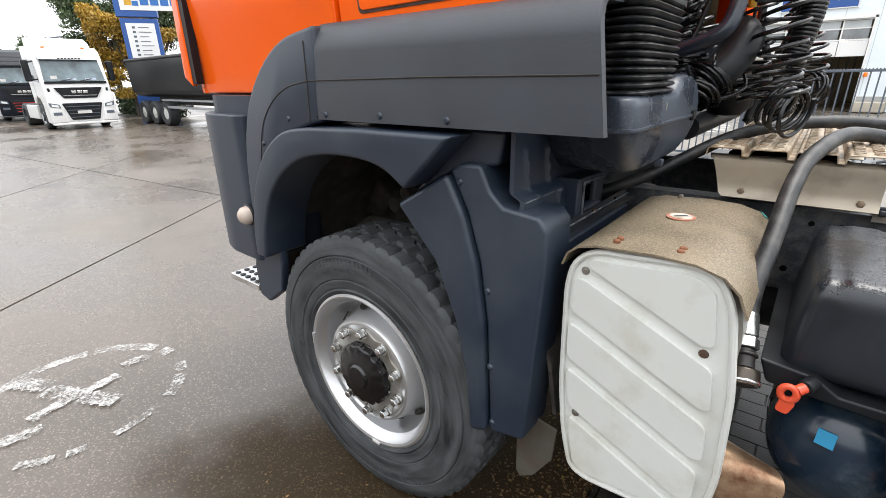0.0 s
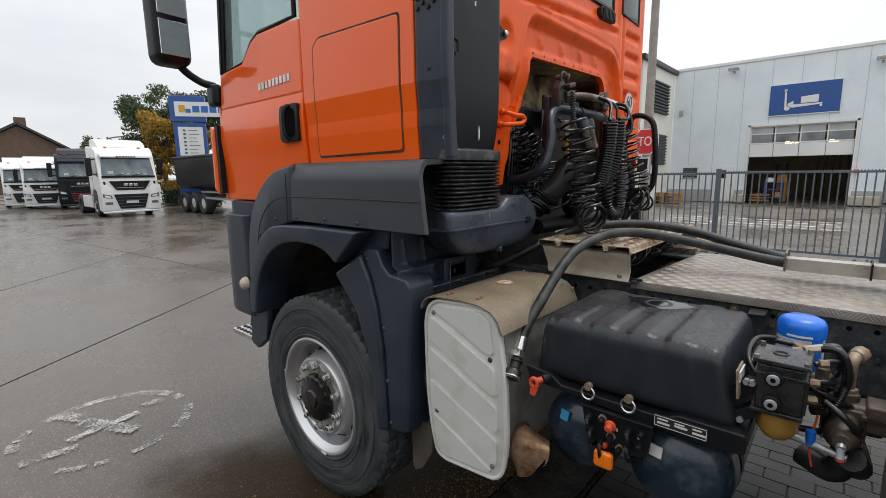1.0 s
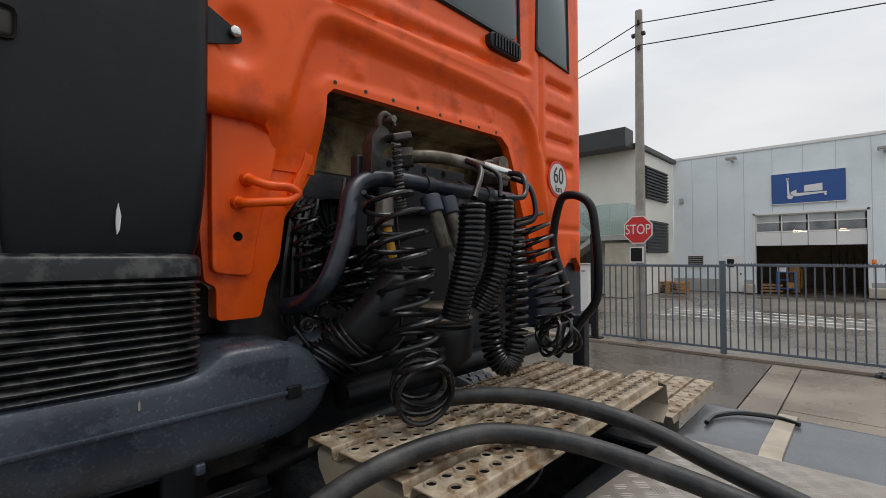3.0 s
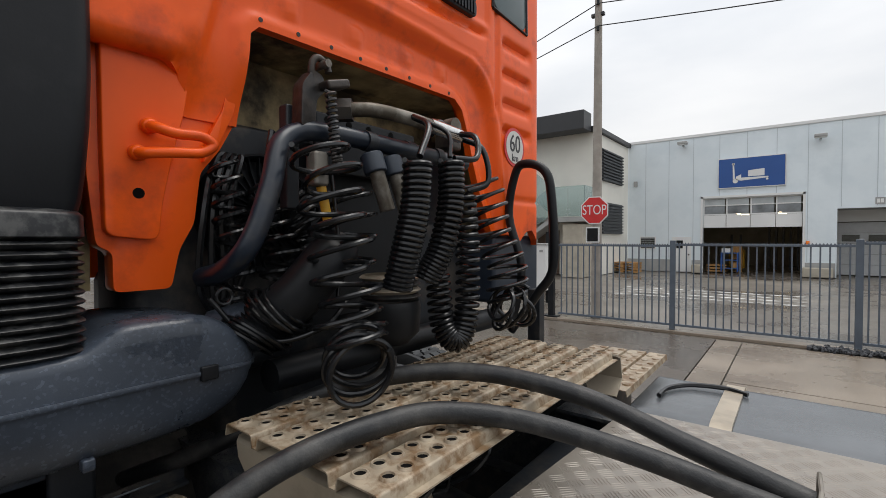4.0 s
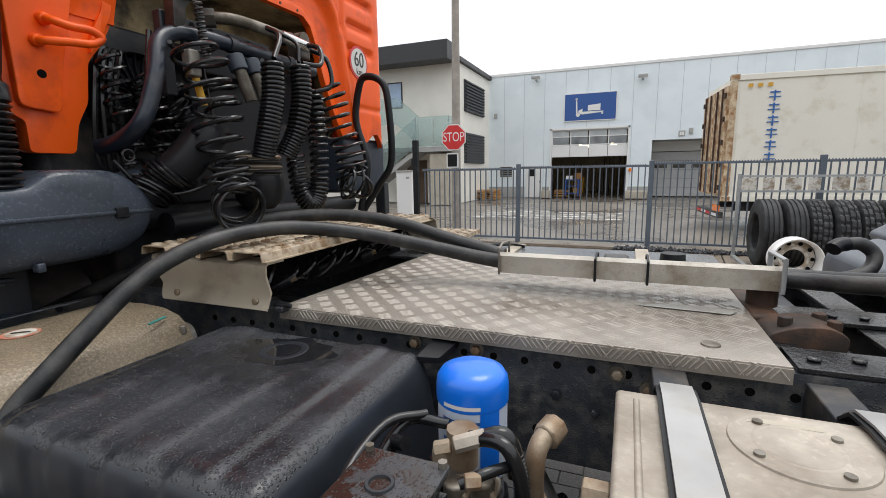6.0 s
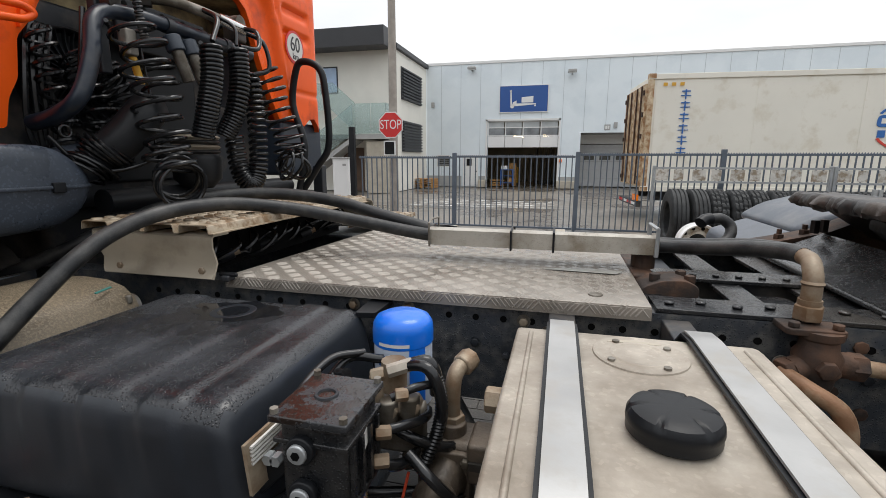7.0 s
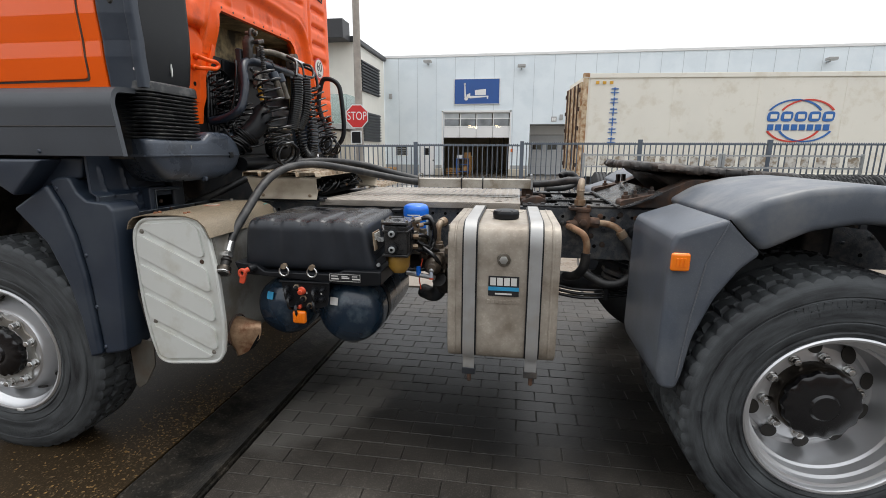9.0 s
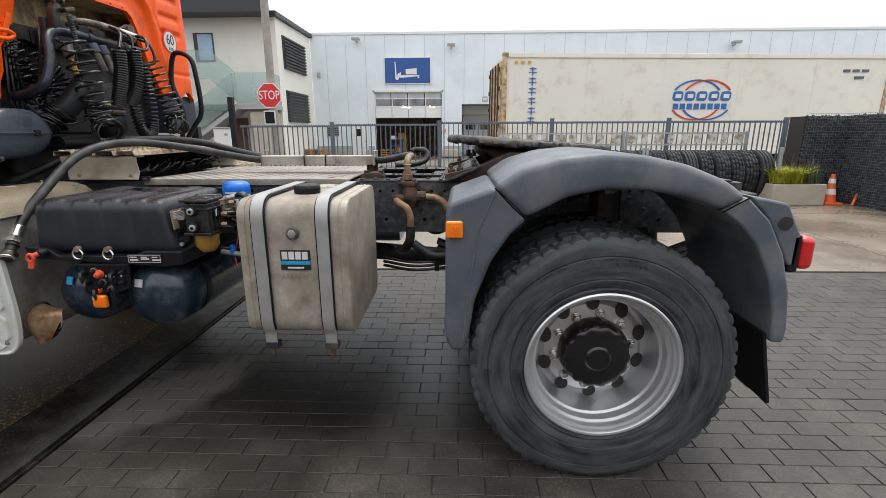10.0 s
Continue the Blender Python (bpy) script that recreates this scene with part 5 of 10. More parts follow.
part("core", box(9.75, 10.2, 4.0, 9.05, 0, 1.74), JOINT, gb)
bm = bmesh.new()
cubes = []
for k in range(7500):
    if random.random() < 0.55:
        c = Vector((9.74, random.uniform(4.0, 9.1), random.uniform(0.02, 1.74)))
    else:
        c = Vector((random.uniform(8.84, 14.0), 9.09, random.uniform(0.02, 1.73)))
    m = Matrix.Translation(c) @ Euler((random.random() * 6, random.random() * 6, random.random() * 6)).to_matrix().to_4x4()
    s = random.uniform(0.020, 0.045)
    q = [bm.verts.new(m @ Vector((a * s * random.uniform(0.6, 1.2), b * s, d2 * s * random.uniform(0.6, 1.1)))) for a, b, d2 in ((1, 0, 0), (-1, 0, 0), (0, 1, 0), (0, -1, 0), (0, 0, 1), (0, 0, -1))]
    for f3 in ((0, 2, 4), (2, 1, 4), (1, 3, 4), (3, 0, 4), (2, 0, 5), (1, 2, 5), (3, 1, 5), (0, 3, 5)):
        bm.faces.new([q[i] for i in f3])
tagged(part("stones", bm, GABION, gb, angle=10), kind="stuff")
bm = bmesh.new()
for k in range(36):
    cyl((9.68, 4.0, 0.02 + 0.05 * k), (9.68, 9.1, 0.02 + 0.05 * k), 0.0025, 4, bm)
    cyl((8.85, 9.04, 0.02 + 0.05 * k), (9.66, 9.04, 0.02 + 0.05 * k), 0.0025, 4, bm)
for k in range(103):
    cyl((9.68, 4.0 + 0.05 * k, 0.02), (9.68, 4.0 + 0.05 * k, 1.77), 0.0025, 4, bm)
for k in range(17):
    cyl((8.85 + 0.05 * k, 9.04, 0.02), (8.85 + 0.05 * k, 9.04, 1.76), 0.0025, 4, bm)
part("wire_cage", bm, FENCE, gb)

# ---- parked trucks ----
# pale mottled base colour stands for sky mirrored in the windscreens
SCREEN = mat("cab_windscreen", (0.10, 0.135, 0.150), 0.10, scale=1.6, vary=0.7, spec=0.6)


def parked_truck(base, paint, label, trim=None):
    """A cab-over truck whose front looks along +x, its front bumper at the base. trim: paint of the bumper slats."""
    o = thing("parked_truck", (0, 0, 0), label, "truck", "row of parked trucks")
    side = [(-2.2, 1.05), (-1.95, 1.05), (-1.80, 1.25), (-1.40, 1.36), (-0.98, 1.25), (-0.82, 1.0), (-0.78, 0.30), (-0.12, 0.24), (0.0, 0.34), (0.02, 1.10), (-0.02, 1.80), (-0.08, 1.98), (-0.34, 2.95), (-0.46, 3.20), (-0.75, 3.38), (-2.2, 3.46)]
    cab = part("cab", prism(side, "y", -1.22, 1.22, 0.06, seg=3), paint, o)
    part("windscreen", prism(round_poly([(-1.10, 2.0), (1.10, 2.0), (1.02, 2.92), (-1.02, 2.92)], 0.08), "x", 0.0, 0.02), SCREEN, o).data.transform(Matrix(((1, 0, -0.268, 0.470), (0, 1, 0, 0), (0, 0, 1, 0), (0, 0, 0, 1))))
    part("wiper_panel", prism([(-1.12, 1.90), (1.12, 1.90), (1.12, 1.99), (-1.12, 1.99)], "x", -0.045, 0.0), BLACK, o)
    for y in (-0.55, 0.15):
        part("wiper", tube([(-0.02, y, 2.0), (-0.045, y + 0.45, 2.10)], 0.014, 5), BLACK, o)
    part("paper_note", box(-0.075, -0.070, -0.85, -0.62, 2.08, 2.22), STICKER, o)
    for y, w in ((-0.30, 0.34), (0.35, 0.42)):
        part("dash_paper", box(-0.062, -0.056, y, y + w, 2.03, 2.12, 0.002), LABEL_BLUE, o)
    part("sun_visor", prism([(-0.30, 2.93), (-0.12, 2.86), (-0.14, 2.96), (-0.36, 3.12)], "y", -1.08, 1.08, 0.02), paint, o)
    for k in range(7):
        part("visor_bar", box(-0.118, -0.112, -0.42 + 0.12 * k, -0.34 + 0.12 * k, 2.885, 2.935), STICKER_BLACK, o)
    part("grille", prism(round_poly([(-0.60, 1.30), (0.60, 1.30), (0.88, 1.74), (-0.88, 1.74)], 0.05), "x", 0.0, 0.035, 0.01), BLACK, o)
    part("grille_strip", box(0.036, 0.045, -0.60, 0.60, 1.40, 1.425), STEEL, o)
    for k in range(3):
        part("badge_bar", box(0.036, 0.050, -0.29 + 0.21 * k, -0.12 + 0.21 * k, 1.50, 1.61, 0.006), STEEL, o)
    low = part("lower_grille", prism(round_poly([(-0.52, 0.40), (0.52, 0.40), (0.74, 1.10), (-0.74, 1.10)], 0.05), "x", 0.01, 0.045, 0.01), BLACK, o)
    for k in range(4):
        part("bumper_slat", box(0.046, 0.060, -0.52 - 0.04 * k, 0.52 + 0.04 * k, 0.50 + 0.15 * k, 0.525 + 0.15 * k), trim or FENCE, low)
    part("bumper_lip", box(-0.25, 0.055, -1.20, 1.20, 0.20, 0.30, 0.03), FRAME if paint is not WHITE else paint, o)
    part("plate", box(0.061, 0.066, -0.26, 0.26, 0.66, 0.78), STICKER, low)
    for s in (-1, 1):
        part("corner_panel", prism(round_poly([(s * 0.66, 0.32), (s * 1.225, 0.32), (s * 1.225, 1.50), (s * 1.0, 1.60), (s * 0.80, 1.22)], 0.06), "x", -0.20, 0.055, 0.03, seg=3), paint, o)
        hl = part("headlamp", prism(round_poly([(s * 0.80, 0.90), (s * 1.17, 0.96), (s * 1.20, 1.14), (s * 0.84, 1.06)], 0.03), "x", 0.03, 0.070, 0.01), FENCE, o)
        part("lamp_glass", prism(round_poly([(s * 0.86, 0.935), (s * 1.10, 0.975), (s * 1.12, 1.08), (s * 0.89, 1.03)], 0.02), "x", 0.071, 0.076), SIGN_WHITE, hl)
        part("fog_lamp", box(0.056, 0.066, min(s * 0.82, s * 1.12), max(s * 0.82, s * 1.12), 0.62, 0.74), FENCE, o)
        part("air_slot", prism([(s * 0.98, 1.36), (s * 1.06, 1.36), (s * 1.10, 1.72), (s * 1.02, 1.72)], "x", 0.0, 0.03), BLACK, o)
        mi = part("mirror", box(-0.55, -0.35, min(s * 1.38, s * 1.62), max(s * 1.38, s * 1.62), 2.0, 2.85, 0.05), BLACK, o)
        part("mirror_arm", cyl((-0.4, s * 1.2, 2.8), (-0.45, s * 1.42, 2.75), 0.03, 8), BLACK, mi)
        part("mirror_arm", cyl((-0.4, s * 1.2, 2.08), (-0.45, s * 1.42, 2.08), 0.03, 8), BLACK, mi)
        part("door_glass", prism([(-1.35, 2.05), (-0.28, 1.95), (-0.45, 2.85), (-1.35, 2.90)], "y", min(s * 1.205, s * 1.228), max(s * 1.205, s * 1.228)), DARKGLASS, o)
        part("door_seam", box(-1.42, -1.40, min(s * 1.21, s * 1.224), max(s * 1.21, s * 1.224), 1.15, 3.0), FENCE, o)
        wh = part("wheel", lathe([(0.0, -0.02), (0.16, -0.05), (0.17, 0.02), (0.28, 0.06), (0.30, 0.0), (0.46, -0.01), (0.52, 0.05), (0.52, 0.30), (0.0, 0.3)], (-1.38, 0, 0.52), "y", 30), RUBBER, o)
        wh.data.transform(Matrix.Diagonal((1, -s, 1, 1)) @ Matrix.Translation((0, -1.20, 0)))
        rim = part("rim", lathe([(0.0, -0.025), (0.15, -0.055), (0.16, 0.01), (0.27, 0.05), (0.285, -0.005)], (-1.38, 0, 0.52), "y", 24), GALV, wh)
        rim.data.transform(Matrix.Diagonal((1, -s, 1, 1)) @ Matrix.Translation((0, -1.205, 0)))
        wh2 = part("wheel", lathe([(0.0, 0.10), (0.26, 0.10), (0.30, 0.0), (0.46, -0.01), (0.52, 0.05), (0.52, 0.55), (0.0, 0.55)], (-5.0, 0, 0.52), "y", 30), RUBBER, o)
        wh2.data.transform(Matrix.Diagonal((1, -s, 1, 1)) @ Matrix.Translation((0, -1.22, 0)))
        part("side_skirt", box(-4.2, -2.2, min(s * 1.1, s * 1.22), max(s * 1.1, s * 1.22), 0.4, 1.0, 0.03), paint, o)
    part("roof_fairing", prism([(-0.7, 3.36), (-0.95, 3.62), (-1.4, 3.78), (-2.2, 3.80), (-2.2, 3.44)], "y", -1.02, 1.02, 0.05, seg=3), paint, o)
    for y in (-0.7, 0.7):
        part("roof_marker", box(-0.72, -0.64, y - 0.06, y + 0.06, 3.35, 3.40), AMBER, o)
    part("chassis", box(-6.2, -1.0, -0.45, 0.45, 0.75, 1.0), FRAME, o)
    part("underbody", box(-2.2, -0.3, -1.0, 1.0, 0.45, 1.05), FRAME, o)
    o.matrix_basis = base @ Matrix.Scale(0.88, 4)
    return o


tw = parked_truck(pose(-22.6, 5.85, 0, 0, 0, -1), WHITE, "white cab-over tractor truck parked on the wet yard")
copy_thing(tw, pose(-33.2, 4.50, 0, 0, 0, -8) @ Matrix.Scale(0.88, 4))
copy_thing(tw, pose(-35.5, 3.90, 0, 0, 0, -6) @ Matrix.Scale(0.88, 4))
copy_thing(tw, pose(-42.5, 0.0, 0, 0, 0, -3) @ Matrix.Scale(0.88, 4))
parked_truck(pose(-31.0, 5.80, 0, 0, 0, -9), NAVY, "dark navy cab-over truck with red bumper slats", RED_RING)
parked_truck(pose(-47.0, 3.45, 0, 0, 0, 78), YELLOW, "yellow cab-over truck parked sideways behind the row")

tp = thing("tipper_trailer", (-21, 8.4, 0), "glossy black tipper semitrailer with three axles", "trailer")
TM = Matrix.Translation((-22.5, 9.35, 0)) @ Matrix.Rotation(radians(-1), 4, "Z") @ Matrix.Diagonal((1, 1, 0.92, 1))


def tpart(name, bm, material, label=""):
    bm.transform(TM)
    return part(name, bm, material, tp, label)


tpart("tub", loft([[(-1.3, -0.75, 1.18), (6.5, -0.75, 1.18), (6.5, 0.75, 1.18), (-1.3, 0.75, 1.18)], [(-1.35, -1.1, 1.26), (6.7, -1.1, 1.26), (6.7, 1.1, 1.26), (-1.35, 1.1, 1.26)], [(-1.4, -1.22, 1.50), (6.9, -1.22, 1.50), (6.9, 1.22, 1.50), (-1.4, 1.22, 1.50)], [(-1.5, -1.24, 2.75), (7.0, -1.24, 2.75), (7.0, 1.24, 2.75), (-1.5, 1.24, 2.75)]]), TIPPER)
tpart("top_rail", box(-1.55, 7.05, -1.3, 1.3, 2.72, 2.84, 0.03), TIPPER)
tpart("chassis", box(-0.6, 6.5, -0.5, 0.5, 0.85, 1.24), FRAME)
tpart("side_guard", box(1.6, 6.0, -1.24, -1.2, 0.75, 0.85), GALV)
tpart("side_guard", box(1.6, 6.0, -1.24, -1.2, 1.05, 1.12), GALV)
for x in (-0.6, 0.55, 1.7):
    tpart("wheel", lathe([(0.0, 0.06), (0.22, 0.06), (0.28, 0.0), (0.46, -0.01), (0.51, 0.06), (0.51, 0.35), (0.0, 0.35)], (x, -1.24, 0.51), "y", 30), RUBBER)
    tpart("hub", lathe([(0.0, 0.02), (0.10, 0.02), (0.27, 0.05)], (x, -1.252, 0.51), "y", 24), SHIELD)
tpart("rear_bumper", box(-1.5, -1.35, -1.2, 1.2, 0.55, 0.68), FRAME)

py = thing("pylon_sign", (-25.5, 10.2, 0), "tall blue company pylon sign with white panels", "sign")
PM = Matrix.Translation((-25.0, 9.75, 0)) @ Matrix.Rotation(radians(58), 4, "Z")


def ppart(name, bm, material):
    bm.transform(PM)
    return part(name, bm, material, py)


ppart("upright", box(-1.05, 0.45, -0.12, 0.12, 0, 4.4, 0.02), SIGN_BLUE)
ppart("head", box(-1.15, 0.50, -0.16, 0.16, 4.45, 5.75, 0.03), SIGN_BLUE)
ppart("head_panel", box(-0.90, 2.3, -0.185, -0.165, 4.72, 5.45, 0.005), SIGN_WHITE)
ppart("emblem", box(-0.70, -0.42, -0.195, -0.187, 4.92, 5.28, 0.003), YELLOW)
ppart("emblem", box(-0.40, -0.16, -0.195, -0.187, 4.90, 5.10, 0.003), CONT_BLUE)
for k in range(5):
    ppart("name_bar", box(-0.08 + 0.40 * k, 0.25 + 0.40 * k, -0.195, -0.187, 4.93, 5.25, 0.003), CONT_BLUE)
ppart("list_panel", box(-0.85, 0.30, -0.145, -0.125, 2.75, 4.20, 0.005), SIGN_WHITE)
for k in range(7):
    ppart("list_icon", box(-0.62, -0.50, -0.153, -0.147, 3.98 - 0.19 * k, 4.07 - 0.19 * k), FENCE)
    ppart("list_line", box(-0.38, 0.05 + 0.08 * math.sin(k * 2.0), -0.153, -0.147, 4.01 - 0.19 * k, 4.04 - 0.19 * k), FENCE)

# ---- trees, hedge, house ----
def tree(base, h, r, material, label, n=900, trunk=0.16, leaf=0.30, low=0.48):
    x, y = base
    o = thing("tree", (x, y, 0), label, "tree")
    top = Vector((x + 0.3, y, h * 0.62))
    bm = tube(smooth_path([(x, y, -0.05), (x + 0.05, y, h * 0.25), top], 4), trunk, 8, radii=[trunk * (1 - 0.6 * i / 8) for i in range(9)])
    tips = []
    for k in range(9):
        a = k * 2.4
        s = Vector((x, y, h * (0.25 + 0.04 * k)))
        e = Vector((x + r * 0.75 * math.cos(a) * random.uniform(0.6, 1), y + r * 0.75 * math.sin(a) * random.uniform(0.6, 1), h * random.uniform(low, 0.9)))
        tube([s, s.lerp(e, 0.5) + Vector((0, 0, 0.2)), e], trunk * 0.4, 6, bm, radii=[trunk * 0.5, trunk * 0.3, trunk * 0.12])
        tips.append(e)
    part("trunk", bm, BARK, o)
    bm = bmesh.new()
    clumps = [t + Vector((random.gauss(0, r * 0.22), random.gauss(0, r * 0.22), random.gauss(0, r * 0.2))) for t in tips for _ in range(7)] + [Vector((x, y, h * 0.85)) + Vector((random.gauss(0, r * .3), random.gauss(0, r * .3), random.gauss(0, r * .15))) for _ in range(6)]
    for k in range(n):
        c = random.choice(clumps) + Vector([max(-0.20, min(0.20, random.gauss(0, 0.125))) * r * f for f in (1, 1, 0.8)])
        if c.z < h * 0.18:
            continue
        rot = Euler((random.random() * 6, random.random() * 6, random.random() * 6)).to_matrix()
        s = leaf * random.uniform(0.4, 1.0)
        q = [bm.verts.new(c + rot @ Vector(p)) for p in ((-s, 0, 0), (0, -s * 0.5, s * 0.1), (s, 0, 0), (0, s * 0.5, s * 0.1))]
        bm.faces.new(q)
    tagged(part("crown", bm, material, o), kind="stuff")
    return o


tree((-33, 10.6), 6.5, 2.4, LEAF_GREEN, "broad dull green tree behind the parked trucks", 26000, 0.22, 0.12)
tree((-36, 14.2), 7.9, 3.0, LEAF_GREEN, "tall dull green tree behind the pylon", 26000, 0.25, 0.12)
tree((-28.5, 9.8), 5.3, 1.8, LEAF_YELLOW, "yellow autumn tree beside the blue pylon", 26000, 0.14, 0.10, 0.32)
tree((-30, 15.5), 5.2, 2.0, LEAF_YELLOW, "yellow autumn tree behind the tipper trailer", 8000, 0.16, 0.13)
tree((-62, 13.6), 6.0, 2.0, LEAF_GREEN, "distant green tree behind the trucks", 6000, 0.2, 0.16)
tree((-70, 3.0), 5.5, 2.4, LEAF_GREEN, "distant green tree beside the house", 6000, 0.2, 0.18)
bm = bmesh.new()
for k in range(6000):
    c = Vector((random.uniform(-33, -25.6), random.uniform(10.2, 11.2), random.uniform(0.0, 1.35) + 0.06 * random.gauss(0, 1)))
    rot = Euler((random.random() * 6, random.random() * 6, random.random() * 6)).to_matrix()
    s = random.uniform(0.05, 0.12)
    bm.faces.new([bm.verts.new(c + rot @ Vector(p)) for p in ((-s, 0, 0), (0, -s * 0.6, 0), (s, 0, 0), (0, s * 0.6, 0))])
solo("hedge", bm, HEDGE, "clipped dark green hedge behind the trailers", "hedge", kind="stuff")
hs = thing("house", (-70, 6, 0), "far brown brick house with steep gable roof", "house")
part("wall", prism([(1.0, 0), (15, 0), (15, 3.3), (8, 7.6), (1.0, 3.3)], "x", -80, -70), BRICK_FAR, hs)
part("roof", prism([(0.4, 3.0), (8, 7.7), (15.6, 3.0), (15.6, 3.3), (8, 8.0), (0.4, 3.3)], "x", -80.3, -69.6), ROOF_DARK, hs)
part("chimney", box(-75, -74, 8.4, 9.4, 7, 8.9), BRICK_FAR, hs)
solo("street_lamp", tube(smooth_path([(-48, 11.2, 0), (-48, 11.2, 4.7), (-47.9, 11.35, 5.05), (-47.5, 12.1, 5.2), (-47.45, 12.3, 5.2)], 5), 0.06, 6, radii=[0.06] * 18 + [0.10] * 3), FENCE, "grey street lamp with curved arm", "lamp")
# unseen dark wall added behind the camera to deepen reflections on the cab side
tagged(finish("backdrop", prism([(-60, -22), (60, -22), (60, -21), (-60, -21)], "z", 0, 6.5), BRICK_FAR), "unseen plain brown wall added behind the camera for reflections", "wall", kind="structure")

# ---- the tractor truck ----
truck = thing("tractor_truck", (0.8, 2.175, 0), "orange tractor truck with dark grey fenders on the wet yard", "truck")
MID = 2.175


def P(name, bm, material, parent=truck, label="", angle=38):
    return part(name, bm, material, parent, label, angle)


def bolt(p, axis, r=0.012, h=0.008, material=STEEL, parent=truck, name="bolt"):
    d = Vector({"x": (1, 0, 0), "y": (0, -1, 0), "z": (0, 0, 1)}[axis])
    return P(name, cyl(p, Vector(p) + d * h, r, 6, bevel=r * 0.15), material, parent)


def dome(p, axis, r=0.011, material=BLACK, parent=truck, name="rivet"):
    d = Vector({"x": (1, 0, 0), "y": (0, -1, 0), "z": (0, 0, 1)}[axis])
    return P(name, cyl(p, Vector(p) + d * r * 0.6, r, 10, r2=r * 0.55), material, parent)


# wheels -----------------------------------------------------------------
def tyre_mesh(cx, y_face, r, width, inward, cz):
    """inward: +1 when the tyre runs on to larger y from its face."""
    prof = [(0.300, 0.030), (0.312, 0.010), (0.333, -0.001), (0.340, 0.003), (0.347, -0.001), (0.372, -0.004), (0.376, 0.000), (0.380, -0.004), (0.43, -0.006), (0.462, -0.004), (0.466, 0.001), (0.470, -0.003), (0.495, 0.000), (0.510, 0.004), (0.522, 0.010), (r, 0.022), (r, 0.070), (r - 0.016, 0.083), (r - 0.016, 0.090),
            (r + 0.002, 0.095), (r + 0.002, 0.150), (r - 0.016, 0.155), (r - 0.016, 0.162), (r + 0.002, 0.167), (r + 0.002, width - 0.09), (r - 0.016, width - 0.085), (r, width - 0.078), (r, width - 0.05), (0.50, width - 0.015), (0.40, width), (0.31, width - 0.02)]

    def warp(i, j, rad, h):
        if i in (15, 16) and j % 4 == 0:
            rad -= 0.011
        if i == 14 and j % 4 == 0:
            rad -= 0.008
        if i == 13 and j % 4 == 0:
            rad -= 0.005
        if 17 <= i <= 25:
            h += 0.012 * (1 if (j // 3) % 2 else -1)
        if i in (19, 20, 23, 24) and j % 6 == 0:
            rad -= 0.013
        return rad, h
    bm = lathe([(a, y_face + inward * h) for a, h in prof], (cx, 0, cz), "y", 216, warp=warp)
    return bm


def raised_marks(cx, cz, y, parent, spans):
    """Raised unreadable lettering on a sidewall: (middle angle, radius, count, height)."""
    bm = bmesh.new()
    for mid, rad, n, hh in spans:
        for k in range(n):
            a = radians(mid) + (k - (n - 1) / 2) * hh * 0.95 / rad
            d, s = Vector((math.cos(a), 0, math.sin(a))), Vector((-math.sin(a), 0, math.cos(a)))
            c = Vector((cx, y - 0.0062, cz)) + d * rad
            for u0, u1, v0, v1 in ((-0.36, -0.22, -0.5, 0.5), (0.22, 0.36, -0.5, 0.5), (-0.3, 0.3, 0.36, 0.5) if k % 2 else (-0.3, 0.3, -0.07, 0.07)):
                q = [c + s * hh * u + d * hh * v for u, v in ((u0, v0), (u1, v0), (u1, v1), (u0, v1))]
                lo, hi = [bm.verts.new(p + Vector((0, 0.006, 0))) for p in q], [bm.verts.new(p) for p in q]
                bm.faces.new(hi)
                for i in range(4):
                    bm.faces.new((lo[i], lo[(i + 1) % 4], hi[(i + 1) % 4], hi[i]))
    tagged(P("raised_mark", bm, RUBBER_FRONT if cx < 0 else RUBBER_REAR, parent), kind="stuff")


def wheel_nuts(cx, cz, y, parent, r=0.1675, n=10, out=-1, size=0.016, length=0.032, phase=18):
    for k in range(n):
        a = 2 * math.pi * k / n + radians(phase)
        p = Vector((cx + r * math.cos(a), y, cz + r * math.sin(a)))
        nut = bmesh.new()
        cyl(p, p + Vector((0, out * 0.006, 0)), size * 1.35, 12, nut)
        cyl(p + Vector((0, out * 0.006, 0)), p + Vector((0, out * length, 0)), size, 6, nut, bevel=0.003)
        P("wheel_nut", nut, STEEL, parent)


def hub_cap(cx, cz, y, r, depth, parent, lobes=16):
    """A black scalloped hub cover standing out towards -y."""
    def warp(i, j, rad, h):
        return (rad * (1 + 0.028 * math.cos(j * 2 * math.pi * lobes / 128)) if 0 < i < 4 else rad, h)
    prof = [(r * 0.9, y), (r, y - depth * 0.25), (r * 0.98, y - depth * 0.62), (r * 0.88, y - depth * 0.78), (r * 0.62, y - depth * 0.80), (r * 0.56, y - depth * 0.86), (r * 0.40, y - depth * 0.86), (r * 0.34, y - depth), (0.0, y - depth)]
    P("hub_cap", lathe(prof, (cx, 0, cz), "y", 128, warp=warp), GLOSS_BLACK, parent, "scalloped black hub cover")


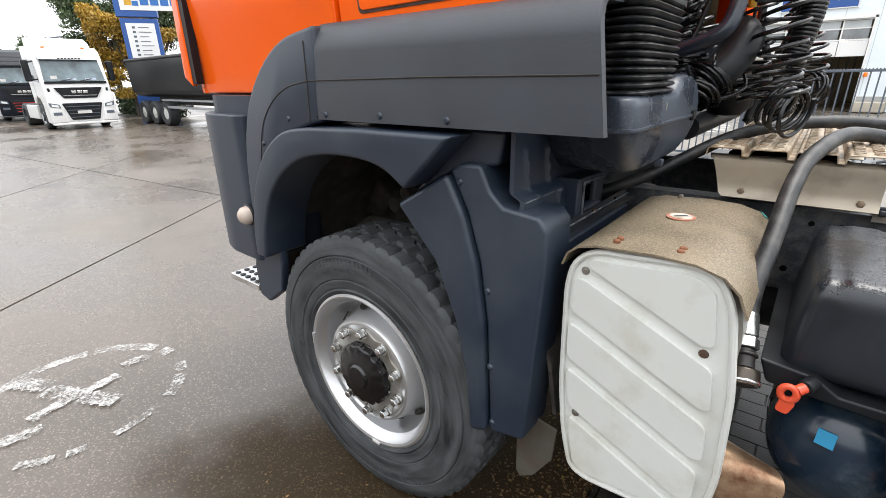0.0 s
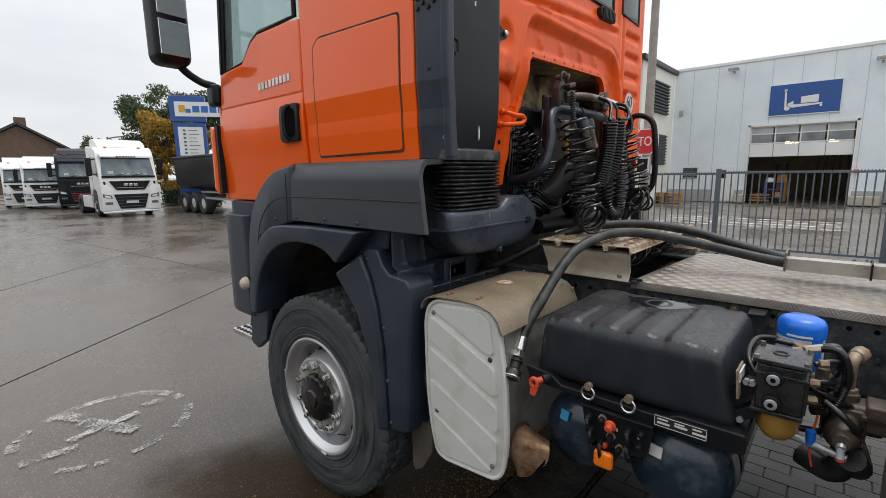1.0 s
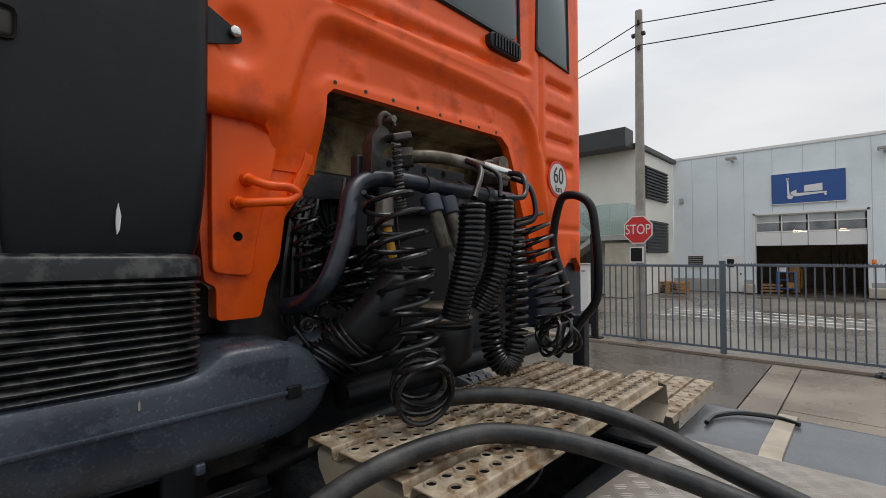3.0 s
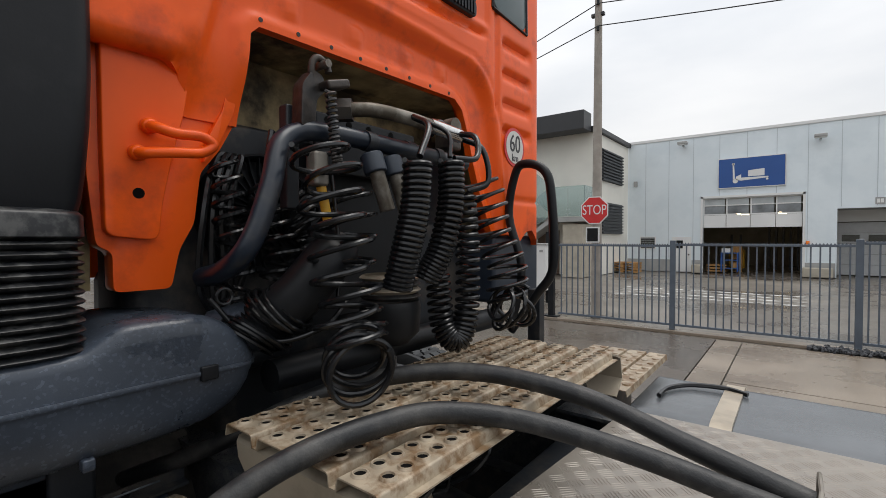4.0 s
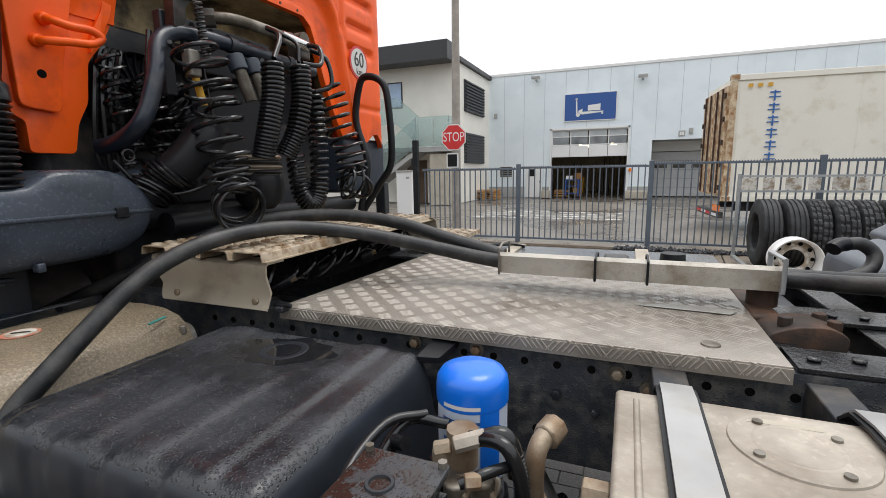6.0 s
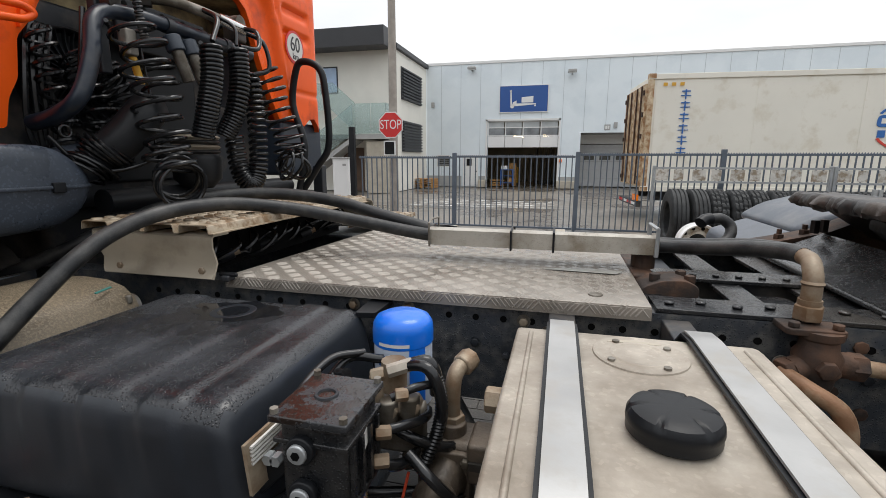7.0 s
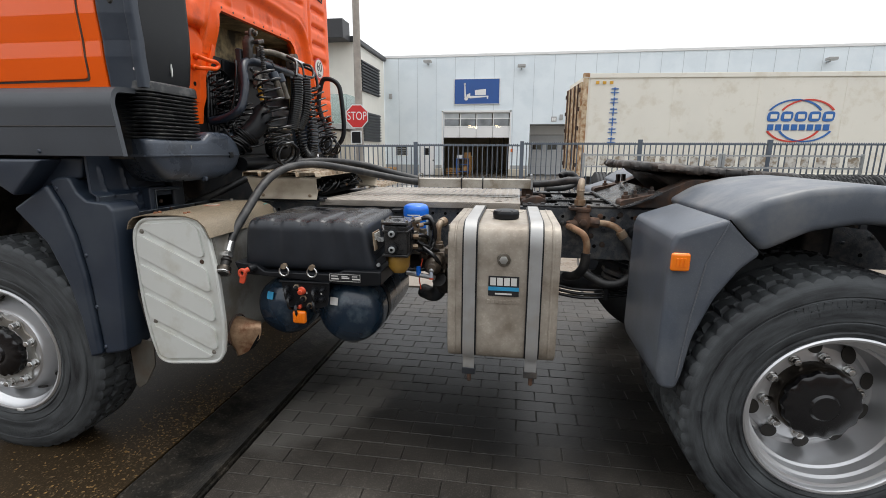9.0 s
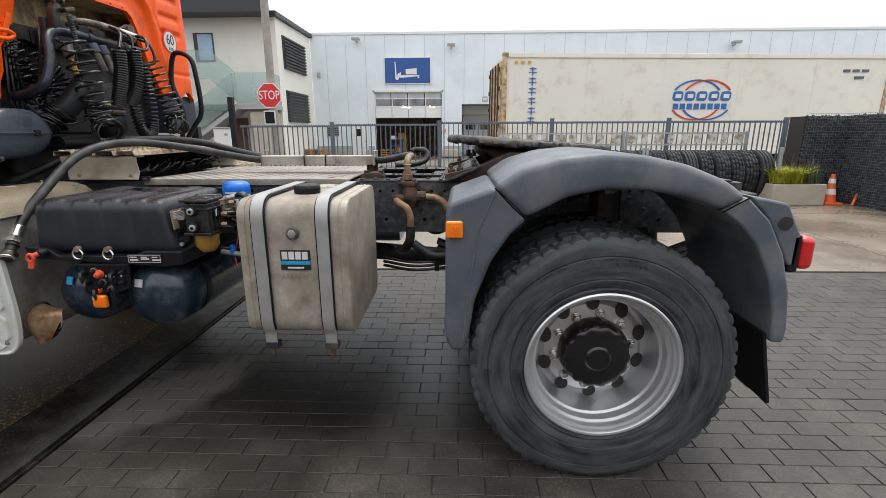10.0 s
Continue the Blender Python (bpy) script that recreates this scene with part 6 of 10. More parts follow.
def front_wheel(cx, cz, y):
    w = P("wheel", lathe([(0.318, y + 0.012), (0.318, y + 0.004), (0.309, y), (0.300, y + 0.004), (0.293, y + 0.022), (0.276, y + 0.040), (0.262, y + 0.10), (0.252, y + 0.125), (0.240, y + 0.112), (0.222, y + 0.060), (0.213, y + 0.030), (0.206, y + 0.016), (0.197, y + 0.013), (0.190, y + 0.020),
                          (0.150, y + 0.020), (0.140, y + 0.022), (0.128, y + 0.03), (0.128, y + 0.09)], (cx, 0, cz), "y", 96), SILVER, truck, "silver steel disc wheel", angle=24)
    P("tyre", tyre_mesh(cx, y, 0.538, 0.30, 1, cz), RUBBER_FRONT, w, "black off-road tyre with grey dust")
    raised_marks(cx, cz, y, w, ((100, 0.435, 8, 0.046), (285, 0.435, 8, 0.046), (20, 0.405, 9, 0.018), (190, 0.405, 12, 0.018)))
    P("nut_plate", lathe([(0.124, y + 0.026), (0.124, y + 0.014), (0.184, y + 0.014), (0.190, y + 0.026)], (cx, 0, cz), "y", 120, warp=lambda i, j, r, h: (r - (0.011 * (1 + math.cos(j * 2 * math.pi * 10 / 120)) if i > 1 else 0), h)), SHIELD_SIDE, w)
    hub_cap(cx, cz, y + 0.022, 0.124, 0.060, w)
    wheel_nuts(cx, cz, y + 0.014, w)
    for k in range(10):
        a = 2 * math.pi * k / 10
        c = Vector((cx + 0.236 * math.cos(a), y + 0.094, cz + 0.236 * math.sin(a)))
        n = Vector((math.cos(a), -0.55, math.sin(a))).normalized()
        P("hand_hole", cyl(c + n * 0.004, c + n * 0.010, 0.021, 14), JOINT, w)
    P("rim_clip", box(cx - 0.306, cx - 0.296, y - 0.006, y + 0.01, cz + 0.02, cz + 0.07, 0.002), SILVER, w)
    P("balance_weight", box(cx + 0.015, cx + 0.055, y - 0.004, y + 0.004, cz - 0.315, cz - 0.303, 0.002), STICKER, w)


def rear_wheel(cx, cz, y):
    w = P("wheel", lathe([(0.318, y + 0.012), (0.318, y + 0.002), (0.312, y - 0.003), (0.304, y - 0.001), (0.300, y + 0.006), (0.298, y + 0.020), (0.288, y + 0.024), (0.285, y + 0.048), (0.274, y + 0.054), (0.268, y + 0.086), (0.258, y + 0.092), (0.254, y + 0.184), (0.244, y + 0.206), (0.228, y + 0.206), (0.206, y + 0.184),
                          (0.150, y + 0.169), (0.12, y + 0.169)], (cx, 0, cz), "y", 96), SILVER, truck, "deep-dished silver steel wheel", angle=24)
    P("tyre", tyre_mesh(cx, y, 0.538, 0.315, 1, cz), RUBBER_REAR, w, "black off-road tyre with grey dust")
    P("inner_tyre", tyre_mesh(cx, y + 0.345, 0.538, 0.315, 1, cz), RUBBER, w)
    P("hub", lathe([(0.150, y + 0.174), (0.148, y + 0.128), (0.142, y + 0.116), (0.0, y + 0.116)], (cx, 0, cz), "y", 48), HUB, w, "oily dark steel wheel hub")
    hub_cap(cx, cz, y + 0.118, 0.138, 0.050, w, 14)
    for k in range(12):
        a = radians(15 + 30 * k)
        P("cap_bolt", cyl((cx + 0.128 * math.cos(a), y + 0.112, cz + 0.128 * math.sin(a)), (cx + 0.128 * math.cos(a), y + 0.100, cz + 0.128 * math.sin(a)), 0.0075, 6, bevel=0.002), GLOSS_BLACK, w)
    raised_marks(cx, cz, y, w, ((95, 0.435, 8, 0.046), (275, 0.435, 8, 0.046), (5, 0.42, 5, 0.030), (150, 0.405, 12, 0.018)))
    wheel_nuts(cx, cz, y + 0.171, w, 0.1675, 10, -1, 0.016, 0.032, 10)
    for k in range(10):
        a = radians(20 + 36 * k)
        c = Vector((cx + 0.2125 * math.cos(a), y + 0.188, cz + 0.2125 * math.sin(a)))
        n = Vector((0.34 * math.cos(a), -1, 0.34 * math.sin(a))).normalized()
        hole = cyl((0, 0, 0.002), (0, 0, 0.006), 0.031, 24)
        bmesh.ops.transform(hole, matrix=Matrix.Translation(c) @ n.to_track_quat("Z", "Y").to_matrix().to_4x4() @ Matrix.Diagonal((0.92, 1.12, 1, 1)), verts=hole.verts[:])
        P("hand_hole", hole, JOINT, w)


front_wheel(-1.165, 0.528, 0.955)
rear_wheel(2.452, 0.528, 0.955)
for cx, cz in ((-1.165, 0.528), (2.452, 0.528)):
    w = P("wheel", lathe([(0.318, 3.39), (0.27, 3.33), (0.15, 3.31), (0.0, 3.30)], (cx, 0, cz), "y", 48), SILVER)
    P("tyre", tyre_mesh(cx, 3.395, 0.538, 0.315, -1, cz), RUBBER, w)
    P("axle", cyl((cx, 1.25, cz), (cx, 3.1, cz), 0.075, 20), FRAME)
    P("axle_housing", lathe([(0, -0.24), (0.10, -0.22), (0.22, -0.08), (0.22, 0.08), (0.10, 0.22), (0, 0.24)], (cx, MID, cz), "x", 24), FRAME)

# chassis frame -----------------------------------------------------------
for side, y in (("near", 1.725), ("far", 2.625)):
    s = 1 if side == "near" else -1
    rail = P("frame_rail", prism([(y, 0.92), (y + s * 0.075, 0.92), (y + s * 0.075, 0.93), (y + s * 0.01, 0.93), (y + s * 0.01, 1.18), (y + s * 0.075, 1.18), (y + s * 0.075, 1.19), (y, 1.19)], "x", -2.1, 3.35), RAIL)
    for k in range(48):
        x = -0.1 + 0.07 * k
        P("rail_hole", cyl((x, y - s * 0.0005, 1.145), (x, y - s * 0.0025, 1.145), 0.0085, 10), PITCH_BLACK, rail)
        if k % 3 == 1:
            P("rail_hole", cyl((x + 0.03, y - s * 0.0005, 0.99), (x + 0.03, y - s * 0.0025, 0.99), 0.010, 10), PITCH_BLACK, rail)
    for k in range(14):
        x = 0.25 + 0.21 * k
        if side == "near":
            P("rail_bolt", cyl((x, y - 0.001, 1.11 - 0.03 * (k % 2)), (x, y - 0.014, 1.11 - 0.03 * (k % 2)), 0.012, 6, bevel=0.002), FRAME, rail)
            P("rail_bolt", cyl((x + 0.08, y - 0.001, 1.05), (x + 0.08, y - 0.012, 1.05), 0.010, 6, bevel=0.002), RAIL, rail)
for x, z in ((0.547, 1.153), (0.701, 1.156), (1.00, 1.145), (1.06, 1.12), (1.56, 1.10)):
    P("flange_washer", cyl((x, 1.7245, z), (x, 1.721, z), 0.017, 18), ALU_CAST)
    P("flange_bolt", cyl((x, 1.721, z), (x, 1.709, z), 0.0115, 6, bevel=0.002), BRASS)
P("cover_bracket", prism(round_poly([(0.606, 1.60), (0.655, 1.61), (0.660, 1.723), (0.600, 1.723)], 0.008), "z", 1.160, 1.174, 0.003), BLACK)
# gearbox, shaft and far box: unseen bulk added to keep light off the ground
P("gearbox", lathe([(0.0, -0.86), (0.30, -0.85), (0.31, -0.55), (0.22, -0.30), (0.20, 0.10), (0.12, 0.22), (0.0, 0.23)], (0, 2.175, 0.80), "x", 28), FRAME)
P("drive_shaft", cyl((0.22, 2.175, 0.78), (2.28, 2.175, 0.62), 0.055, 18), FRAME)
P("far_battery_box", box(-0.62, 0.06, 2.80, 3.34, 0.56, 1.14, 0.03), FRAME)
P("inner_wing", box(-2.30, -1.25, 1.74, 1.77, 0.60, 1.36, 0.01), ARCH)
P("leaf_spring", box(-2.10, -0.62, 1.60, 1.68, 0.60, 0.66, 0.01), ARCH)
for x, y, z, r in ((-1.50, 1.55, 1.02, 0.05), (-1.38, 1.50, 1.10, 0.04), (-1.28, 1.45, 0.98, 0.06)):
    P("brake_chamber", lathe([(0.0, -0.06), (r * 0.7, -0.055), (r, -0.03), (r * 1.12, 0.0), (r, 0.03), (r * 0.6, 0.06), (0.0, 0.07)], (x, y, z), "y", 20), ARCH)
P("steering_arm", tube(smooth_path([(-1.75, 1.50, 0.86), (-1.55, 1.42, 0.95), (-1.35, 1.40, 0.93), (-1.2, 1.42, 0.84)], 5), 0.030, 10), ARCH)
P("spring_shackle", box(-1.92, -1.84, 1.58, 1.70, 0.60, 0.82, 0.01), RUST)
P("arch_bracket", prism([(-1.95, 0.92), (-1.70, 0.90), (-1.62, 1.02), (-1.72, 1.12), (-1.93, 1.05)], "y", 1.60, 1.735, 0.012), ARCH)
for x in (-0.9, 0.1, 1.35, 2.0, 2.9, 3.25):
    P("cross_member", box(x, x + 0.12, 1.81, 2.54, 0.96, 1.16, 0.01), FRAME)
P("engine_block", box(-1.7, -0.62, 1.80, 2.55, 0.7, 1.62, 0.06), FRAME)
P("rear_cross_beam", box(3.28, 3.36, 1.6, 2.75, 0.85, 1.15, 0.01), FRAME)
for y in (1.77, 2.58):
    for k in range(3):
        P("leaf_spring", sheet([[(1.75 + 1.42 * i / 10, y + j, 0.80 + 0.035 * k - 0.18 * math.sin(math.pi * i / 10)) for j in (-0.04, 0.04)] for i in range(11)], 0.02), FRAME)
tp2 = P("top_plate", box(1.30, 3.30, 1.728, 1.838, 1.1915, 1.2020, 0.002), WET_BLACK, truck, "rain-wet black frame flange with rivets")
for y0, y1 in ((2.045, 2.165), (2.505, 2.618)):
    P("long_strip", box(1.30, 3.30, y0, y1, 1.1915, 1.2020, 0.002), WET_BLACK, tp2)
for x0, x1, dz in ((1.30, 1.345, 0.0), (1.50, 1.575, 0.003), (1.70, 1.80, 0.0), (2.05, 2.40, 0.0), (2.70, 3.29, 0.0)):
    P("cross_strip", box(x0, x1, 1.730, 2.616, 1.178 + dz, 1.1895 + dz * 0.5, 0.002), WET_BLACK, tp2)
P("cover_sheet", prism(round_poly([(1.585, 1.85), (1.69, 1.85), (1.69, 2.035), (1.585, 2.035)], 0.03, 4), "z", 1.160, 1.166, 0.002), WET_BLACK, tp2)
P("frame_web", box(1.30, 3.20, 2.085, 2.125, 1.00, 1.19, 0.004), FRAME)
for x in (1.34, 1.53, 1.72):
    P("cross_tube", cyl((x + 0.02, 1.76, 1.09), (x + 0.02, 2.60, 1.09), 0.028, 12), FRAME)
for k in range(11):
    P("plate_rivet", cyl((1.335 + 0.072 * k, 1.770 + 0.016 * (k % 2), 1.202), (1.335 + 0.072 * k, 1.770 + 0.016 * (k % 2), 1.210), 0.012, 8, bevel=0.003), WET_BLACK, tp2)
    P("plate_rivet", cyl((1.345 + 0.060 * k, 2.085, 1.202), (1.345 + 0.060 * k, 2.085, 1.209), 0.010, 8, bevel=0.002), WET_BLACK, tp2)
    P("plate_rivet", cyl((1.345 + 0.072 * k, 2.545, 1.202), (1.345 + 0.072 * k, 2.545, 1.209), 0.010, 8, bevel=0.002), WET_BLACK, tp2)

# fifth wheel -------------------------------------------------------------
random.seed(21)
outline = round_poly([(1.80, 1.90), (1.84, 2.46), (2.06, 2.62), (2.60, 2.60), (2.72, 2.42), (2.72, 2.30), (2.35, 2.20), (2.35, 2.15), (2.72, 2.05), (2.72, 1.92), (2.60, 1.74), (2.06, 1.72)], 0.06)
dense = []
for i, p in enumerate(outline):
    q = outline[(i + 1) % len(outline)]
    m = max(1, int((Vector(q) - Vector(p)).length / 0.012))
    dense += [(p[0] + (q[0] - p[0]) * k / m, p[1] + (q[1] - p[1]) * k / m) for k in range(m)]
lump = [0.006 * math.sin(k * 0.9) * math.sin(k * 0.23 + 1) + random.gauss(0, 0.0035) for k in range(len(dense))]
mid = Vector((2.25, 2.17))
fw_rings = []
for z, g, jit in ((1.366, -0.016, 0.6), (1.370, 0.000, 1.2), (1.378, 0.005, 1.5), (1.390, 0.002, 1.3), (1.400, -0.004, 0.8), (1.405, -0.014, 0.5)):
    ring = []
    for (x, y), d in zip(dense, lump):
        o = (Vector((x, y)) - mid).normalized() * (g + d * jit + random.gauss(0, 0.0017))
        zz = z + (2.25 - x) * 0.07 + random.gauss(0, 0.0016) - (abs(d) * 0.8 if z < 1.372 else 0)
        ring.append((x + o.x, y + o.y, zz))
    fw_rings.append(ring)
fw = P("fifth_wheel", loft(fw_rings), GREASE, truck, "greasy black fifth-wheel coupling plate with ragged grease edge", angle=48)
P("skirt", prism([(1.96, 1.372), (2.64, 1.352), (2.50, 1.285), (2.12, 1.27)], "y", 1.86, 2.50, 0.02, seg=3), GREASE, fw)
P("bearing_boss", lathe([(0.0, 0.0), (0.14, 0.0), (0.20, 0.05), (0.26, 0.10), (0.26, 0.13), (0.0, 0.13)], (2.22, 2.17, 1.235), "z", 32), GREASE, fw)
for y in (1.70, 2.52):
    pd = P("pedestal", prism(round_poly([(1.79, 1.204), (2.68, 1.204), (2.62, 1.26), (2.48, 1.345), (2.12, 1.345), (2.00, 1.285), (1.86, 1.250), (1.79, 1.235)], 0.02, 3), "y", y, y + 0.12, 0.008), RUST, fw, "rusty mounting bracket")
    for x, z in ((1.87, 1.252), (1.95, 1.272), (2.55, 1.30)):
        P("bracket_bolt", cyl((x, y + 0.05, z - 0.01), (x, y + 0.05, z + 0.016), 0.017, 6, bevel=0.002), RUST, pd)
        P("bracket_stud", cyl((x, y + 0.05, z + 0.016), (x, y + 0.05, z + 0.034), 0.009, 8), RUST, pd)
stk = P("grease_bolt", cyl((1.825, 1.755, 1.203), (1.825, 1.755, 1.238), 0.026, 6, bevel=0.003), BRASS, fw, "weathered bolt stack with verdigris")
P("verdigris_ring", lathe([(0.026, 0.0), (0.036, 0.002), (0.034, 0.009), (0.020, 0.012)], (1.825, 1.755, 1.203), "z", 18), mat("verdigris", (0.10, 0.28, 0.17), 0.7, scale=40, vary=0.4), stk)
P("stack_nut", cyl((1.825, 1.755, 1.238), (1.825, 1.755, 1.260), 0.020, 6, bevel=0.003), RUST, stk)
P("stack_stud", cyl((1.825, 1.755, 1.260), (1.825, 1.755, 1.278), 0.011, 10), RUST, stk)
for x, y in ((1.93, 2.46), (1.97, 2.49)):
    P("plate_bolt", cyl((x, y, 1.29), (x, y, 1.335), 0.015, 6, bevel=0.002), GREASE, fw)
P("slide_plate", sheet([[(1.775 + 0.20 * i / 6, 1.655 + 0.094 * j, 1.207 + 0.078 * (i / 6) ** 1.3) for j in range(10)] for i in range(7)], 0.008), SLIDE, fw, "wet grey sloping ramp plate")
P("slide_edge", tube([(1.772, 1.655, 1.208), (1.776, 2.0, 1.208), (1.785, 2.50, 1.208)], 0.008, 8), WET_BLACK, fw)

# deck --------------------------------------------------------------------
deck = P("deck_plate", prism([(0.165, 1.700), (1.285, 1.700), (1.29, 2.62), (0.235, 2.62)], "z", 1.204, 1.212, 0.002), CHECKER, truck, "worn aluminium chequer-plate deck")
P("deck_edge", sheet([[(0.165 + 1.12 * i, 1.700, 1.208 - 0.014 * j) for j in (0, 1, 2)] for i in (0, 0.5, 1)], 0.004), CHECKER, deck)
bm = bmesh.new()
PITCH = 0.040
for i in range(28):
    for j in range(23):
        cx, cy = 0.190 + i * PITCH, 1.716 + j * PITCH
        a = radians(45 if (i + j) % 2 else -45)
        d = Vector((math.cos(a), math.sin(a), 0))
        n = Vector((-d.y, d.x, 0))
        for k in range(5):
            c = Vector((cx, cy, 1.2118)) + n * (k - 2) * 0.0080
            if c.x > 1.268 or c.y > 2.60 or c.x < 0.190 + 0.075 * (c.y - 1.7):
                continue
            up = Vector((0, 0, 0.0011))
            q = [bm.verts.new(p) for p in (c - d * 0.0195, c - d * 0.012 - n * 0.0019, c + d * 0.012 - n * 0.0019, c + d * 0.0195, c + d * 0.012 + n * 0.0019, c - d * 0.012 + n * 0.0019, c - d * 0.012 + up, c + d * 0.012 + up)]
            for f in ((0, 1, 6), (1, 2, 7, 6), (2, 3, 7), (3, 4, 7), (4, 5, 6, 7), (5, 0, 6)):
                bm.faces.new([q[t] for t in f])
tagged(P("tread_relief", bm, CHECKER_BAR, deck, angle=20), kind="stuff")
bm = bmesh.new()
for i in range(96):
    x = 0.178 + 0.0115 * i
    dx = 0.0085 if (i // 5) % 2 else -0.0085
    tube([(x - dx, 1.6975, 1.2085), (x, 1.6955, 1.198), (x + dx, 1.6958, 1.187)], 0.0022, 5, bm)
tagged(P("edge_relief", bm, CHECKER_BAR, deck), kind="stuff")
P("deck_bolt", lathe([(0.0, 0.004), (0.010, 0.004), (0.017, 0.0025), (0.018, 0.0)], (1.168, 1.768, 1.2125), "z", 20), ALU_CAST, deck)
P("torn_sheet", prism([(1.03, 2.00), (1.24, 1.985), (1.262, 2.02), (1.20, 2.035), (1.10, 2.03)], "z", 1.2145, 1.2165, 0.0008), SHIELD_SIDE, deck, "torn scrap of bright sheet")

# beige step bracket with perforated treads -------------------------------
br = P("step_bracket", sheet([[(-0.26 + 0.43 * i / 4 + (0.06 * j / 6 if i == 0 else 0), yy, zz) for j, (yy, zz) in enumerate(((1.72, 1.335), (1.664, 1.335), (1.653, 1.328), (1.651, 1.30), (1.664, 1.255), (1.650, 1.225), (1.644, 1.215)))] for i in range(5)], -0.006), BEIGE, truck, "beige bent steel step bracket")
for k in range(4):
    x0 = -0.26 + 0.112 * k
    t = P("tread_plank", sheet([[(x0 + dx, y, z) for dx, z in ((0.0, 1.338), (0.004, 1.358), (0.007, 1.36), (0.087, 1.36), (0.090, 1.358), (0.094, 1.338), (0.111, 1.338))] for y in (1.642, 2.0, 2.35, 2.68)], 0.003), TREAD, br, "perforated beige tread")
    for j in range(25):
        for i in range(2):
            c = Vector((x0 + 0.027 + 0.041 * i, 1.668 + 0.0405 * j + (0.020 if i else 0.0), 1.3632))
            hole = P("raised_hole", lathe([(0.0155, 0.0), (0.0130, 0.0045), (0.0108, 0.0045), (0.0100, 0.0010), (0.0, 0.0008)], c, "z", 12), TREAD, t)
            hole.data.materials.append(PITCH_BLACK)
            for f in hole.data.polygons:
                if (Vector(f.center) - c).xy.length < 0.0092:
                    f.material_index = 1
P("end_plate", sheet([[(0.178, yy, zz) for yy, zz in ((2.70, 1.345), (2.74, 1.33), (2.76, 1.26), (2.70, 1.215))], [(-0.26, yy, zz) for yy, zz in ((2.70, 1.345), (2.74, 1.33), (2.76, 1.26), (2.70, 1.215))]], 0.006), BEIGE, br)
for k in range(4):
    x0 = -0.15 + 0.085 * k
    t = P("low_tread", sheet([[(x0 + dx, y, z) for dx, z in ((0.0, 1.185), (0.003, 1.203), (0.073, 1.203), (0.076, 1.185))] for y in (2.8, 3.42)], 0.003), TREAD, br, "lower perforated tread")
    for j in range(14):
        P("raised_hole", lathe([(0.0150, 0.0), (0.0125, 0.0040), (0.0, 0.0040)], (x0 + 0.020 + (0.035 if j % 2 else 0.0), 2.83 + 0.043 * j, 1.2062), "z", 10), TREAD, t)
# filler box added in near-black for the shaded clutter below the bracket
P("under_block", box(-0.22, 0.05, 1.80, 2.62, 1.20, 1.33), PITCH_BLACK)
rnd_u = random.Random(41)
for k in range(16):
    y = 1.74 + 0.058 * k
    x = 0.075 + rnd_u.uniform(-0.02, 0.03)
    P("valve_line", tube(smooth_path([(x - 0.06, y - 0.05, 1.21), (x, y, 1.225 + rnd_u.uniform(0.0, 0.05)), (x + rnd_u.uniform(-0.01, 0.03), y + 0.05, 1.25 + rnd_u.uniform(-0.02, 0.05)), (x - 0.05, y + rnd_u.uniform(0.06, 0.14), 1.30)], 5), rnd_u.uniform(0.004, 0.008), 6), CABLE)
    if k % 4 == 1:
        P("valve", cyl((x - 0.02, y, 1.235), (x + 0.012, y + 0.03, 1.25), 0.017, 10, bevel=0.003), BLACK)
        P("valve_nut", cyl((x + 0.010, y + 0.028, 1.249), (x + 0.024, y + 0.041, 1.255), 0.010, 6), BRASS if k % 8 == 1 else FRAME)
for x in (-0.15, 0.13):
    bolt((x, 1.655, 1.235), "y", 0.010, 0.008, BRASS, br)
P("latch_block", box(0.172, 0.198, 1.668, 1.700, 1.203, 1.219, 0.004), FRAME)
P("latch_pin", cyl((0.16, 1.684, 1.221), (0.215, 1.684, 1.221), 0.0065, 10, bevel=0.002), BLACK)

# silencer box ------------------------------------------------------------
sil = P("silencer_box", prism(round_poly([(-0.405, 0.60), (-0.375, 0.545), (-0.09, 0.545), (-0.055, 0.60), (-0.035, 1.05), (-0.06, 1.165), (-0.36, 1.165), (-0.405, 1.10)], 0.03), "y", 1.045, 1.62), SHIELD_SIDE, truck, "grey steel silencer box")
face_poly = round_poly([(-0.418, 1.08), (-0.412, 0.80), (-0.395, 0.64), (-0.365, 0.525), (-0.32, 0.508), (-0.072, 0.528), (-0.038, 0.565), (-0.022, 0.68), (-0.030, 0.92), (-0.060, 1.12), (-0.095, 1.185), (-0.15, 1.197), (-0.36, 1.183), (-0.405, 1.145)], 0.05, 4)
sh = P("heat_shield", prism(face_poly, "y", 1.018, 1.044, 0.006), SHIELD, sil, "pale ribbed heat shield")
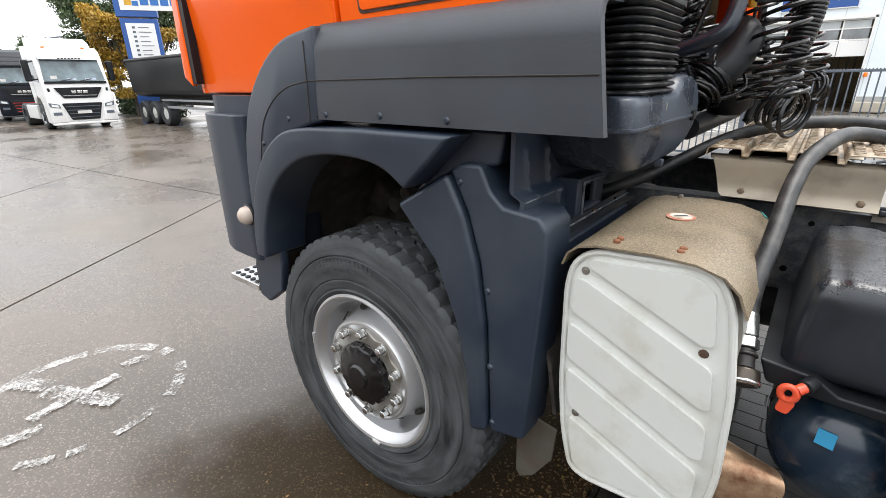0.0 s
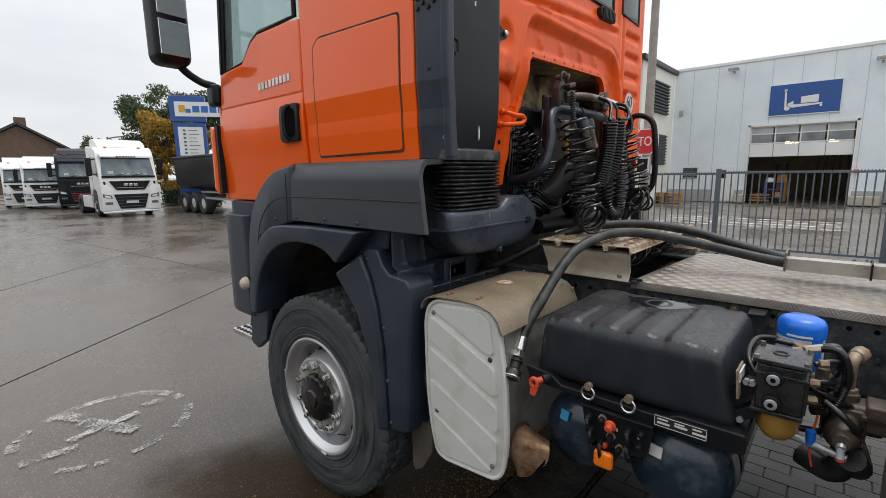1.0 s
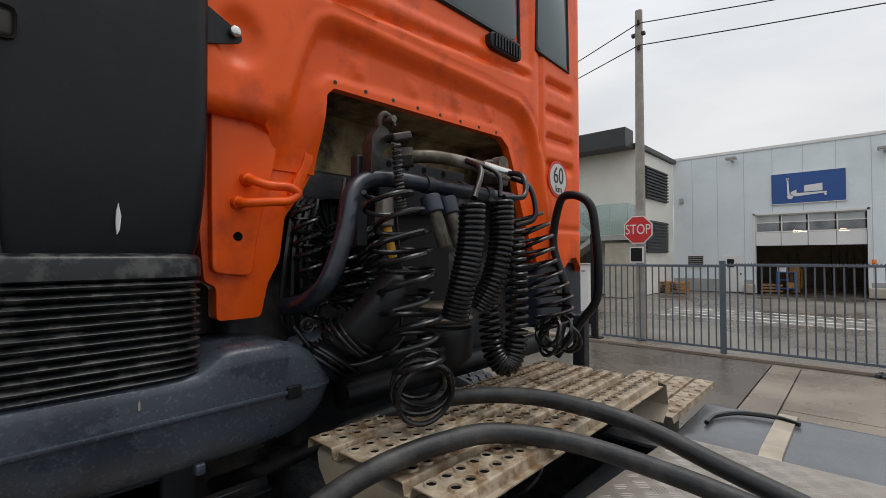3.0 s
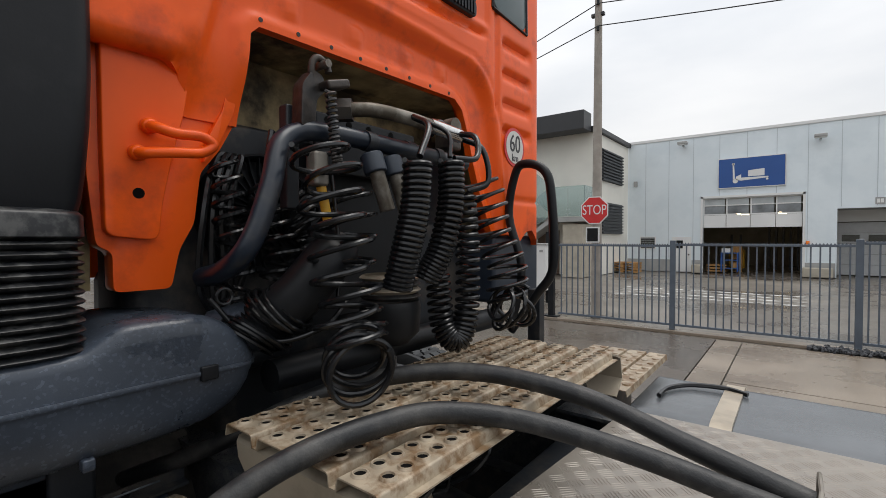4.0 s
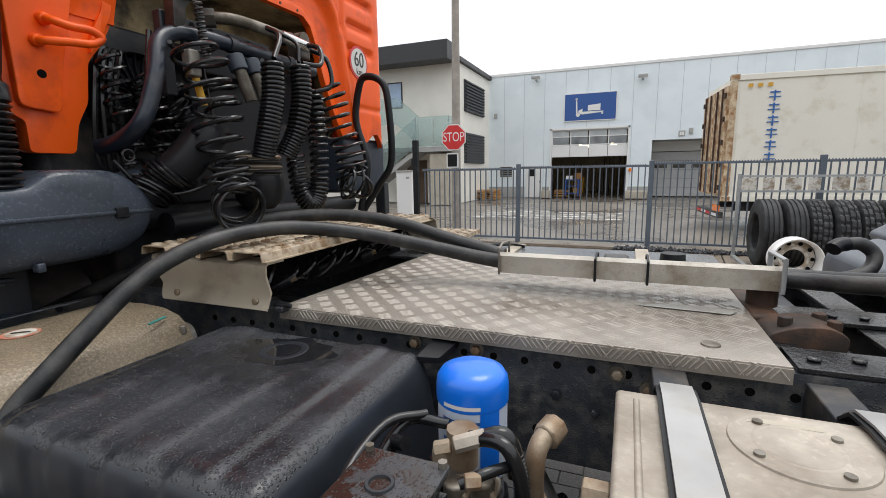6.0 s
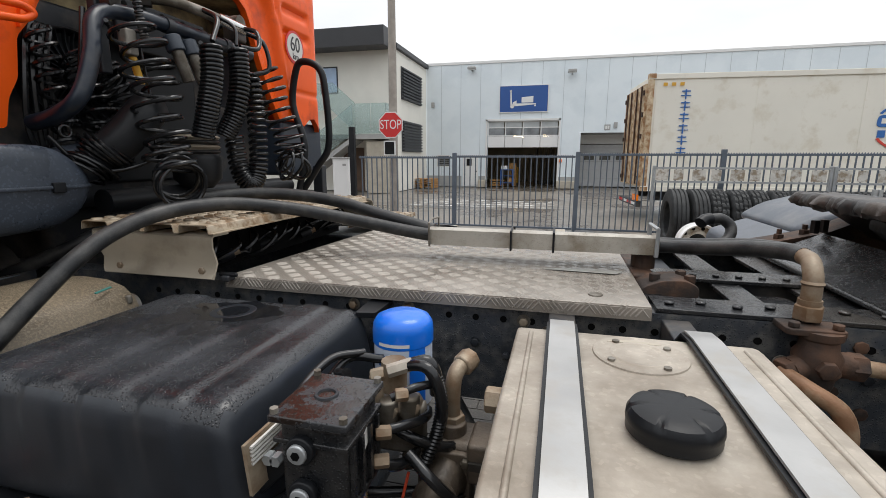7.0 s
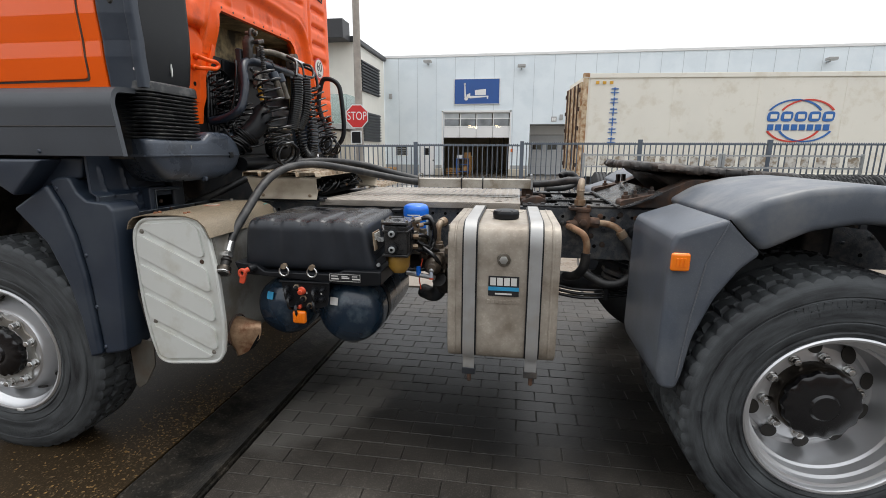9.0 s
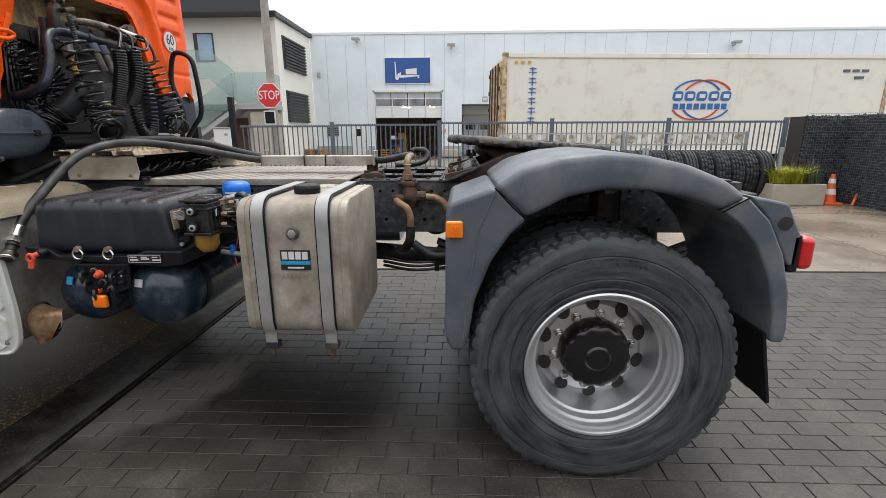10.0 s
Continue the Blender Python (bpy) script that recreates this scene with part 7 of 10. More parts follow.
for poly in ([(-0.365, 1.163), (-0.14, 1.178), (-0.095, 1.152), (-0.078, 1.030), (-0.100, 1.022), (-0.365, 1.145)], [(-0.395, 1.108), (-0.372, 1.108), (-0.072, 0.968), (-0.062, 0.872), (-0.082, 0.868), (-0.402, 1.020)], [(-0.402, 0.978), (-0.385, 0.975), (-0.062, 0.822), (-0.056, 0.735), (-0.078, 0.728), (-0.400, 0.882)],
             [(-0.398, 0.842), (-0.380, 0.838), (-0.060, 0.690), (-0.060, 0.600), (-0.080, 0.592), (-0.385, 0.735)], [(-0.380, 0.692), (-0.365, 0.690), (-0.085, 0.560), (-0.11, 0.548), (-0.32, 0.532), (-0.358, 0.552)]):
    P("raised_panel", prism(round_poly(poly, 0.02, 4), "y", 1.0060, 1.0178, 0.0055, seg=1), SHIELD, sh)
P("shield_rim", tube([(x, 1.018, z) for x, z in face_poly + face_poly[:1]], 0.008, 8), SHIELD, sh)
for x, z, m in ((-0.238, 0.853, ALU_CAST), (-0.097, 1.001, RUST), (-0.375, 1.128, ALU_CAST), (-0.365, 0.708, ALU_CAST), (-0.085, 0.575, ALU_CAST)):
    dome((x, 1.0178, z), "y", 0.011, m, sh, "screw")
cov = P("box_cover", sheet([[(x, y, z) for y in (1.0, 1.2, 1.4, 1.60)] for x, z in ((-0.432, 1.140), (-0.420, 1.172), (-0.395, 1.193), (-0.35, 1.204), (-0.22, 1.210), (-0.14, 1.206), (-0.085, 1.190), (-0.052, 1.160), (-0.032, 1.112))], 0.005), SAND, truck, "rain-specked sandy steel cover with rusty bolts")
for x, y in ((-0.317, 1.043), (-0.317, 1.068), (-0.182, 1.055), (-0.182, 1.079)):
    P("rusty_bolt", cyl((x, y, 1.203), (x, y, 1.2135), 0.0085, 6, bevel=0.002), RUST_BRIGHT, cov)
for x in (-0.30, -0.05):
    P("cover_bolt", cyl((x, 1.58, 1.195 if x < -0.1 else 1.150), (x, 1.58, 1.217 if x < -0.1 else 1.172), 0.008, 6, bevel=0.002), ALU_CAST, cov)
st = P("warning_sticker", lathe([(0.0, 0.0130), (0.036, 0.0130), (0.036, 0.011)], (-0.245, 1.335, 1.1995), "z", 28), FADED_RED, cov, "round faded red and white warning sticker")
P("sticker_disc", lathe([(0.0, 0.0142), (0.028, 0.0142), (0.028, 0.0130)], (-0.245, 1.335, 1.1995), "z", 28), BOARD, st)
P("sticker_mark", box(-0.263, -0.227, 1.331, 1.339, 1.2138, 1.2146, rot=Euler((0, 0, 0.7)).to_matrix()), STICKER_BLACK, st)
P("green_mark", box(-0.075, -0.069, 1.50, 1.56, 1.1985, 1.2005, rot=Euler((0, 0.35, 0.3)).to_matrix()), mat("teal_paint", (0.02, 0.22, 0.2), 0.5), cov)

def tail_ring(f, grow=1.0, push=0.0):
    """Round where it leaves the box, drawn out to two lips with a pinched front at the mouth."""
    c = Vector((-0.060, 1.150, 0.636)).lerp(Vector((0.056, 1.108, 0.600)), f) + Vector((0, 0, 0.008 * math.sin(math.pi * f)))
    axis = Vector((0.12, -0.042, -0.037)).normalized()
    major = Vector((0.058, 0.010, 0.075)).normalized()
    major = (major - axis * major.dot(axis) * (1 - f)).normalized()
    near = axis.cross(major).normalized()
    if near.y > 0:
        near = -near
    out = []
    for k in range(36):
        a = 2 * math.pi * k / 36
        s = math.sin(a)
        b = 0.070 - 0.008 * f
        if s > 0:
            b *= 1 - 1.0 * f * f * s
        out.append(c + axis * (push + 0.055 * f * f * (s - 0.5)) + grow * (major * math.cos(a) * (0.070 + 0.034 * f * f) + near * s * b))
    return [tuple(p) for p in out]


P("exhaust_tail", loft([tail_ring(k / 12) for k in range(13)]), PIPE_EXH, truck, "heat-stained fishtail exhaust pipe", angle=60)
P("tail_mouth", loft([tail_ring(1.0, 0.93, 0.0004), tail_ring(1.0, 0.93, 0.0016)]), PITCH_BLACK)
P("tail_collar", lathe([(0.074, -0.006), (0.080, 0.0), (0.074, 0.006)], (-0.042, 1.146, 0.634), "x", 30), RUST)

# battery box, air tanks --------------------------------------------------
def ridge(x):
    f = max(min(1.0, max(0.0, (0.054 - abs(x - c)) / 0.030)) for c in (0.125, 0.262, 0.395, 0.525))
    return 0.0058 * f * f * (3 - 2 * f)


def cover_ring(x, shrink):
    out = []
    poly = round_poly([(1.125 + shrink, 0.945), (1.125 + shrink, 1.180 - shrink), (1.64 - shrink, 1.180 - shrink), (1.64 - shrink, 0.945)], 0.055, 6)
    line = []
    for a, b in zip(poly, poly[1:] + poly[:1]):
        line.append(a)
        if a[1] > 1.14 and b[1] > 1.14 and abs(a[0] - b[0]) > 0.2:
            line += [(v, a[1]) for v in ((1.37, 1.41, 1.45, 1.50) if a[0] < b[0] else (1.50, 1.45, 1.41, 1.37))]
    for y, z in line:
        o = ridge(x)
        if 0.19 < x < 0.46:
            o *= min(1.0, max(0.0, (1.45 - y) / 0.04))
        w = min(1.0, max(0.0, (z - 1.075) / 0.06))
        yy = y - o * w * w * (3 - 2 * w) if y < 1.19 else y
        zz = z + o if z > 1.16 else z
        lean = 0.028 * (1 - (x - 0.03) / 0.31) if x < 0.34 else -0.045 * ((x - 0.34) / 0.32)
        out.append((x + lean * (zz - 0.945) / 0.24, yy, zz))
    return out


bat = P("battery_cover", loft([cover_ring(0.03 + d, s) for d, s in ((0.0, 0.03), (0.006, 0.014), (0.016, 0.004))] + [cover_ring(0.055 + 0.0063 * k, 0.0) for k in range(92)] + [cover_ring(0.66 - d, s) for d, s in ((0.016, 0.004), (0.006, 0.014), (0.0, 0.03))]), BATTERY, truck, "wet black ribbed battery cover", angle=60)
bat.data.materials.append(BATTERY_WET)
for p in bat.data.polygons:
    if p.normal.z > 0.55:
        p.material_index = 1
P("embossed_ring", lathe([(0.036, 0.0), (0.039, 0.0012), (0.049, 0.0012), (0.052, 0.0)], (0.330, 1.520, 1.1805), "z", 36), BATTERY, bat)
P("water_film", prism([(0.335 + (0.115 + 0.014 * math.sin(3 * a) + 0.012 * math.sin(7 * a + 1) + 0.006 * math.sin(15 * a)) * math.cos(a), 1.520 + (0.068 + 0.008 * math.sin(4 * a + 2) + 0.006 * math.sin(9 * a)) * math.sin(a)) for a in [2 * math.pi * k / 72 for k in range(72)]], "z", 1.1800, 1.1806), WATER, bat)
tray = P("battery_tray", prism([(0.0, 0.985), (0.10, 0.975), (0.145, 0.945), (0.475, 0.945), (0.52, 0.965), (0.69, 0.965), (0.69, 0.905), (0.60, 0.895), (0.02, 0.93)], "y", 1.105, 1.64, 0.006), BLACK, truck)
for x, z in ((0.248, 0.967), (0.379, 0.966)):
    P("clip", cyl((x, 1.104, z + 0.01), (x, 1.085, z + 0.01), 0.013, 8), BRASS, tray)
    P("ring", tube([(x + 0.022 * math.cos(a * 0.524), 1.09, z - 0.012 + 0.022 * math.sin(a * 0.524)) for a in range(13)], 0.004, 6), STEEL, tray)
lb = P("tray_label", box(0.455, 0.60, 1.0995, 1.104, 0.915, 0.953), STICKER_BLACK, tray, "black label with white lines")
for k in range(3):
    P("label_bar", box(0.465 + 0.048 * k, 0.50 + 0.048 * k, 1.0975, 1.099, 0.926 + 0.004 * (k % 2), 0.932 + 0.004 * (k % 2)), STICKER, lb)
    P("label_bar", box(0.465 + 0.048 * k, 0.495 + 0.045 * k, 1.0975, 1.099, 0.939, 0.943), STICKER, lb)
for a, b, z0, z1 in ((0.457, 0.598, 0.9175, 0.9190), (0.457, 0.598, 0.9490, 0.9505), (0.457, 0.4585, 0.9175, 0.9505), (0.5965, 0.598, 0.9175, 0.9505)):
    P("label_border", box(a, b, 1.0977, 1.099, z0, z1), STICKER, lb)
P("plate_label", box(0.652, 0.6575, 1.128, 1.220, 1.055, 1.135, rot=Euler((0, -0.09, 0)).to_matrix()), BRASS, bat, "small metal rating plate")
for k in range(5):
    P("plate_bar", box(0.6555, 0.6600, 1.136, 1.212, 1.100 + 0.0065 * k, 1.1035 + 0.0065 * k, rot=Euler((0, -0.09, 0)).to_matrix()), STICKER, bat)
lev = P("red_lever", tube([(0.062 + 0.014 * math.cos(k * math.pi / 8), 1.064, 0.944 + 0.016 * math.sin(k * math.pi / 8)) for k in range(17)], 0.0075, 8), RED_PLASTIC, truck, "red battery isolator lever")
P("lever_plate", prism(round_poly([(0.046, 0.900), (0.068, 0.896), (0.078, 0.925), (0.070, 0.936), (0.052, 0.934)], 0.007), "y", 1.058, 1.068, 0.003), RED_PLASTIC, lev)
P("lever_neck", cyl((0.074, 1.066, 0.954), (0.086, 1.078, 0.960), 0.011, 12), RED_PLASTIC, lev)
P("lever_stub", cyl((0.086, 1.078, 0.960), (0.100, 1.106, 0.964), 0.016, 14, bevel=0.003), BLACK, lev)
for cx, cz, r, lab in ((0.188, 0.752, 0.143, "dark blue compressed-air tank"), (0.508, 0.742, 0.158, "dark blue compressed-air tank")):
    a = P("air_tank", lathe([(0.0, 1.125), (r * 0.45, 1.133), (r * 0.80, 1.160), (r * 0.96, 1.195), (r, 1.235), (r, 1.75), (r * 0.8, 1.82), (0.0, 1.85)], (cx, 0, cz), "y", 48), AIR_TANK, truck, lab)
    P("band", lathe([(r + 0.003, 1.30), (r + 0.003, 1.34)], (cx, 0, cz), "y", 48), BLACK, a)
P("tank_label", box(0.440, 0.478, 1.1285, 1.1335, 0.795, 0.830, rot=Euler((-0.24, 0, -0.22)).to_matrix()), STICKER, truck, "small white label on air tank")
P("tank_label", box(0.132, 0.166, 1.130, 1.135, 0.805, 0.840, rot=Euler((-0.28, 0, -0.26)).to_matrix()), STICKER_CYAN, truck, "small teal label on air tank")
vp = P("valve_panel", prism(round_poly([(0.225, 0.905), (0.455, 0.905), (0.450, 0.860), (0.440, 0.800), (0.400, 0.785), (0.250, 0.790)], 0.01, 3), "y", 1.098, 1.108, 0.003), BLACK, truck, "black valve panel with test ports")
P("panel_lip", box(0.222, 0.458, 1.088, 1.108, 0.903, 0.910, 0.002), BLACK, vp)
for k, (x, z, r) in enumerate(((0.255, 0.875, 0.014), (0.300, 0.882, 0.010), (0.385, 0.872, 0.012), (0.425, 0.878, 0.010), (0.265, 0.835, 0.013), (0.330, 0.830, 0.012), (0.385, 0.825, 0.010), (0.420, 0.835, 0.012), (0.300, 0.800, 0.010), (0.360, 0.798, 0.011))):
    P("test_port", cyl((x, 1.098, z), (x, 1.072, z - 0.004), r, 10, r2=r * 0.8, bevel=0.002), BLACK, vp)
    P("port_nut", cyl((x, 1.098, z), (x, 1.090, z), r + 0.004, 6), BRASS if k % 4 == 1 else BLACK, vp)
    if k % 2 == 0:
        P("port_line", tube(smooth_path([(x, 1.074, z), (x + 0.004, 1.066, z - 0.02), (x + 0.006, 1.078, z - 0.05), (x + 0.01, 1.12, z - 0.06)], 4), 0.006, 6), CABLE, vp)
for k in range(4):
    P("port_number", box(0.310 + 0.034 * k, 0.316 + 0.034 * k, 1.0955, 1.0975, 0.852, 0.862), STICKER, vp)
rc = P("red_cap", cyl((0.330, 1.097, 0.872), (0.330, 1.062, 0.866), 0.013, 12, bevel=0.003), RED_PLASTIC, vp)
P("cap_ring", lathe([(0.013, -0.004), (0.019, 0.0), (0.013, 0.004)], (0.330, 1.084, 0.870), "y", 14), RED_PLASTIC, rc)
P("red_cap", cyl((0.31, 1.104, 0.792), (0.31, 1.085, 0.790), 0.011, 12, bevel=0.003), RED_PLASTIC, vp)
P("lamp_stem", box(0.29, 0.33, 1.10, 1.12, 0.70, 0.80), BLACK, vp)
am = P("side_marker", box(0.281, 0.345, 1.070, 1.095, 0.716, 0.776, 0.012, seg=3), AMBER, truck, "square amber side marker lamp")
for k in range(3):
    P("marker_core", box(0.293 + 0.013 * k, 0.301 + 0.013 * k, 1.0675, 1.0698, 0.732, 0.763, 0.001), AMBER, am)

# air drier and fittings --------------------------------------------------
dr = P("drier_body", box(0.692, 0.798, 1.154, 1.272, 1.03, 1.167, 0.012, seg=3), DRIER, truck, "black air drier housing with wet lid")
P("drier_lid", box(0.682, 0.806, 1.143, 1.282, 1.168, 1.180, 0.003), LID_WET, dr)
P("drier_flange", box(0.686, 0.803, 1.148, 1.277, 1.134, 1.142, 0.002), DRIER, dr)
P("drier_flange", box(0.684, 0.801, 1.148, 1.276, 1.024, 1.036, 0.003), DRIER, dr)
for k in range(4):
    P("drier_rib", box(0.7982, 0.805, 1.165 + 0.030 * k, 1.173 + 0.030 * k, 1.04, 1.132), DRIER, dr)
for x, z in ((0.732, 1.130), (0.732, 1.060)):
    P("port_boss", cyl((x, 1.155, z), (x, 1.140, z), 0.022, 18, bevel=0.003), BLACK, dr)
    P("port", cyl((x, 1.140, z), (x, 1.132, z), 0.015, 16, bevel=0.002), GALV, dr)
    P("port_core", cyl((x, 1.1318, z), (x, 1.1305, z), 0.007, 6), PITCH_BLACK, dr)
for x, z in ((0.685, 1.10), (0.672, 1.10), (0.665, 0.985)):
    P("side_bolt", cyl((x, 1.165, z), (x, 1.15, z), 0.009, 6), GALV, dr)
P("bracket_arm", prism([(0.60, 0.98), (0.695, 1.075), (0.695, 1.105), (0.67, 1.105), (0.59, 1.02)], "y", 1.165, 1.20, 0.004), BLACK, dr)
P("bracket_arm", prism([(0.60, 0.93), (0.70, 1.00), (0.70, 1.04), (0.60, 0.97)], "y", 1.16, 1.19, 0.004), BLACK, dr)
P("side_sticker", box(0.7985, 0.7995, 1.20, 1.235, 1.10, 1.125, rot=Euler((0.5, 0, 0)).to_matrix()), STICKER, dr)
for x, y in ((0.690, 1.151), (0.798, 1.151), (0.798, 1.274), (0.690, 1.274)):
    P("lid_bolt", cyl((x, y, 1.180), (x, y, 1.188), 0.0065, 6), ALU_CAST, dr)
P("lid_ring", lathe([(0.013, 0.0), (0.014, 0.003), (0.018, 0.003), (0.019, 0.0)], (0.738, 1.216, 1.180), "z", 24), FRAME, dr)
P("bowl", lathe([(0.0, -0.08), (0.030, -0.078), (0.050, -0.05), (0.052, 0.0)], (0.745, 1.215, 1.02), "z", 24), YELLOWISH, dr, "amber filter bowl")
fl = P("filter_can", cyl((0.764, 1.50, 1.03), (0.764, 1.50, 1.172), 0.0615, 28), LABEL_BLUE, truck, "pale blue filter can with bright blue dome")
P("dome", lathe([(0.062, 1.160), (0.064, 1.163), (0.064, 1.190), (0.062, 1.203), (0.055, 1.214), (0.040, 1.221), (0.0, 1.224)], (0.764, 1.50, 0), "z", 32), BLUE_CAP, fl)
for k in range(3):
    P("can_bar", lathe([(0.0620, 1.140 - 0.018 * k), (0.0620, 1.146 - 0.018 * k)], (0.764, 1.50, 0), "z", 10, a0=235, a1=300 - 8 * k), SIGN_BLUE, fl)
P("can_stripe", lathe([(0.0619, 1.032), (0.0619, 1.161)], (0.764, 1.50, 0), "z", 10, a0=300, a1=335), BLUE_CAP, fl)
P("can_base", cyl((0.764, 1.50, 0.99), (0.764, 1.50, 1.03), 0.055, 20), ALU_CAST, fl)
P("name_band", lathe([(0.0644, 1.167), (0.0644, 1.174)], (0.764, 1.50, 0), "z", 12, a0=240, a1=300), STICKER, fl)
P("valve_block", box(0.70, 0.84, 1.36, 1.43, 0.99, 1.075, 0.012), ALU_CAST)
P("white_fitting", cyl((0.782, 1.357, 1.157), (0.825, 1.378, 1.168), 0.0125, 6, bevel=0.002), TANK)
P("fitting_nut", cyl((0.755, 1.346, 1.150), (0.778, 1.354, 1.155), 0.0125, 6, bevel=0.002), BRASS)
P("fitting_neck", cyl((0.764, 1.350, 1.10), (0.764, 1.350, 1.150), 0.013, 10), BRASS)
for x, y, z in ((0.735, 1.345, 1.085), (0.79, 1.34, 1.09), (0.83, 1.345, 1.10)):
    P("port_fitting", cyl((x, y + 0.03, z), (x + 0.006, y - 0.012, z + 0.004), 0.016, 6, bevel=0.003), BRASS)
    P("port_fitting", cyl((x, y, z - 0.02), (x, y, z + 0.022), 0.018, 12, bevel=0.004), ALU_CAST)
P("conduit", coil([(0.868, 1.385, 1.145), (0.880, 1.375, 1.10), (0.876, 1.36, 1.05), (0.86, 1.34, 1.0)], 0.0095, 26, 0.0032, 5, per=10), CABLE)
P("hose_elbow", tube(smooth_path([(0.825, 1.378, 1.168), (0.85, 1.385, 1.172), (0.865, 1.385, 1.15), (0.868, 1.385, 1.11)], 4), 0.013, 8), CABLE)
P("valve_block", cyl((0.78, 1.40, 1.10), (0.78, 1.40, 1.16), 0.025, 12), BRASS)
for pts, r in ((((0.80, 1.38, 1.16), (0.86, 1.36, 1.17), (0.885, 1.36, 1.10), (0.87, 1.38, 1.02)), 0.011), (((0.70, 1.36, 1.14), (0.66, 1.38, 1.12), (0.66, 1.42, 1.05), (0.70, 1.5, 0.98)), 0.012), (((0.72, 1.42, 1.08), (0.80, 1.34, 1.06), (0.88, 1.36, 1.02), (0.92, 1.45, 0.98)), 0.010),
               (((0.66, 1.30, 1.10), (0.68, 1.40, 1.15), (0.75, 1.42, 1.15)), 0.009), (((0.84, 1.30, 1.04), (0.90, 1.28, 1.0), (0.92, 1.34, 0.93), (0.90, 1.45, 0.90)), 0.010), (((0.70, 1.25, 1.00), (0.74, 1.32, 0.93), (0.84, 1.36, 0.92)), 0.010)):
    P("air_line", tube(smooth_path(pts, 6), r, 8), CABLE)
for pts, r in ((((0.81, 1.30, 1.14), (0.85, 1.33, 1.15), (0.872, 1.40, 1.12), (0.86, 1.47, 1.06)), 0.008), (((0.805, 1.26, 1.10), (0.84, 1.29, 1.10), (0.852, 1.37, 1.07), (0.83, 1.46, 1.03)), 0.009), (((0.80, 1.25, 1.05), (0.83, 1.28, 1.03), (0.835, 1.36, 1.00), (0.80, 1.46, 0.97)), 0.010),
               (((0.70, 1.20, 1.10), (0.66, 1.25, 1.14), (0.665, 1.36, 1.165), (0.71, 1.42, 1.16)), 0.008), (((0.69, 1.19, 1.03), (0.655, 1.20, 0.99), (0.64, 1.26, 0.96), (0.66, 1.36, 0.95)), 0.009), (((0.86, 1.50, 0.95), (0.93, 1.52, 0.90), (0.95, 1.60, 0.86), (0.90, 1.70, 0.85)), 0.014)):
    P("air_line", tube(smooth_path(pts, 6), r, 8), CABLE)
for x, y, z, dx in ((0.812, 1.255, 1.10, 0.03), (0.812, 1.245, 1.055, 0.028), (0.83, 1.30, 1.145, 0.02)):
    P("line_nut", cyl((x - 0.012, y, z), (x + dx * 0.4, y + 0.01, z), 0.0115, 6, bevel=0.002), BRASS)
P("drain_tap", cyl((0.76, 1.30, 0.915), (0.90, 1.27, 0.905), 0.011, 10), GALV)
P("drain_tap", cyl((0.82, 1.285, 0.91), (0.82, 1.285, 0.95), 0.012, 8), BLUE_CAP)
# hydraulic pump fittings between drier and tank
P("elbow_pipe", tube(smooth_path([(0.888, 1.43, 1.03), (0.888, 1.43, 1.095), (0.892, 1.445, 1.128), (0.905, 1.49, 1.138)], 5), 0.016, 14), BRASS, truck, "brown elbow pipe")
P("pipe_nut", cyl((0.888, 1.43, 1.020), (0.888, 1.43, 1.048), 0.025, 6, bevel=0.003), BRASS)
P("pipe_nut", cyl((0.898, 1.462, 1.132), (0.912, 1.496, 1.140), 0.023, 8, bevel=0.004), BRASS)
pu = P("pump_body", box(0.845, 0.975, 1.38, 1.47, 0.93, 1.015, 0.015), PUMP_BROWN, truck, "dirty brown hydraulic valve")
P("pump_nose", lathe([(0.0, -0.075), (0.020, -0.073), (0.030, -0.058), (0.036, -0.040), (0.040, -0.035), (0.040, -0.020), (0.034, -0.014), (0.038, 0.02), (0.046, 0.03), (0.046, 0.06)], (0.885, 1.335, 0.950), "y", 24), PUMP_BROWN, pu)
P("pump_neck", cyl((0.888, 1.42, 0.985), (0.888, 1.425, 1.035), 0.030, 16, bevel=0.004), PUMP_BROWN, pu)
P("pump_flange", prism(round_poly([(0.835, 0.900), (0.935, 0.900), (0.940, 1.005), (0.835, 1.005)], 0.02), "y", 1.366, 1.380, 0.004), PUMP_BROWN, pu)
for x, z in ((0.845, 0.913), (0.928, 0.913), (0.928, 0.993), (0.845, 0.993)):
    P("flange_bolt", cyl((x, 1.366, z), (x, 1.354, z), 0.0085, 6, bevel=0.002), ALU_CAST, pu)
P("pump_port", cyl((0.885, 1.268, 0.942), (0.885, 1.255, 0.935), 0.012, 8), GALV, pu)
P("hose_tip", cyl((0.885, 1.262, 0.938), (0.886, 1.256, 0.905), 0.009, 8), LABEL_BLUE, pu)
P("hose_ring", cyl((0.886, 1.256, 0.907), (0.886, 1.255, 0.900), 0.010, 8), RED_PLASTIC, pu)
P("pump_arm", cyl((0.845, 1.37, 0.985), (0.815, 1.35, 0.985), 0.016, 8), PUMP_BROWN, pu)
P("pump_block", box(0.93, 0.99, 1.36, 1.45, 0.95, 1.03, 0.008), PUMP_BROWN, pu)
P("pump_slot", box(0.935, 0.985, 1.352, 1.3595, 0.985, 1.0), JOINT, pu)
P("pump_pipe", tube(smooth_path([(0.90, 1.42, 0.93), (0.90, 1.42, 0.82), (0.87, 1.44, 0.77), (0.80, 1.48, 0.775)], 5), 0.036, 14), FRAME, pu)
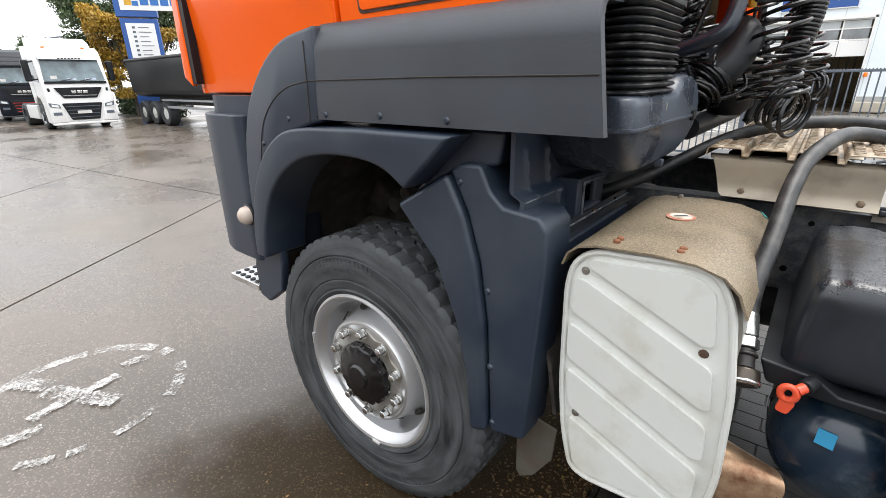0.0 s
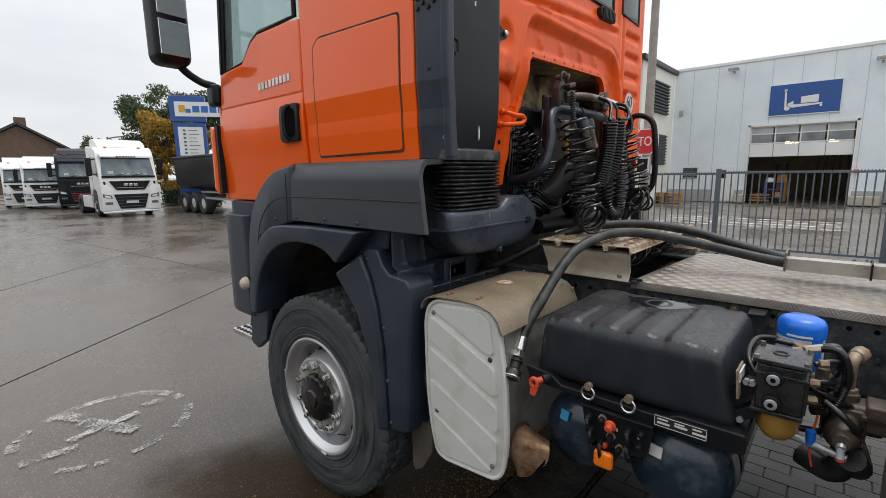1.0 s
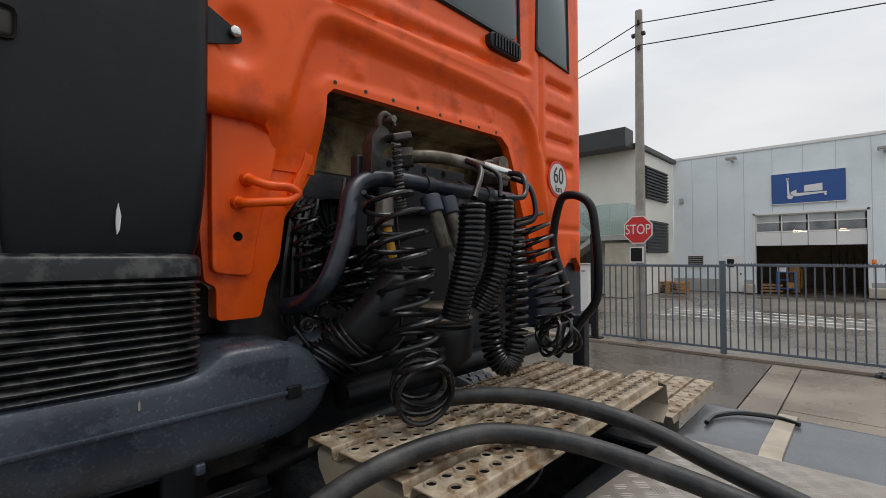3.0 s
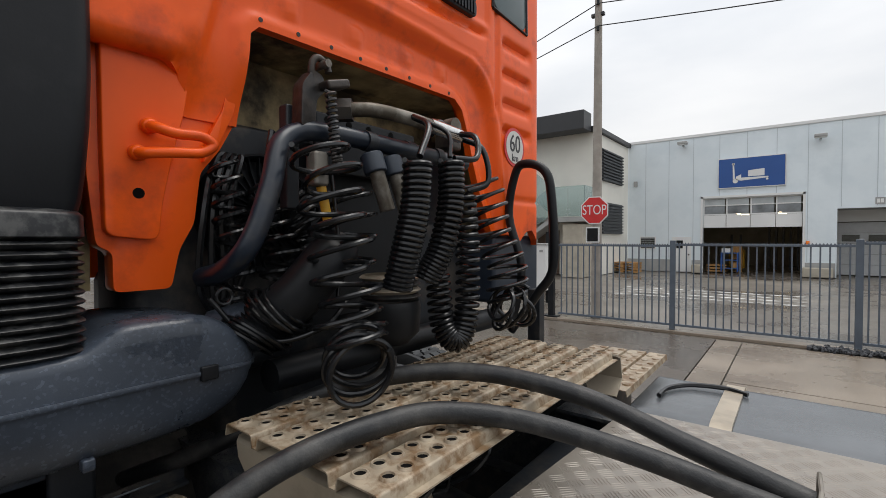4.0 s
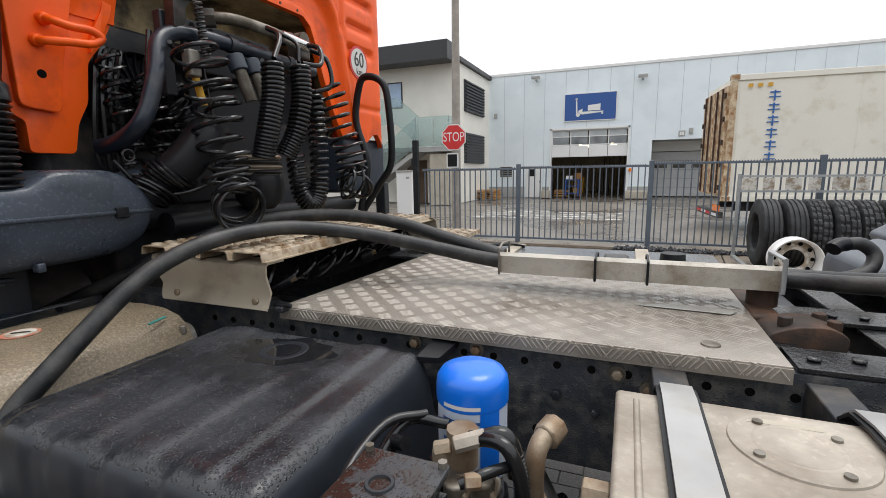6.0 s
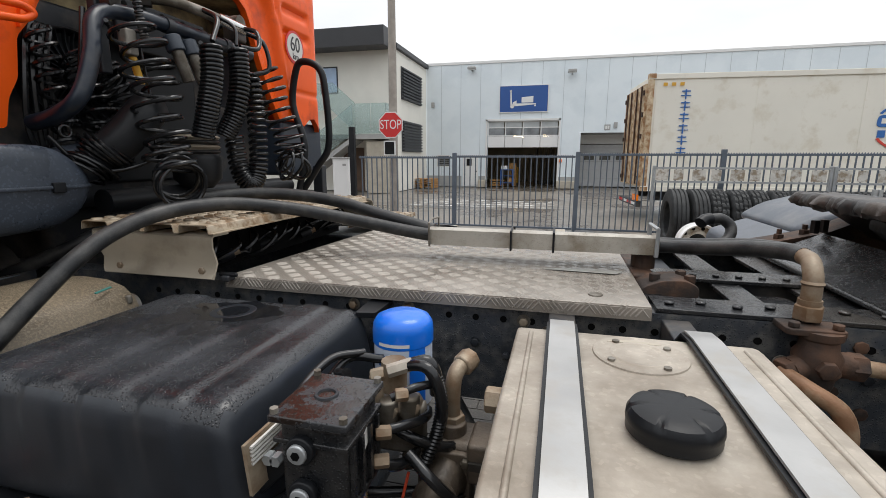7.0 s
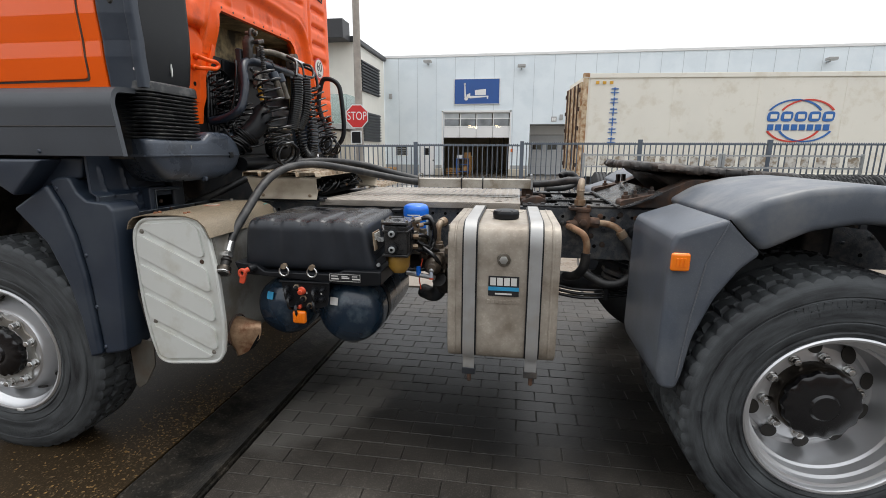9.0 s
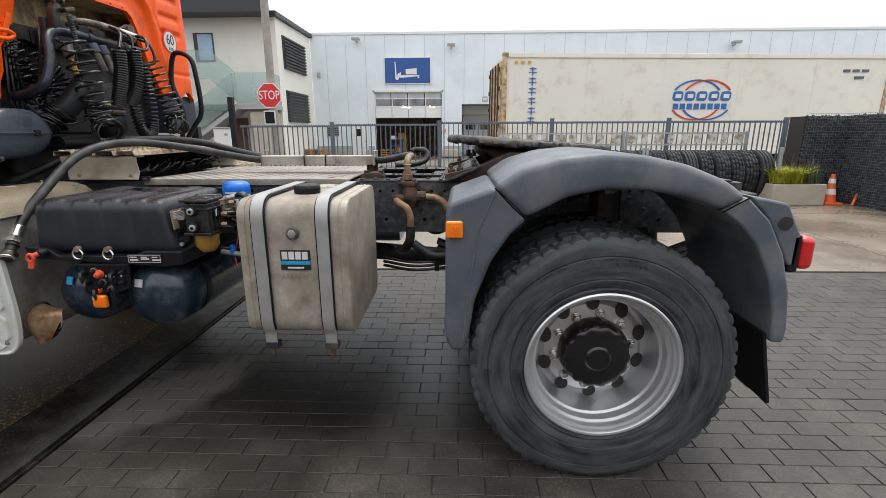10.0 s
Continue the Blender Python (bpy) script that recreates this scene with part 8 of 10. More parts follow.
P("red_wire", tube(smooth_path([(0.83, 1.33, 0.98), (0.82, 1.30, 0.90), (0.83, 1.29, 0.84)], 4), 0.003, 6), RED_PLASTIC)
P("big_hose", tube(smooth_path([(0.91, 1.33, 0.88), (0.93, 1.42, 0.82), (0.90, 1.6, 0.84), (0.80, 1.75, 0.9)], 6), 0.035, 12), HOSE)
P("tank_port", cyl((1.0, 1.345, 1.135), (0.965, 1.345, 1.135), 0.022, 6, bevel=0.003), BRASS)

# hydraulic tank ----------------------------------------------------------
tank = P("hydraulic_tank", prism(round_poly([(0.985, 0.638), (1.585, 0.638), (1.585, 1.203), (0.985, 1.203)], 0.085, 8), "x", 1.0, 1.435, 0.02, seg=3), TANK, truck, "dusty aluminium hydraulic oil tank")
def strap_line(g):
    p = round_poly([(1.585, 0.638 - g), (0.985 - g, 0.638 - g), (0.985 - g, 1.203 + g), (1.585, 1.203 + g)], 0.085 + g, 8)
    return [q for q in p if q[0] < 1.325 and not (q[1] < 0.70 and q[0] > 1.0)]


for x in (1.065, 1.317):
    s = P("strap", sheet([[(x + dx, y, z) for dx in (0.0, 0.047)] for y, z in [(1.0, 0.585), (0.995, 0.635)] + strap_line(0.013) + [(1.50, 1.216), (1.555, 1.210), (1.590, 1.185)]], 0.004), STRAP, tank, "bright steel strap")
    P("strap_pad", sheet([[(x - 0.006 + dx, y, z) for dx in (0.0, 0.059)] for y, z in strap_line(0.006) + [(1.50, 1.209), (1.555, 1.203), (1.588, 1.178)]], 0.005), BLACK, s)
    P("strap_foot", box(x - 0.004, x + 0.051, 0.99, 1.03, 0.577, 0.605, 0.003), FRAME, s)
    P("strap_bolt", cyl((x + 0.026, 1.0, 0.545), (x + 0.026, 1.0, 0.585), 0.009, 6), RUST, s)
cap = P("filler_cap", lathe([(0.0, 0.040), (0.028, 0.040), (0.041, 0.039), (0.051, 0.035), (0.055, 0.028), (0.056, 0.019), (0.055, 0.017), (0.055, 0.006), (0.048, 0.0)], (1.220, 1.195, 1.202), "z", 72, warp=lambda i, j, r, h: (r, h - (0.0035 if j % 12 == 0 and 2 <= i <= 4 else 0))), BLACK, tank, "black ribbed filler cap")
P("inspection_cover", lathe([(0.0, 0.0022), (0.043, 0.0022), (0.045, 0.0042), (0.050, 0.0042), (0.052, 0.0022), (0.070, 0.0022), (0.073, 0.0045), (0.078, 0.0040), (0.080, 0.0)], (1.220, 1.438, 1.2015), "z", 48), TANK, tank)
P("torn_label", prism([(1.166, 1.487), (1.262, 1.489), (1.266, 1.498), (1.20, 1.501), (1.170, 1.498)], "z", 1.2035, 1.2042), PLANTER, tank, "torn paper label")
for k in range(4):
    a = 0.6 + k * 1.571
    P("cover_bolt", cyl((1.220 + 0.061 * math.cos(a), 1.438 + 0.061 * math.sin(a), 1.204), (1.220 + 0.061 * math.cos(a), 1.438 + 0.061 * math.sin(a), 1.2075), 0.0065, 14), ALU_CAST, tank)
P("sight_plug", cyl((1.22, 0.984, 1.073), (1.22, 0.972, 1.073), 0.026, 24, bevel=0.003), ALU_CAST, tank)
P("plug_core", cyl((1.22, 0.971, 1.073), (1.22, 0.966, 1.073), 0.017, 6, bevel=0.002), SHIELD_SIDE, tank)
lb = P("tank_label", box(1.163, 1.282, 0.9805, 0.984, 0.925, 1.006), STICKER_BLACK, tank, "black and blue maker label with white lettering bars")
for k in range(4):
    P("label_bar", box(1.170 + 0.027 * k, 1.192 + 0.027 * k, 0.978, 0.980, 0.969, 1.000), STICKER, lb)
P("label_stripe", box(1.163, 1.282, 0.978, 0.980, 0.948, 0.963), STICKER_CYAN, lb)
P("label_bar", box(1.19, 1.255, 0.978, 0.980, 0.932, 0.938), STICKER, lb)
for k in range(8):
    P("embossed_bar", box(1.16 + 0.016 * k, 1.170 + 0.016 * k, 0.980, 0.985, 0.895, 0.908), TANK, tank)
for x in (1.030, 1.405):
    P("bead_line", tube([(x, y, z) for y, z in strap_line(-0.001) + [(1.50, 1.202)]], 0.0050, 8), TANK, tank)
P("tank_bead", sheet([[(1.002, 1.0, 1.20), (1.002, 1.0, 0.70)], [(0.999, 1.02, 1.20), (0.999, 1.02, 0.70)]], 0.004), TANK, tank)
P("tank_bracket", box(1.06, 1.36, 1.38, 1.72, 0.598, 0.635, 0.004), FRAME)
P("tank_bracket", box(1.06, 1.12, 1.589, 1.72, 0.66, 1.18, 0.004), FRAME)
P("tank_bracket", box(1.31, 1.37, 1.589, 1.72, 0.66, 1.18, 0.004), FRAME)

# pipework behind the tank ------------------------------------------------
vs = P("valve_stem", tube(smooth_path([(1.592, 1.715, 1.225), (1.592, 1.715, 1.285), (1.594, 1.728, 1.310), (1.600, 1.755, 1.324), (1.606, 1.80, 1.326)], 5), 0.0185, 14), BRASS, truck, "dull grey elbow pipe")
P("pipe_nut", cyl((1.592, 1.715, 1.205), (1.592, 1.715, 1.238), 0.028, 6, bevel=0.003), BRASS, vs)
P("pipe_collar", cyl((1.592, 1.715, 1.238), (1.592, 1.715, 1.250), 0.022, 14), BRASS, vs)
P("elbow_bead", lathe([(0.0185, -0.005), (0.022, 0.0), (0.0185, 0.005)], (1.592, 1.715, 1.285), "z", 16), BRASS, vs)
P("valve_foot", prism(round_poly([(1.535, 1.66), (1.645, 1.66), (1.645, 1.75), (1.535, 1.75)], 0.015), "z", 1.186, 1.200, 0.003), RUST)
for x in (1.552, 1.630):
    P("foot_bolt", cyl((x, 1.675, 1.200), (x, 1.675, 1.212), 0.011, 6, bevel=0.002), RUST)
tee = P("tee_body", lathe([(0.0, -0.062), (0.030, -0.060), (0.034, -0.048), (0.036, -0.030), (0.044, -0.018), (0.044, 0.018), (0.036, 0.030), (0.034, 0.050), (0.040, 0.055), (0.040, 0.070), (0.0, 0.072)], (1.605, 1.685, 1.125), "z", 24), RUST, truck, "rusty cast pipe tee")
P("tee_arm", cyl((1.605, 1.685, 1.125), (1.668, 1.685, 1.122), 0.027, 18), RUST, tee)
P("tee_arm", cyl((1.605, 1.685, 1.120), (1.550, 1.665, 1.108), 0.027, 18), RUST, tee)
P("tee_plug", cyl((1.605, 1.650, 1.125), (1.605, 1.630, 1.125), 0.020, 6, bevel=0.003), RUST, tee)
P("pipe_nut", cyl((1.660, 1.685, 1.122), (1.690, 1.685, 1.121), 0.029, 6, bevel=0.003), RUST, tee)
P("pipe_nut", cyl((1.556, 1.668, 1.110), (1.532, 1.658, 1.104), 0.028, 6, bevel=0.003), RUST, tee)
P("rusty_pipe", tube(smooth_path([(1.685, 1.685, 1.121), (1.735, 1.683, 1.116), (1.775, 1.68, 1.100), (1.800, 1.678, 1.075)], 5), 0.0165, 12), RUST_PIPE)
P("rusty_pipe", tube(smooth_path([(1.535, 1.66, 1.105), (1.560, 1.60, 1.098), (1.600, 1.575, 1.075), (1.618, 1.57, 1.03), (1.618, 1.57, 0.98)], 5), 0.0175, 12), RUST_PIPE)
P("hose_ferrule", cyl((1.795, 1.678, 1.082), (1.820, 1.675, 1.045), 0.025, 14, bevel=0.004), BRASS)
P("return_hose", tube(smooth_path([(1.815, 1.676, 1.055), (1.855, 1.66, 0.99), (1.872, 1.65, 0.92), (1.852, 1.64, 0.85), (1.800, 1.64, 0.812), (1.735, 1.65, 0.805), (1.680, 1.67, 0.825), (1.62, 1.70, 0.86)], 7), 0.0235, 14), HOSE)
P("return_hose", tube(smooth_path([(1.618, 1.57, 0.985), (1.612, 1.58, 0.91), (1.58, 1.63, 0.85), (1.54, 1.72, 0.82)], 6), 0.024, 12), HOSE)
for k in range(3):
    P("brake_line", tube(smooth_path([(1.45, 1.70, 0.78 - 0.022 * k), (1.62, 1.66, 0.765 - 0.022 * k), (1.80, 1.67, 0.775 - 0.020 * k), (2.0, 1.72, 0.80 - 0.02 * k)], 6), 0.0085, 8), CABLE)
P("line_clip", box(1.735, 1.760, 1.650, 1.690, 0.715, 0.800, 0.004), BLACK)
for x, z in ((1.70, 1.150), (1.765, 1.135), (1.80, 1.160), (1.88, 1.145), (1.86, 1.085), (1.93, 1.09), (1.66, 1.045), (1.72, 1.00)):
    P("rusty_boss", cyl((x, 1.7245, z), (x, 1.7165, z), 0.0145, 8, bevel=0.002), RUST)
P("rail_fitting", cyl((1.865, 1.723, 1.075), (1.865, 1.675, 1.070), 0.026, 14, bevel=0.004), BLACK)
P("air_reservoir", lathe([(0.0, -0.01), (0.06, 0.0), (0.085, 0.03), (0.085, 0.35), (0.0, 0.38)], (1.74, 1.74, 0.98), "y", 28), FRAME)

# rear mudguard -----------------------------------------------------------
def mudguard(y0, y1):
    mg = P("mudguard", prism([(1.995, 1.255), (2.10, 1.325), (2.24, 1.365), (2.39, 1.380), (2.54, 1.370), (2.70, 1.335), (2.85, 1.275), (2.93, 1.215), (2.835, 1.165), (2.70, 1.215), (2.56, 1.240), (2.41, 1.243), (2.27, 1.215), (2.12, 1.135)], "y", y0, y1, 0.030, seg=4), PLASTIC_FADED, truck, "weathered grey rear mudguard")
    P("front_section", prism([(1.812, 0.648), (1.832, 0.588), (1.890, 0.586), (1.908, 0.65), (1.93, 0.80), (1.99, 0.96), (2.06, 1.07), (2.125, 1.13), (2.0, 1.255), (1.83, 1.195), (1.815, 1.15)], "y", y0 + 0.002, y1 - 0.13, 0.022, seg=3), GUARD_FRONT, mg)
    P("rear_section", prism([(2.925, 1.22), (3.02, 1.13), (3.09, 1.00), (3.135, 0.85), (3.155, 0.70), (3.15, 0.64), (3.10, 0.64), (3.088, 0.76), (3.05, 0.90), (2.985, 1.03), (2.915, 1.11), (2.84, 1.165)], "y", y0 + 0.002, y1 - 0.002, 0.012), PLASTIC_FADED, mg)
    P("mud_flap", sheet([[(3.095 + 0.022 * i, y, 0.67 - 0.105 * i) for y in (y0 + 0.03, y1 - 0.05)] for i in range(4)], 0.012), BLACK, mg)
    return mg


mg = mudguard(0.965, 1.65)
mudguard(2.77, 3.385)
m2 = P("side_marker", box(1.816, 1.882, 0.945, 0.966, 1.062, 1.130, 0.010), AMBER, mg, "square amber side marker lamp")
for k in range(3):
    P("marker_core", box(1.832 + 0.013 * k, 1.840 + 0.013 * k, 0.9425, 0.9448, 1.080, 1.112, 0.001), AMBER, m2)
P("edge_crease", tube([(2.005, 0.9645, 1.250), (1.94, 0.9645, 1.09), (1.905, 0.9645, 0.86), (1.885, 0.9645, 0.64)], 0.0025, 5), PLASTIC_FADED, mg)
P("seam_line", tube([(1.998, 0.962, 1.252), (2.06, 0.962, 1.185), (2.122, 0.962, 1.130)], 0.003, 5), PITCH_BLACK, mg)
P("seam_line", tube([(2.926, 0.962, 1.216), (2.88, 0.962, 1.19), (2.838, 0.962, 1.164)], 0.003, 5), PITCH_BLACK, mg)
P("tab", box(2.40, 2.42, 0.955, 0.966, 1.232, 1.246), BLACK, mg)
tb = P("tail_bracket", prism([(2.95, 1.22), (3.10, 1.19), (3.17, 1.06), (3.165, 0.93), (3.13, 0.95), (3.03, 1.13)], "y", 1.00, 1.10, 0.012), PLASTIC_FADED, mg)
P("bracket_hole", cyl((3.095, 0.9995, 1.115), (3.095, 0.996, 1.115), 0.026, 18), JOINT, mg)
tl = P("tail_lamp", box(3.172, 3.232, 1.0, 1.42, 0.93, 1.06, 0.024, seg=4), RED, truck, "red rear lamp cluster")
P("lamp_body", box(3.135, 3.174, 1.0, 1.42, 0.92, 1.07, 0.01), BLACK, tl)
P("brake_chamber", box(2.52, 2.64, 1.45, 1.6, 0.98, 1.26, 0.02), FRAME)
P("air_bag", lathe([(0.0, 0.75), (0.13, 0.76), (0.14, 0.85), (0.13, 0.95), (0.0, 0.98)], (2.85, 1.85, 0), "z", 24), BLACK)
P("guard_stay", tube([(2.46, 1.05, 1.24), (2.46, 1.3, 1.22), (2.46, 1.75, 1.1)], 0.02, 8), FRAME)

# hoses over the deck -----------------------------------------------------
P("hydraulic_hose", tube(smooth_path([(-0.040, 1.135, 1.050), (-0.044, 1.19, 1.105), (-0.036, 1.27, 1.175), (-0.030, 1.35, 1.240), (-0.024, 1.43, 1.300), (-0.010, 1.52, 1.352), (0.022, 1.62, 1.388), (0.055, 1.74, 1.402), (0.10, 1.87, 1.398), (0.22, 1.99, 1.372), (0.40, 2.065, 1.332), (0.56, 2.09, 1.301), (0.66, 2.09, 1.288)], 8), 0.021, 14), HOSE, truck, "thick black hydraulic hose")
P("hydraulic_hose", tube(smooth_path([(-0.75, 1.55, 1.10), (-0.45, 1.68, 1.24), (-0.22, 1.88, 1.375), (0.0, 2.06, 1.415), (0.25, 2.14, 1.395), (0.48, 2.14, 1.34), (0.66, 2.13, 1.30)], 8), 0.021, 14), HOSE, truck, "thick black hydraulic hose")
c0, c1 = Vector((-0.042, 1.150, 1.062)), Vector((-0.019, 1.047, 0.951))
cp = P("coupling", cyl(c0, c0.lerp(c1, 0.36), 0.024, 18, bevel=0.003), STEEL, truck, "greasy steel hose coupling")
P("coupling_nut", cyl(c0.lerp(c1, 0.37), c0.lerp(c1, 0.54), 0.027, 6, bevel=0.003), STEEL, cp)
P("coupling_groove", cyl(c0.lerp(c1, 0.60), c0.lerp(c1, 0.66), 0.026, 18, bevel=0.003), GREASE, cp)
P("coupling_neck", cyl(c0.lerp(c1, 0.56), c0.lerp(c1, 0.82), 0.021, 14), GREASE, cp)
P("coupling_ring", cyl(c0.lerp(c1, 0.84), c0.lerp(c1, 1.06), 0.032, 20, bevel=0.005), HUB, cp)
P("ring_lip", cyl(c0.lerp(c1, 1.0), c0.lerp(c1, 1.062), 0.034, 20, bevel=0.003), STEEL, cp)
P("coupling_bore", cyl(c0.lerp(c1, 1.061), c0.lerp(c1, 1.07), 0.022, 16), GREASE, cp)
ch = P("hose_channel", prism([(2.055, 1.262), (2.16, 1.262), (2.16, 1.268), (2.061, 1.268), (2.061, 1.306), (2.085, 1.312), (2.085, 1.318), (2.055, 1.312)], "x", 0.66, 1.36), CHANNEL_STEEL, truck, "stained steel channel holding the hoses")
for x in (0.93, 1.06):
    P("cable_tie", tube([(x, 2.050, 1.258), (x, 2.050, 1.316), (x, 2.10, 1.325), (x, 2.165, 1.316), (x, 2.165, 1.258), (x, 2.050, 1.258)], 0.0035, 6), BLACK, ch)
P("channel_clip", tube([(0.665, 2.05, 1.258), (0.665, 2.047, 1.335), (0.668, 2.075, 1.345), (0.668, 2.16, 1.340), (0.666, 2.165, 1.26)], 0.0035, 6), ALU_CAST, ch)
P("channel_clip", tube([(1.352, 2.05, 1.258), (1.352, 2.045, 1.34), (1.352, 2.17, 1.34), (1.352, 2.17, 1.26)], 0.006, 6), GALV, ch)
for y in (2.09, 2.13):
    P("hydraulic_hose", tube(smooth_path([(0.66, y, 1.288), (1.0, y, 1.285), (1.36, y, 1.285), (1.46, y - 0.07, 1.297), (1.545, y - 0.17, 1.318), (1.595, 1.84 + (y - 2.09) * 0.3, 1.327), (1.606, 1.80, 1.326)], 5), 0.020, 12), HOSE)
P("channel_post", cyl((1.33, 2.12, 1.212), (1.33, 2.12, 1.262), 0.035, 12), RUST)
cb = P("cross_bracket", prism(round_poly([(1.285, 1.172), (1.43, 1.172), (1.435, 1.212), (1.400, 1.230), (1.345, 1.226), (1.295, 1.205)], 0.014, 3), "y", 1.895, 2.005, 0.008, seg=3), RUST, truck, "rusty cast cross bracket")
P("cross_arm", box(1.285, 1.350, 2.005, 2.42, 1.176, 1.214, 0.008), RUST, cb)
for x, y in ((1.415, 1.925), (1.405, 1.98), (1.33, 1.93)):
    P("bracket_bolt", cyl((x, y, 1.215), (x, y, 1.238), 0.014, 6, bevel=0.002), RUST, cb)
P("curl_hose", tube(smooth_path([(1.45, 2.30, 1.245), (1.56, 2.34, 1.245), (1.635, 2.38, 1.265), (1.655, 2.405, 1.305), (1.625, 2.41, 1.335), (1.585, 2.40, 1.335)], 6), 0.0185, 12), HOSE)
P("hose_cuff", tube(smooth_path([(1.588, 2.401, 1.3355), (1.565, 2.392, 1.332), (1.55, 2.38, 1.322)], 4), 0.0205, 12), BLACK)

# far side tank and rear-side odds ----------------------------------------
ft = P("far_fuel_tank", prism(round_poly([(2.78, 0.60), (3.36, 0.60), (3.36, 1.14), (2.78, 1.14)], 0.09, 6), "x", 0.17, 1.40, 0.02), TANK_FAR, truck, "wet grey fuel tank on the far side")
for x in (0.425, 1.05):
    P("strap", prism(round_poly([(2.77, 0.59), (3.37, 0.59), (3.37, 1.15), (2.77, 1.15)], 0.09, 6), "x", x, x + 0.06), BEIGE, ft)
P("cap", lathe([(0.0, 0.05), (0.05, 0.045), (0.055, 0.0)], (1.2, 3.0, 1.14), "z", 20), BLACK, ft)
P("tank_line", tube(smooth_path([(0.24, 3.00, 1.150), (0.25, 3.10, 1.152), (0.31, 3.19, 1.153), (0.42, 3.22, 1.155), (0.50, 3.20, 1.150)], 5), 0.009, 6), CABLE)
P("fitting_cluster", box(0.92, 1.02, 2.72, 2.84, 1.14, 1.20, 0.015), FRAME)

# front fenders -----------------------------------------------------------
def bow(points, n=4):
    """A smooth line through points of a plane."""
    return [(p.x, p.y) for p in smooth_path([(a, b, 0) for a, b in points], n)]


fen = P("fender", prism([(-1.24, 1.45)] + bow([(-1.24, 1.732), (-1.42, 1.700), (-1.56, 1.620), (-1.67, 1.50), (-1.735, 1.35), (-1.765, 1.15), (-1.77, 0.88)]) + bow([(-1.70, 0.88), (-1.690, 1.00), (-1.64, 1.16), (-1.55, 1.30), (-1.43, 1.395), (-1.30, 1.44)]), "y", 0.935, 1.12, 0.030, seg=3), PLASTIC, truck, "matt dark grey plastic front fender")
prof_f = round_poly([(0.935, 1.40), (0.935, 1.50), (0.938, 1.68), (0.975, 1.735), (1.10, 1.74)], 0.035, 4)[5:-5]
prof_f = [(0.935, 1.455)] + prof_f + [(1.12, 1.740)]
P("fender_cover", sheet([[(x + (z - 1.455) * sl, y, z - 0.004 * (x + 0.3)) for y, z in prof_f] for x, sl in ((-0.335, -0.14), (-0.38, -0.12), (-0.6, -0.05), (-0.9, 0.0), (-1.262, 0.0))], -0.022), COVER_GREY, fen)
P("fender_lining", box(-1.2, -0.42, 1.10, 1.14, 1.44, 1.73), FRAME, fen)
P("seam", tube([(-0.357, 0.9350, 1.575), (-0.8, 0.9350, 1.578), (-1.29, 0.9350, 1.575)] + [(a, 0.9350, b) for a, b in bow([(-1.29, 1.575), (-1.42, 1.552), (-1.53, 1.49), (-1.60, 1.40), (-1.645, 1.25)])][1:], 0.0022, 6), JOINT, fen)
P("seam", tube([(-1.292, 0.9345, 1.690), (-1.294, 0.9345, 1.575), (-1.30, 0.9345, 1.45)], 0.0025, 6), JOINT, fen)
lip_out = [(-1.725, 0.90), (-1.715, 1.02), (-1.67, 1.17), (-1.58, 1.31), (-1.47, 1.395), (-1.34, 1.43), (-1.05, 1.442), (-0.70, 1.440)]
lip_out = bow(lip_out[:-1]) + lip_out[-1:]
lip_in = bow([(-0.865, 1.285), (-0.95, 1.335), (-1.06, 1.355), (-1.22, 1.352), (-1.36, 1.32), (-1.48, 1.25), (-1.57, 1.15), (-1.63, 1.02), (-1.655, 0.90)])
P("arch_lip", prism(lip_out + lip_in, "y", 0.902, 1.10, 0.024, seg=4), PLASTIC, fen)
for x, z in ((-1.217, 1.474), (-0.975, 1.478), (-0.735, 1.474), (-1.42, 1.455), (-1.60, 1.36), (-1.70, 1.18), (-1.735, 0.97)):
    dome((x, 0.936, z), "y", 0.011, PLASTIC, fen)
fp = P("front_panel", prism(round_poly([(-1.775, 0.945), (-2.02, 0.950), (-2.15, 0.99), (-2.23, 1.10), (-2.25, 1.30), (-1.775, 1.30)], 0.05), "z", 0.84, 1.455, 0.02), PLASTIC, truck, "dark grey lower cab panel")
P("panel_neck", prism(round_poly([(-1.70, 0.99), (-2.05, 0.99), (-2.2, 1.08), (-2.24, 1.3), (-1.70, 1.3)], 0.05), "z", 1.44, 1.525), PLASTIC, fp)
P("bumper_skirt", prism(round_poly([(-1.86, 1.16), (-2.12, 1.16), (-2.22, 1.20), (-2.22, 1.4), (-1.86, 1.4)], 0.03), "z", 0.66, 0.835, 0.01), PLASTIC, fp)
P("step_side", prism([(-1.66, 1.00), (-1.83, 0.93), (-1.875, 0.80), (-1.87, 0.655), (-1.80, 0.635), (-1.68, 0.72), (-1.65, 0.85)], "y", 0.965, 1.005, 0.010), PLASTIC, fp)
stp = P("foot_step", box(-2.13, -1.876, 0.965, 1.15, 0.665, 0.695, 0.005), STEEL, fp, "perforated aluminium foot step")
for i in range(5):
    for j in range(3):
        P("step_hole", cyl((-2.10 + 0.045 * i, 0.99 + 0.045 * j, 0.695), (-2.10 + 0.045 * i, 0.99 + 0.045 * j, 0.699), 0.013, 10), FRAME, stp)
ml = P("marker_lamp", lathe([(0.0, -0.045), (0.022, -0.042), (0.036, -0.028), (0.040, 0.0)], (-1.79, 0.933, 1.055), "y", 24), glass_mat("clear_lens", (0.75, 0.62, 0.52), 0.15, 0.3), fp, "round clear side repeater lamp")
